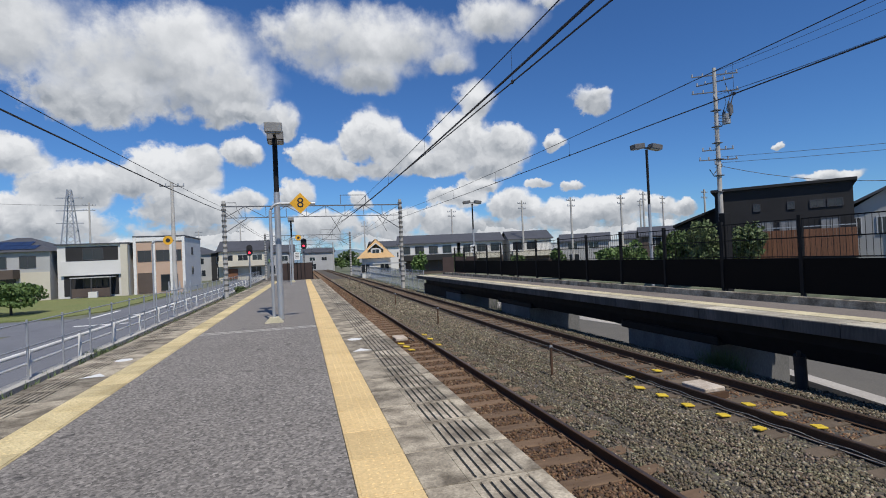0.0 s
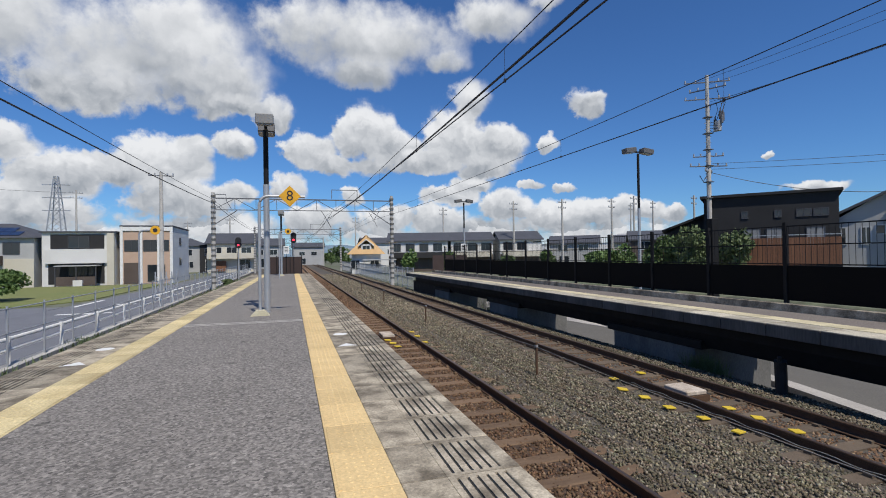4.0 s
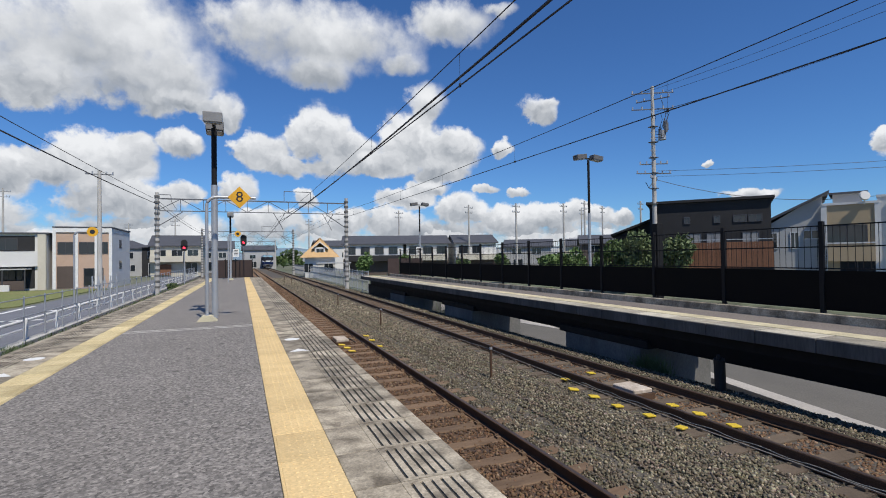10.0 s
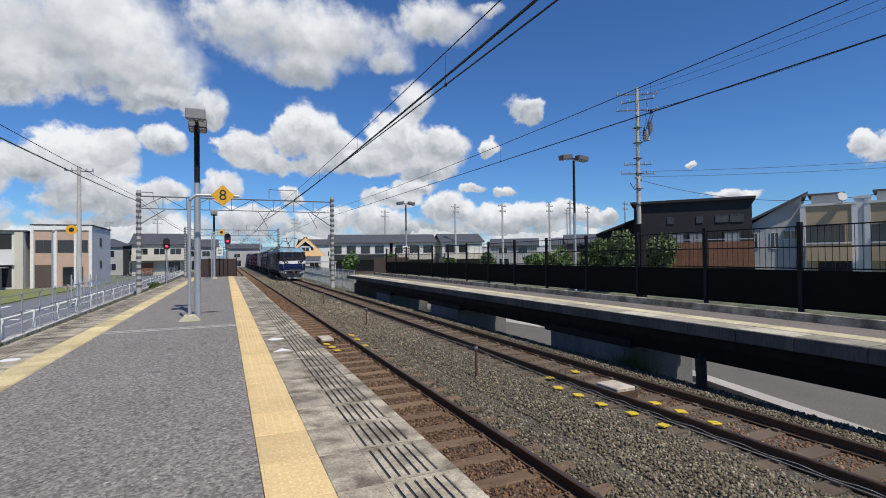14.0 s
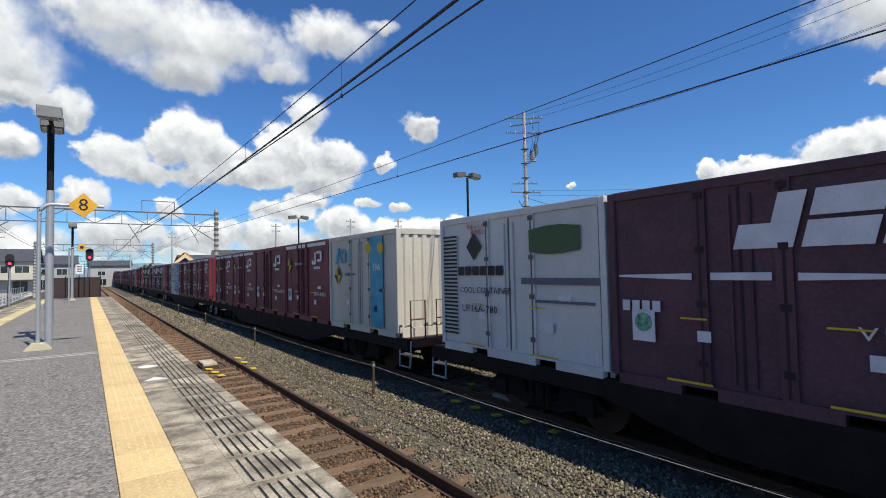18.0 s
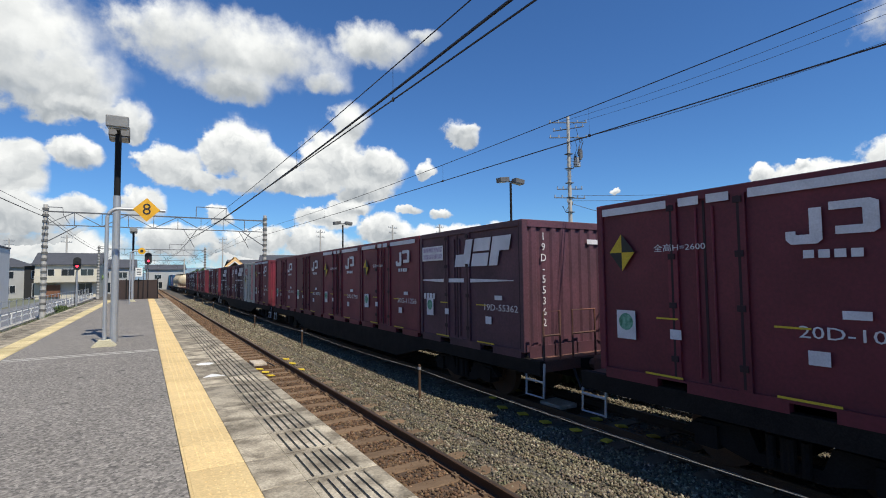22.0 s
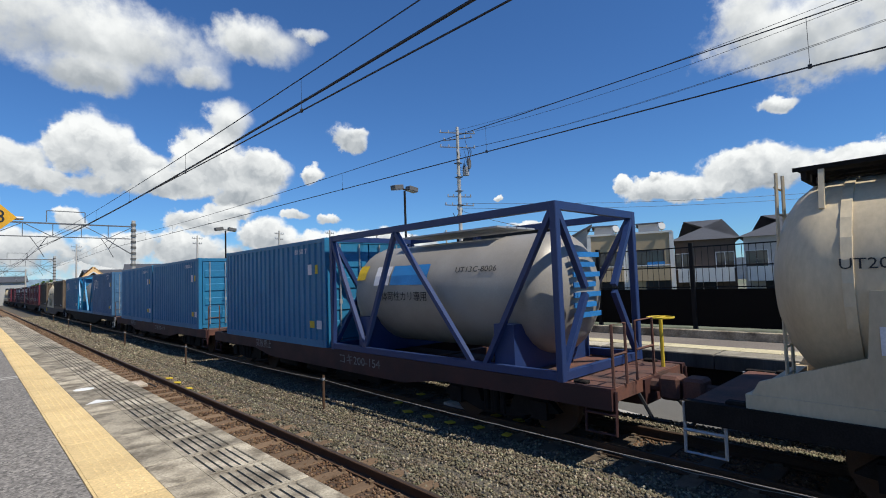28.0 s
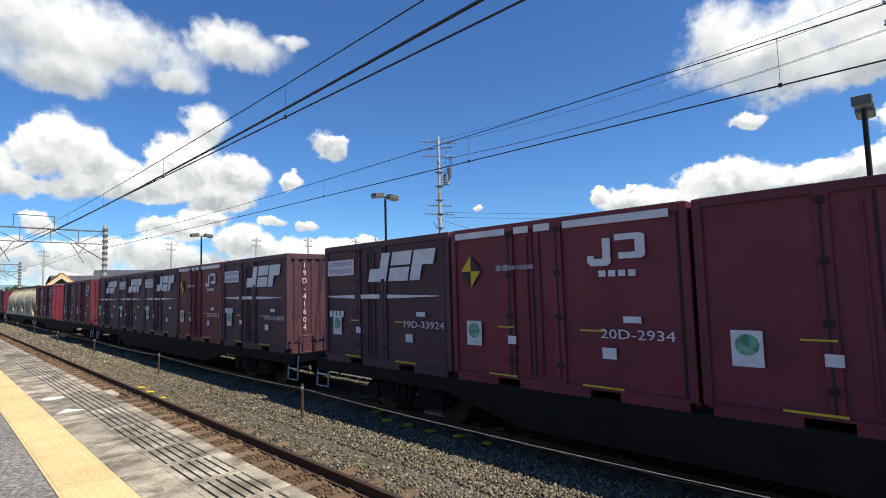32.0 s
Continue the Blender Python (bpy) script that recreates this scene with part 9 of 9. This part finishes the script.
def stones(name, label, n, xs, ys, density, size, material, seed, z=lambda x: BED + 0.0, keep=lambda x, y: True):
    rng = np.random.default_rng(seed)
    u = rng.random(n)
    y = ys[0] + (ys[1] - ys[0]) * u ** density
    x = rng.uniform(xs[0], xs[1], n)
    ok = np.array([keep(a, b) for a, b in zip(x, y)])
    x, y = x[ok], y[ok]
    n = len(x)
    base = np.array([(1, 0, 0), (-1, 0, 0), (0, 1, 0), (0, -1, 0), (0, 0, 1), (0, 0, -1)], float)
    tri = np.array([(0, 2, 4), (2, 1, 4), (1, 3, 4), (3, 0, 4), (2, 0, 5), (1, 2, 5), (3, 1, 5), (0, 3, 5)])
    s = size * rng.uniform(0.55, 1.3, (n, 1, 1)) * rng.uniform(0.7, 1.3, (n, 1, 3))
    v = base[None] * s + rng.normal(scale=0.22, size=(n, 6, 3)) * size
    a = rng.uniform(0, math.tau, n)
    c, sn = np.cos(a)[:, None], np.sin(a)[:, None]
    v = np.stack([v[..., 0] * c - v[..., 1] * sn, v[..., 0] * sn + v[..., 1] * c, v[..., 2]], -1)
    tilt = rng.uniform(-0.9, 0.9, n)
    c, sn = np.cos(tilt)[:, None], np.sin(tilt)[:, None]
    v = np.stack([v[..., 0], v[..., 1] * c - v[..., 2] * sn, v[..., 1] * sn + v[..., 2] * c], -1)
    zz = np.array([z(a_) for a_ in x]) + rng.uniform(-0.012, 0.022, n)
    v += np.stack([x, y, zz], -1)[:, None, :]
    f = (tri[None] + (np.arange(n) * 6)[:, None, None]).reshape(-1, 3)
    me = bpy.data.meshes.new(name)
    me.vertices.add(n * 6)
    me.vertices.foreach_set("co", v.reshape(-1))
    me.loops.add(len(f) * 3)
    me.loops.foreach_set("vertex_index", f.reshape(-1).astype(np.int32))
    me.polygons.add(len(f))
    me.polygons.foreach_set("loop_start", np.arange(0, len(f) * 3, 3, dtype=np.int32))
    me.update(calc_edges=True)
    me.validate()
    me.materials.append(material)
    return tagged(new(name, me), label, "gravel", kind="stuff")


def stone_mat(name, cols):
    """Crushed stone, each stone its own tone."""
    m = bpy.data.materials.new(name)
    m.use_nodes = True
    n, l = m.node_tree.nodes, m.node_tree.links
    b = n["Principled BSDF"]
    b.inputs["Roughness"].default_value = 0.9
    g = n.new("ShaderNodeNewGeometry")
    ramp = n.new("ShaderNodeValToRGB")
    ramp.color_ramp.elements[0].color, ramp.color_ramp.elements[1].color = (*cols[0], 1), (*cols[-1], 1)
    for i, c in enumerate(cols[1:-1]):
        ramp.color_ramp.elements.new((i + 1) / (len(cols) - 1)).color = (*c, 1)
    l.new(g.outputs["Random Per Island"], ramp.inputs[0])
    t = n.new("ShaderNodeTexNoise")
    t.inputs["Scale"].default_value = 45
    mx = n.new("ShaderNodeMix")
    mx.data_type, mx.blend_type = "RGBA", "MULTIPLY"
    mx.inputs[0].default_value = 0.6
    l.new(ramp.outputs[0], mx.inputs[6])
    l.new(t.outputs["Color"], mx.inputs[7])
    wide = n.new("ShaderNodeTexNoise")
    wide.inputs["Scale"].default_value = 0.9
    sc = n.new("ShaderNodeVectorMath")
    sc.operation = "SCALE"
    mr = n.new("ShaderNodeMapRange")
    mr.inputs[1].default_value, mr.inputs[2].default_value, mr.inputs[3].default_value, mr.inputs[4].default_value = 0.3, 0.7, 1.1, 2.2
    l.new(wide.outputs[0], mr.inputs[0])
    l.new(mx.outputs[2], sc.inputs[0])
    l.new(mr.outputs[0], sc.inputs[3])
    l.new(sc.outputs[0], b.inputs["Base Color"])
    return m


M_STONE = stone_mat("grey_stones", ((0.033, 0.027, 0.017), (0.097, 0.081, 0.053), (0.162, 0.138, 0.094), (0.062, 0.046, 0.027), (0.30, 0.26, 0.185)))
M_STONE1 = stone_mat("rusty_stones", ((0.046, 0.024, 0.012), (0.118, 0.063, 0.031), (0.170, 0.099, 0.053), (0.078, 0.043, 0.022), (0.25, 0.165, 0.10)))


def bump_z(x):
    return BED + (0.03 if 4.5 < x < 5.5 else -0.025 if 5.95 < x < 7.75 else 0.0) - (0.12 * (x - 8.0) if x > 8.0 else 0.0) + 0.008


def on_sleeper(x, y):
    """Within a sleeper's top, with a ragged edge."""
    for c, pitch, half in ((TRACK_1, 0.64, 0.98), (TRACK_2, 0.66, 0.95)):
        if abs(x - c) < half + 0.06 * math.sin(x * 31 + y * 17):
            k = (y + 6.0) % pitch
            return min(k, pitch - k) < 0.115
    return False


def clear_of_rails(x, y):
    return all(abs(x - c - s * 0.5335) > 0.07 for c in (TRACK_1, TRACK_2) for s in (-1, 1))


SPILL = random.Random(77)


def off_rails(x, y):
    """Between the sleepers, with some stones lying on them."""
    return (not on_sleeper(x, y) or SPILL.random() < 0.16) and clear_of_rails(x, y)


def outside_far_track(x, y):
    return not 6.38 < x < 7.38 and off_rails(x, y)


stones("ballast_stones", "loose grey crushed ballast stones", 125000, (3.62, 8.85), (0.8, 26.0), 1.75, 0.022, M_STONE, 1, bump_z, outside_far_track)
stones("ballast_stones_far", "loose grey crushed ballast stones farther along the line", 26000, (3.62, 8.75), (22.0, 70.0), 1.3, 0.05, M_STONE, 2, bump_z, outside_far_track)
stones("rusty_ballast_stones", "rust-brown ballast stones between the sleepers", 34000, (1.75, 3.48), (0.8, 26.0), 1.6, 0.024, M_STONE1, 3, lambda x: BED - 0.002, off_rails)
stones("rusty_ballast_stones_far", "rust-brown ballast stones farther along the line", 9000, (1.75, 3.48), (24.0, 70.0), 1.2, 0.05, M_STONE1, 4, lambda x: BED + 0.012, off_rails)
stones("far_track_stones", "brown ballast stones between the rails of the far track", 26000, (6.38, 7.38), (0.8, 60.0), 1.9, 0.026, M_STONE1, 6, bump_z, off_rails)
stones("trackside_gravel", "grey gravel on the strip beside the platform", 7000, (-6.3, -3.6), (2.0, 45.0), 1.2, 0.05, M_STONE, 5, lambda x: LAND + 0.02)


def motions():
    for ob, back, up in MOVERS:
        walk(ob, [(t, pose(TRACK_2, y + back, RAIL + up)) for t, y in RUN])


motions()
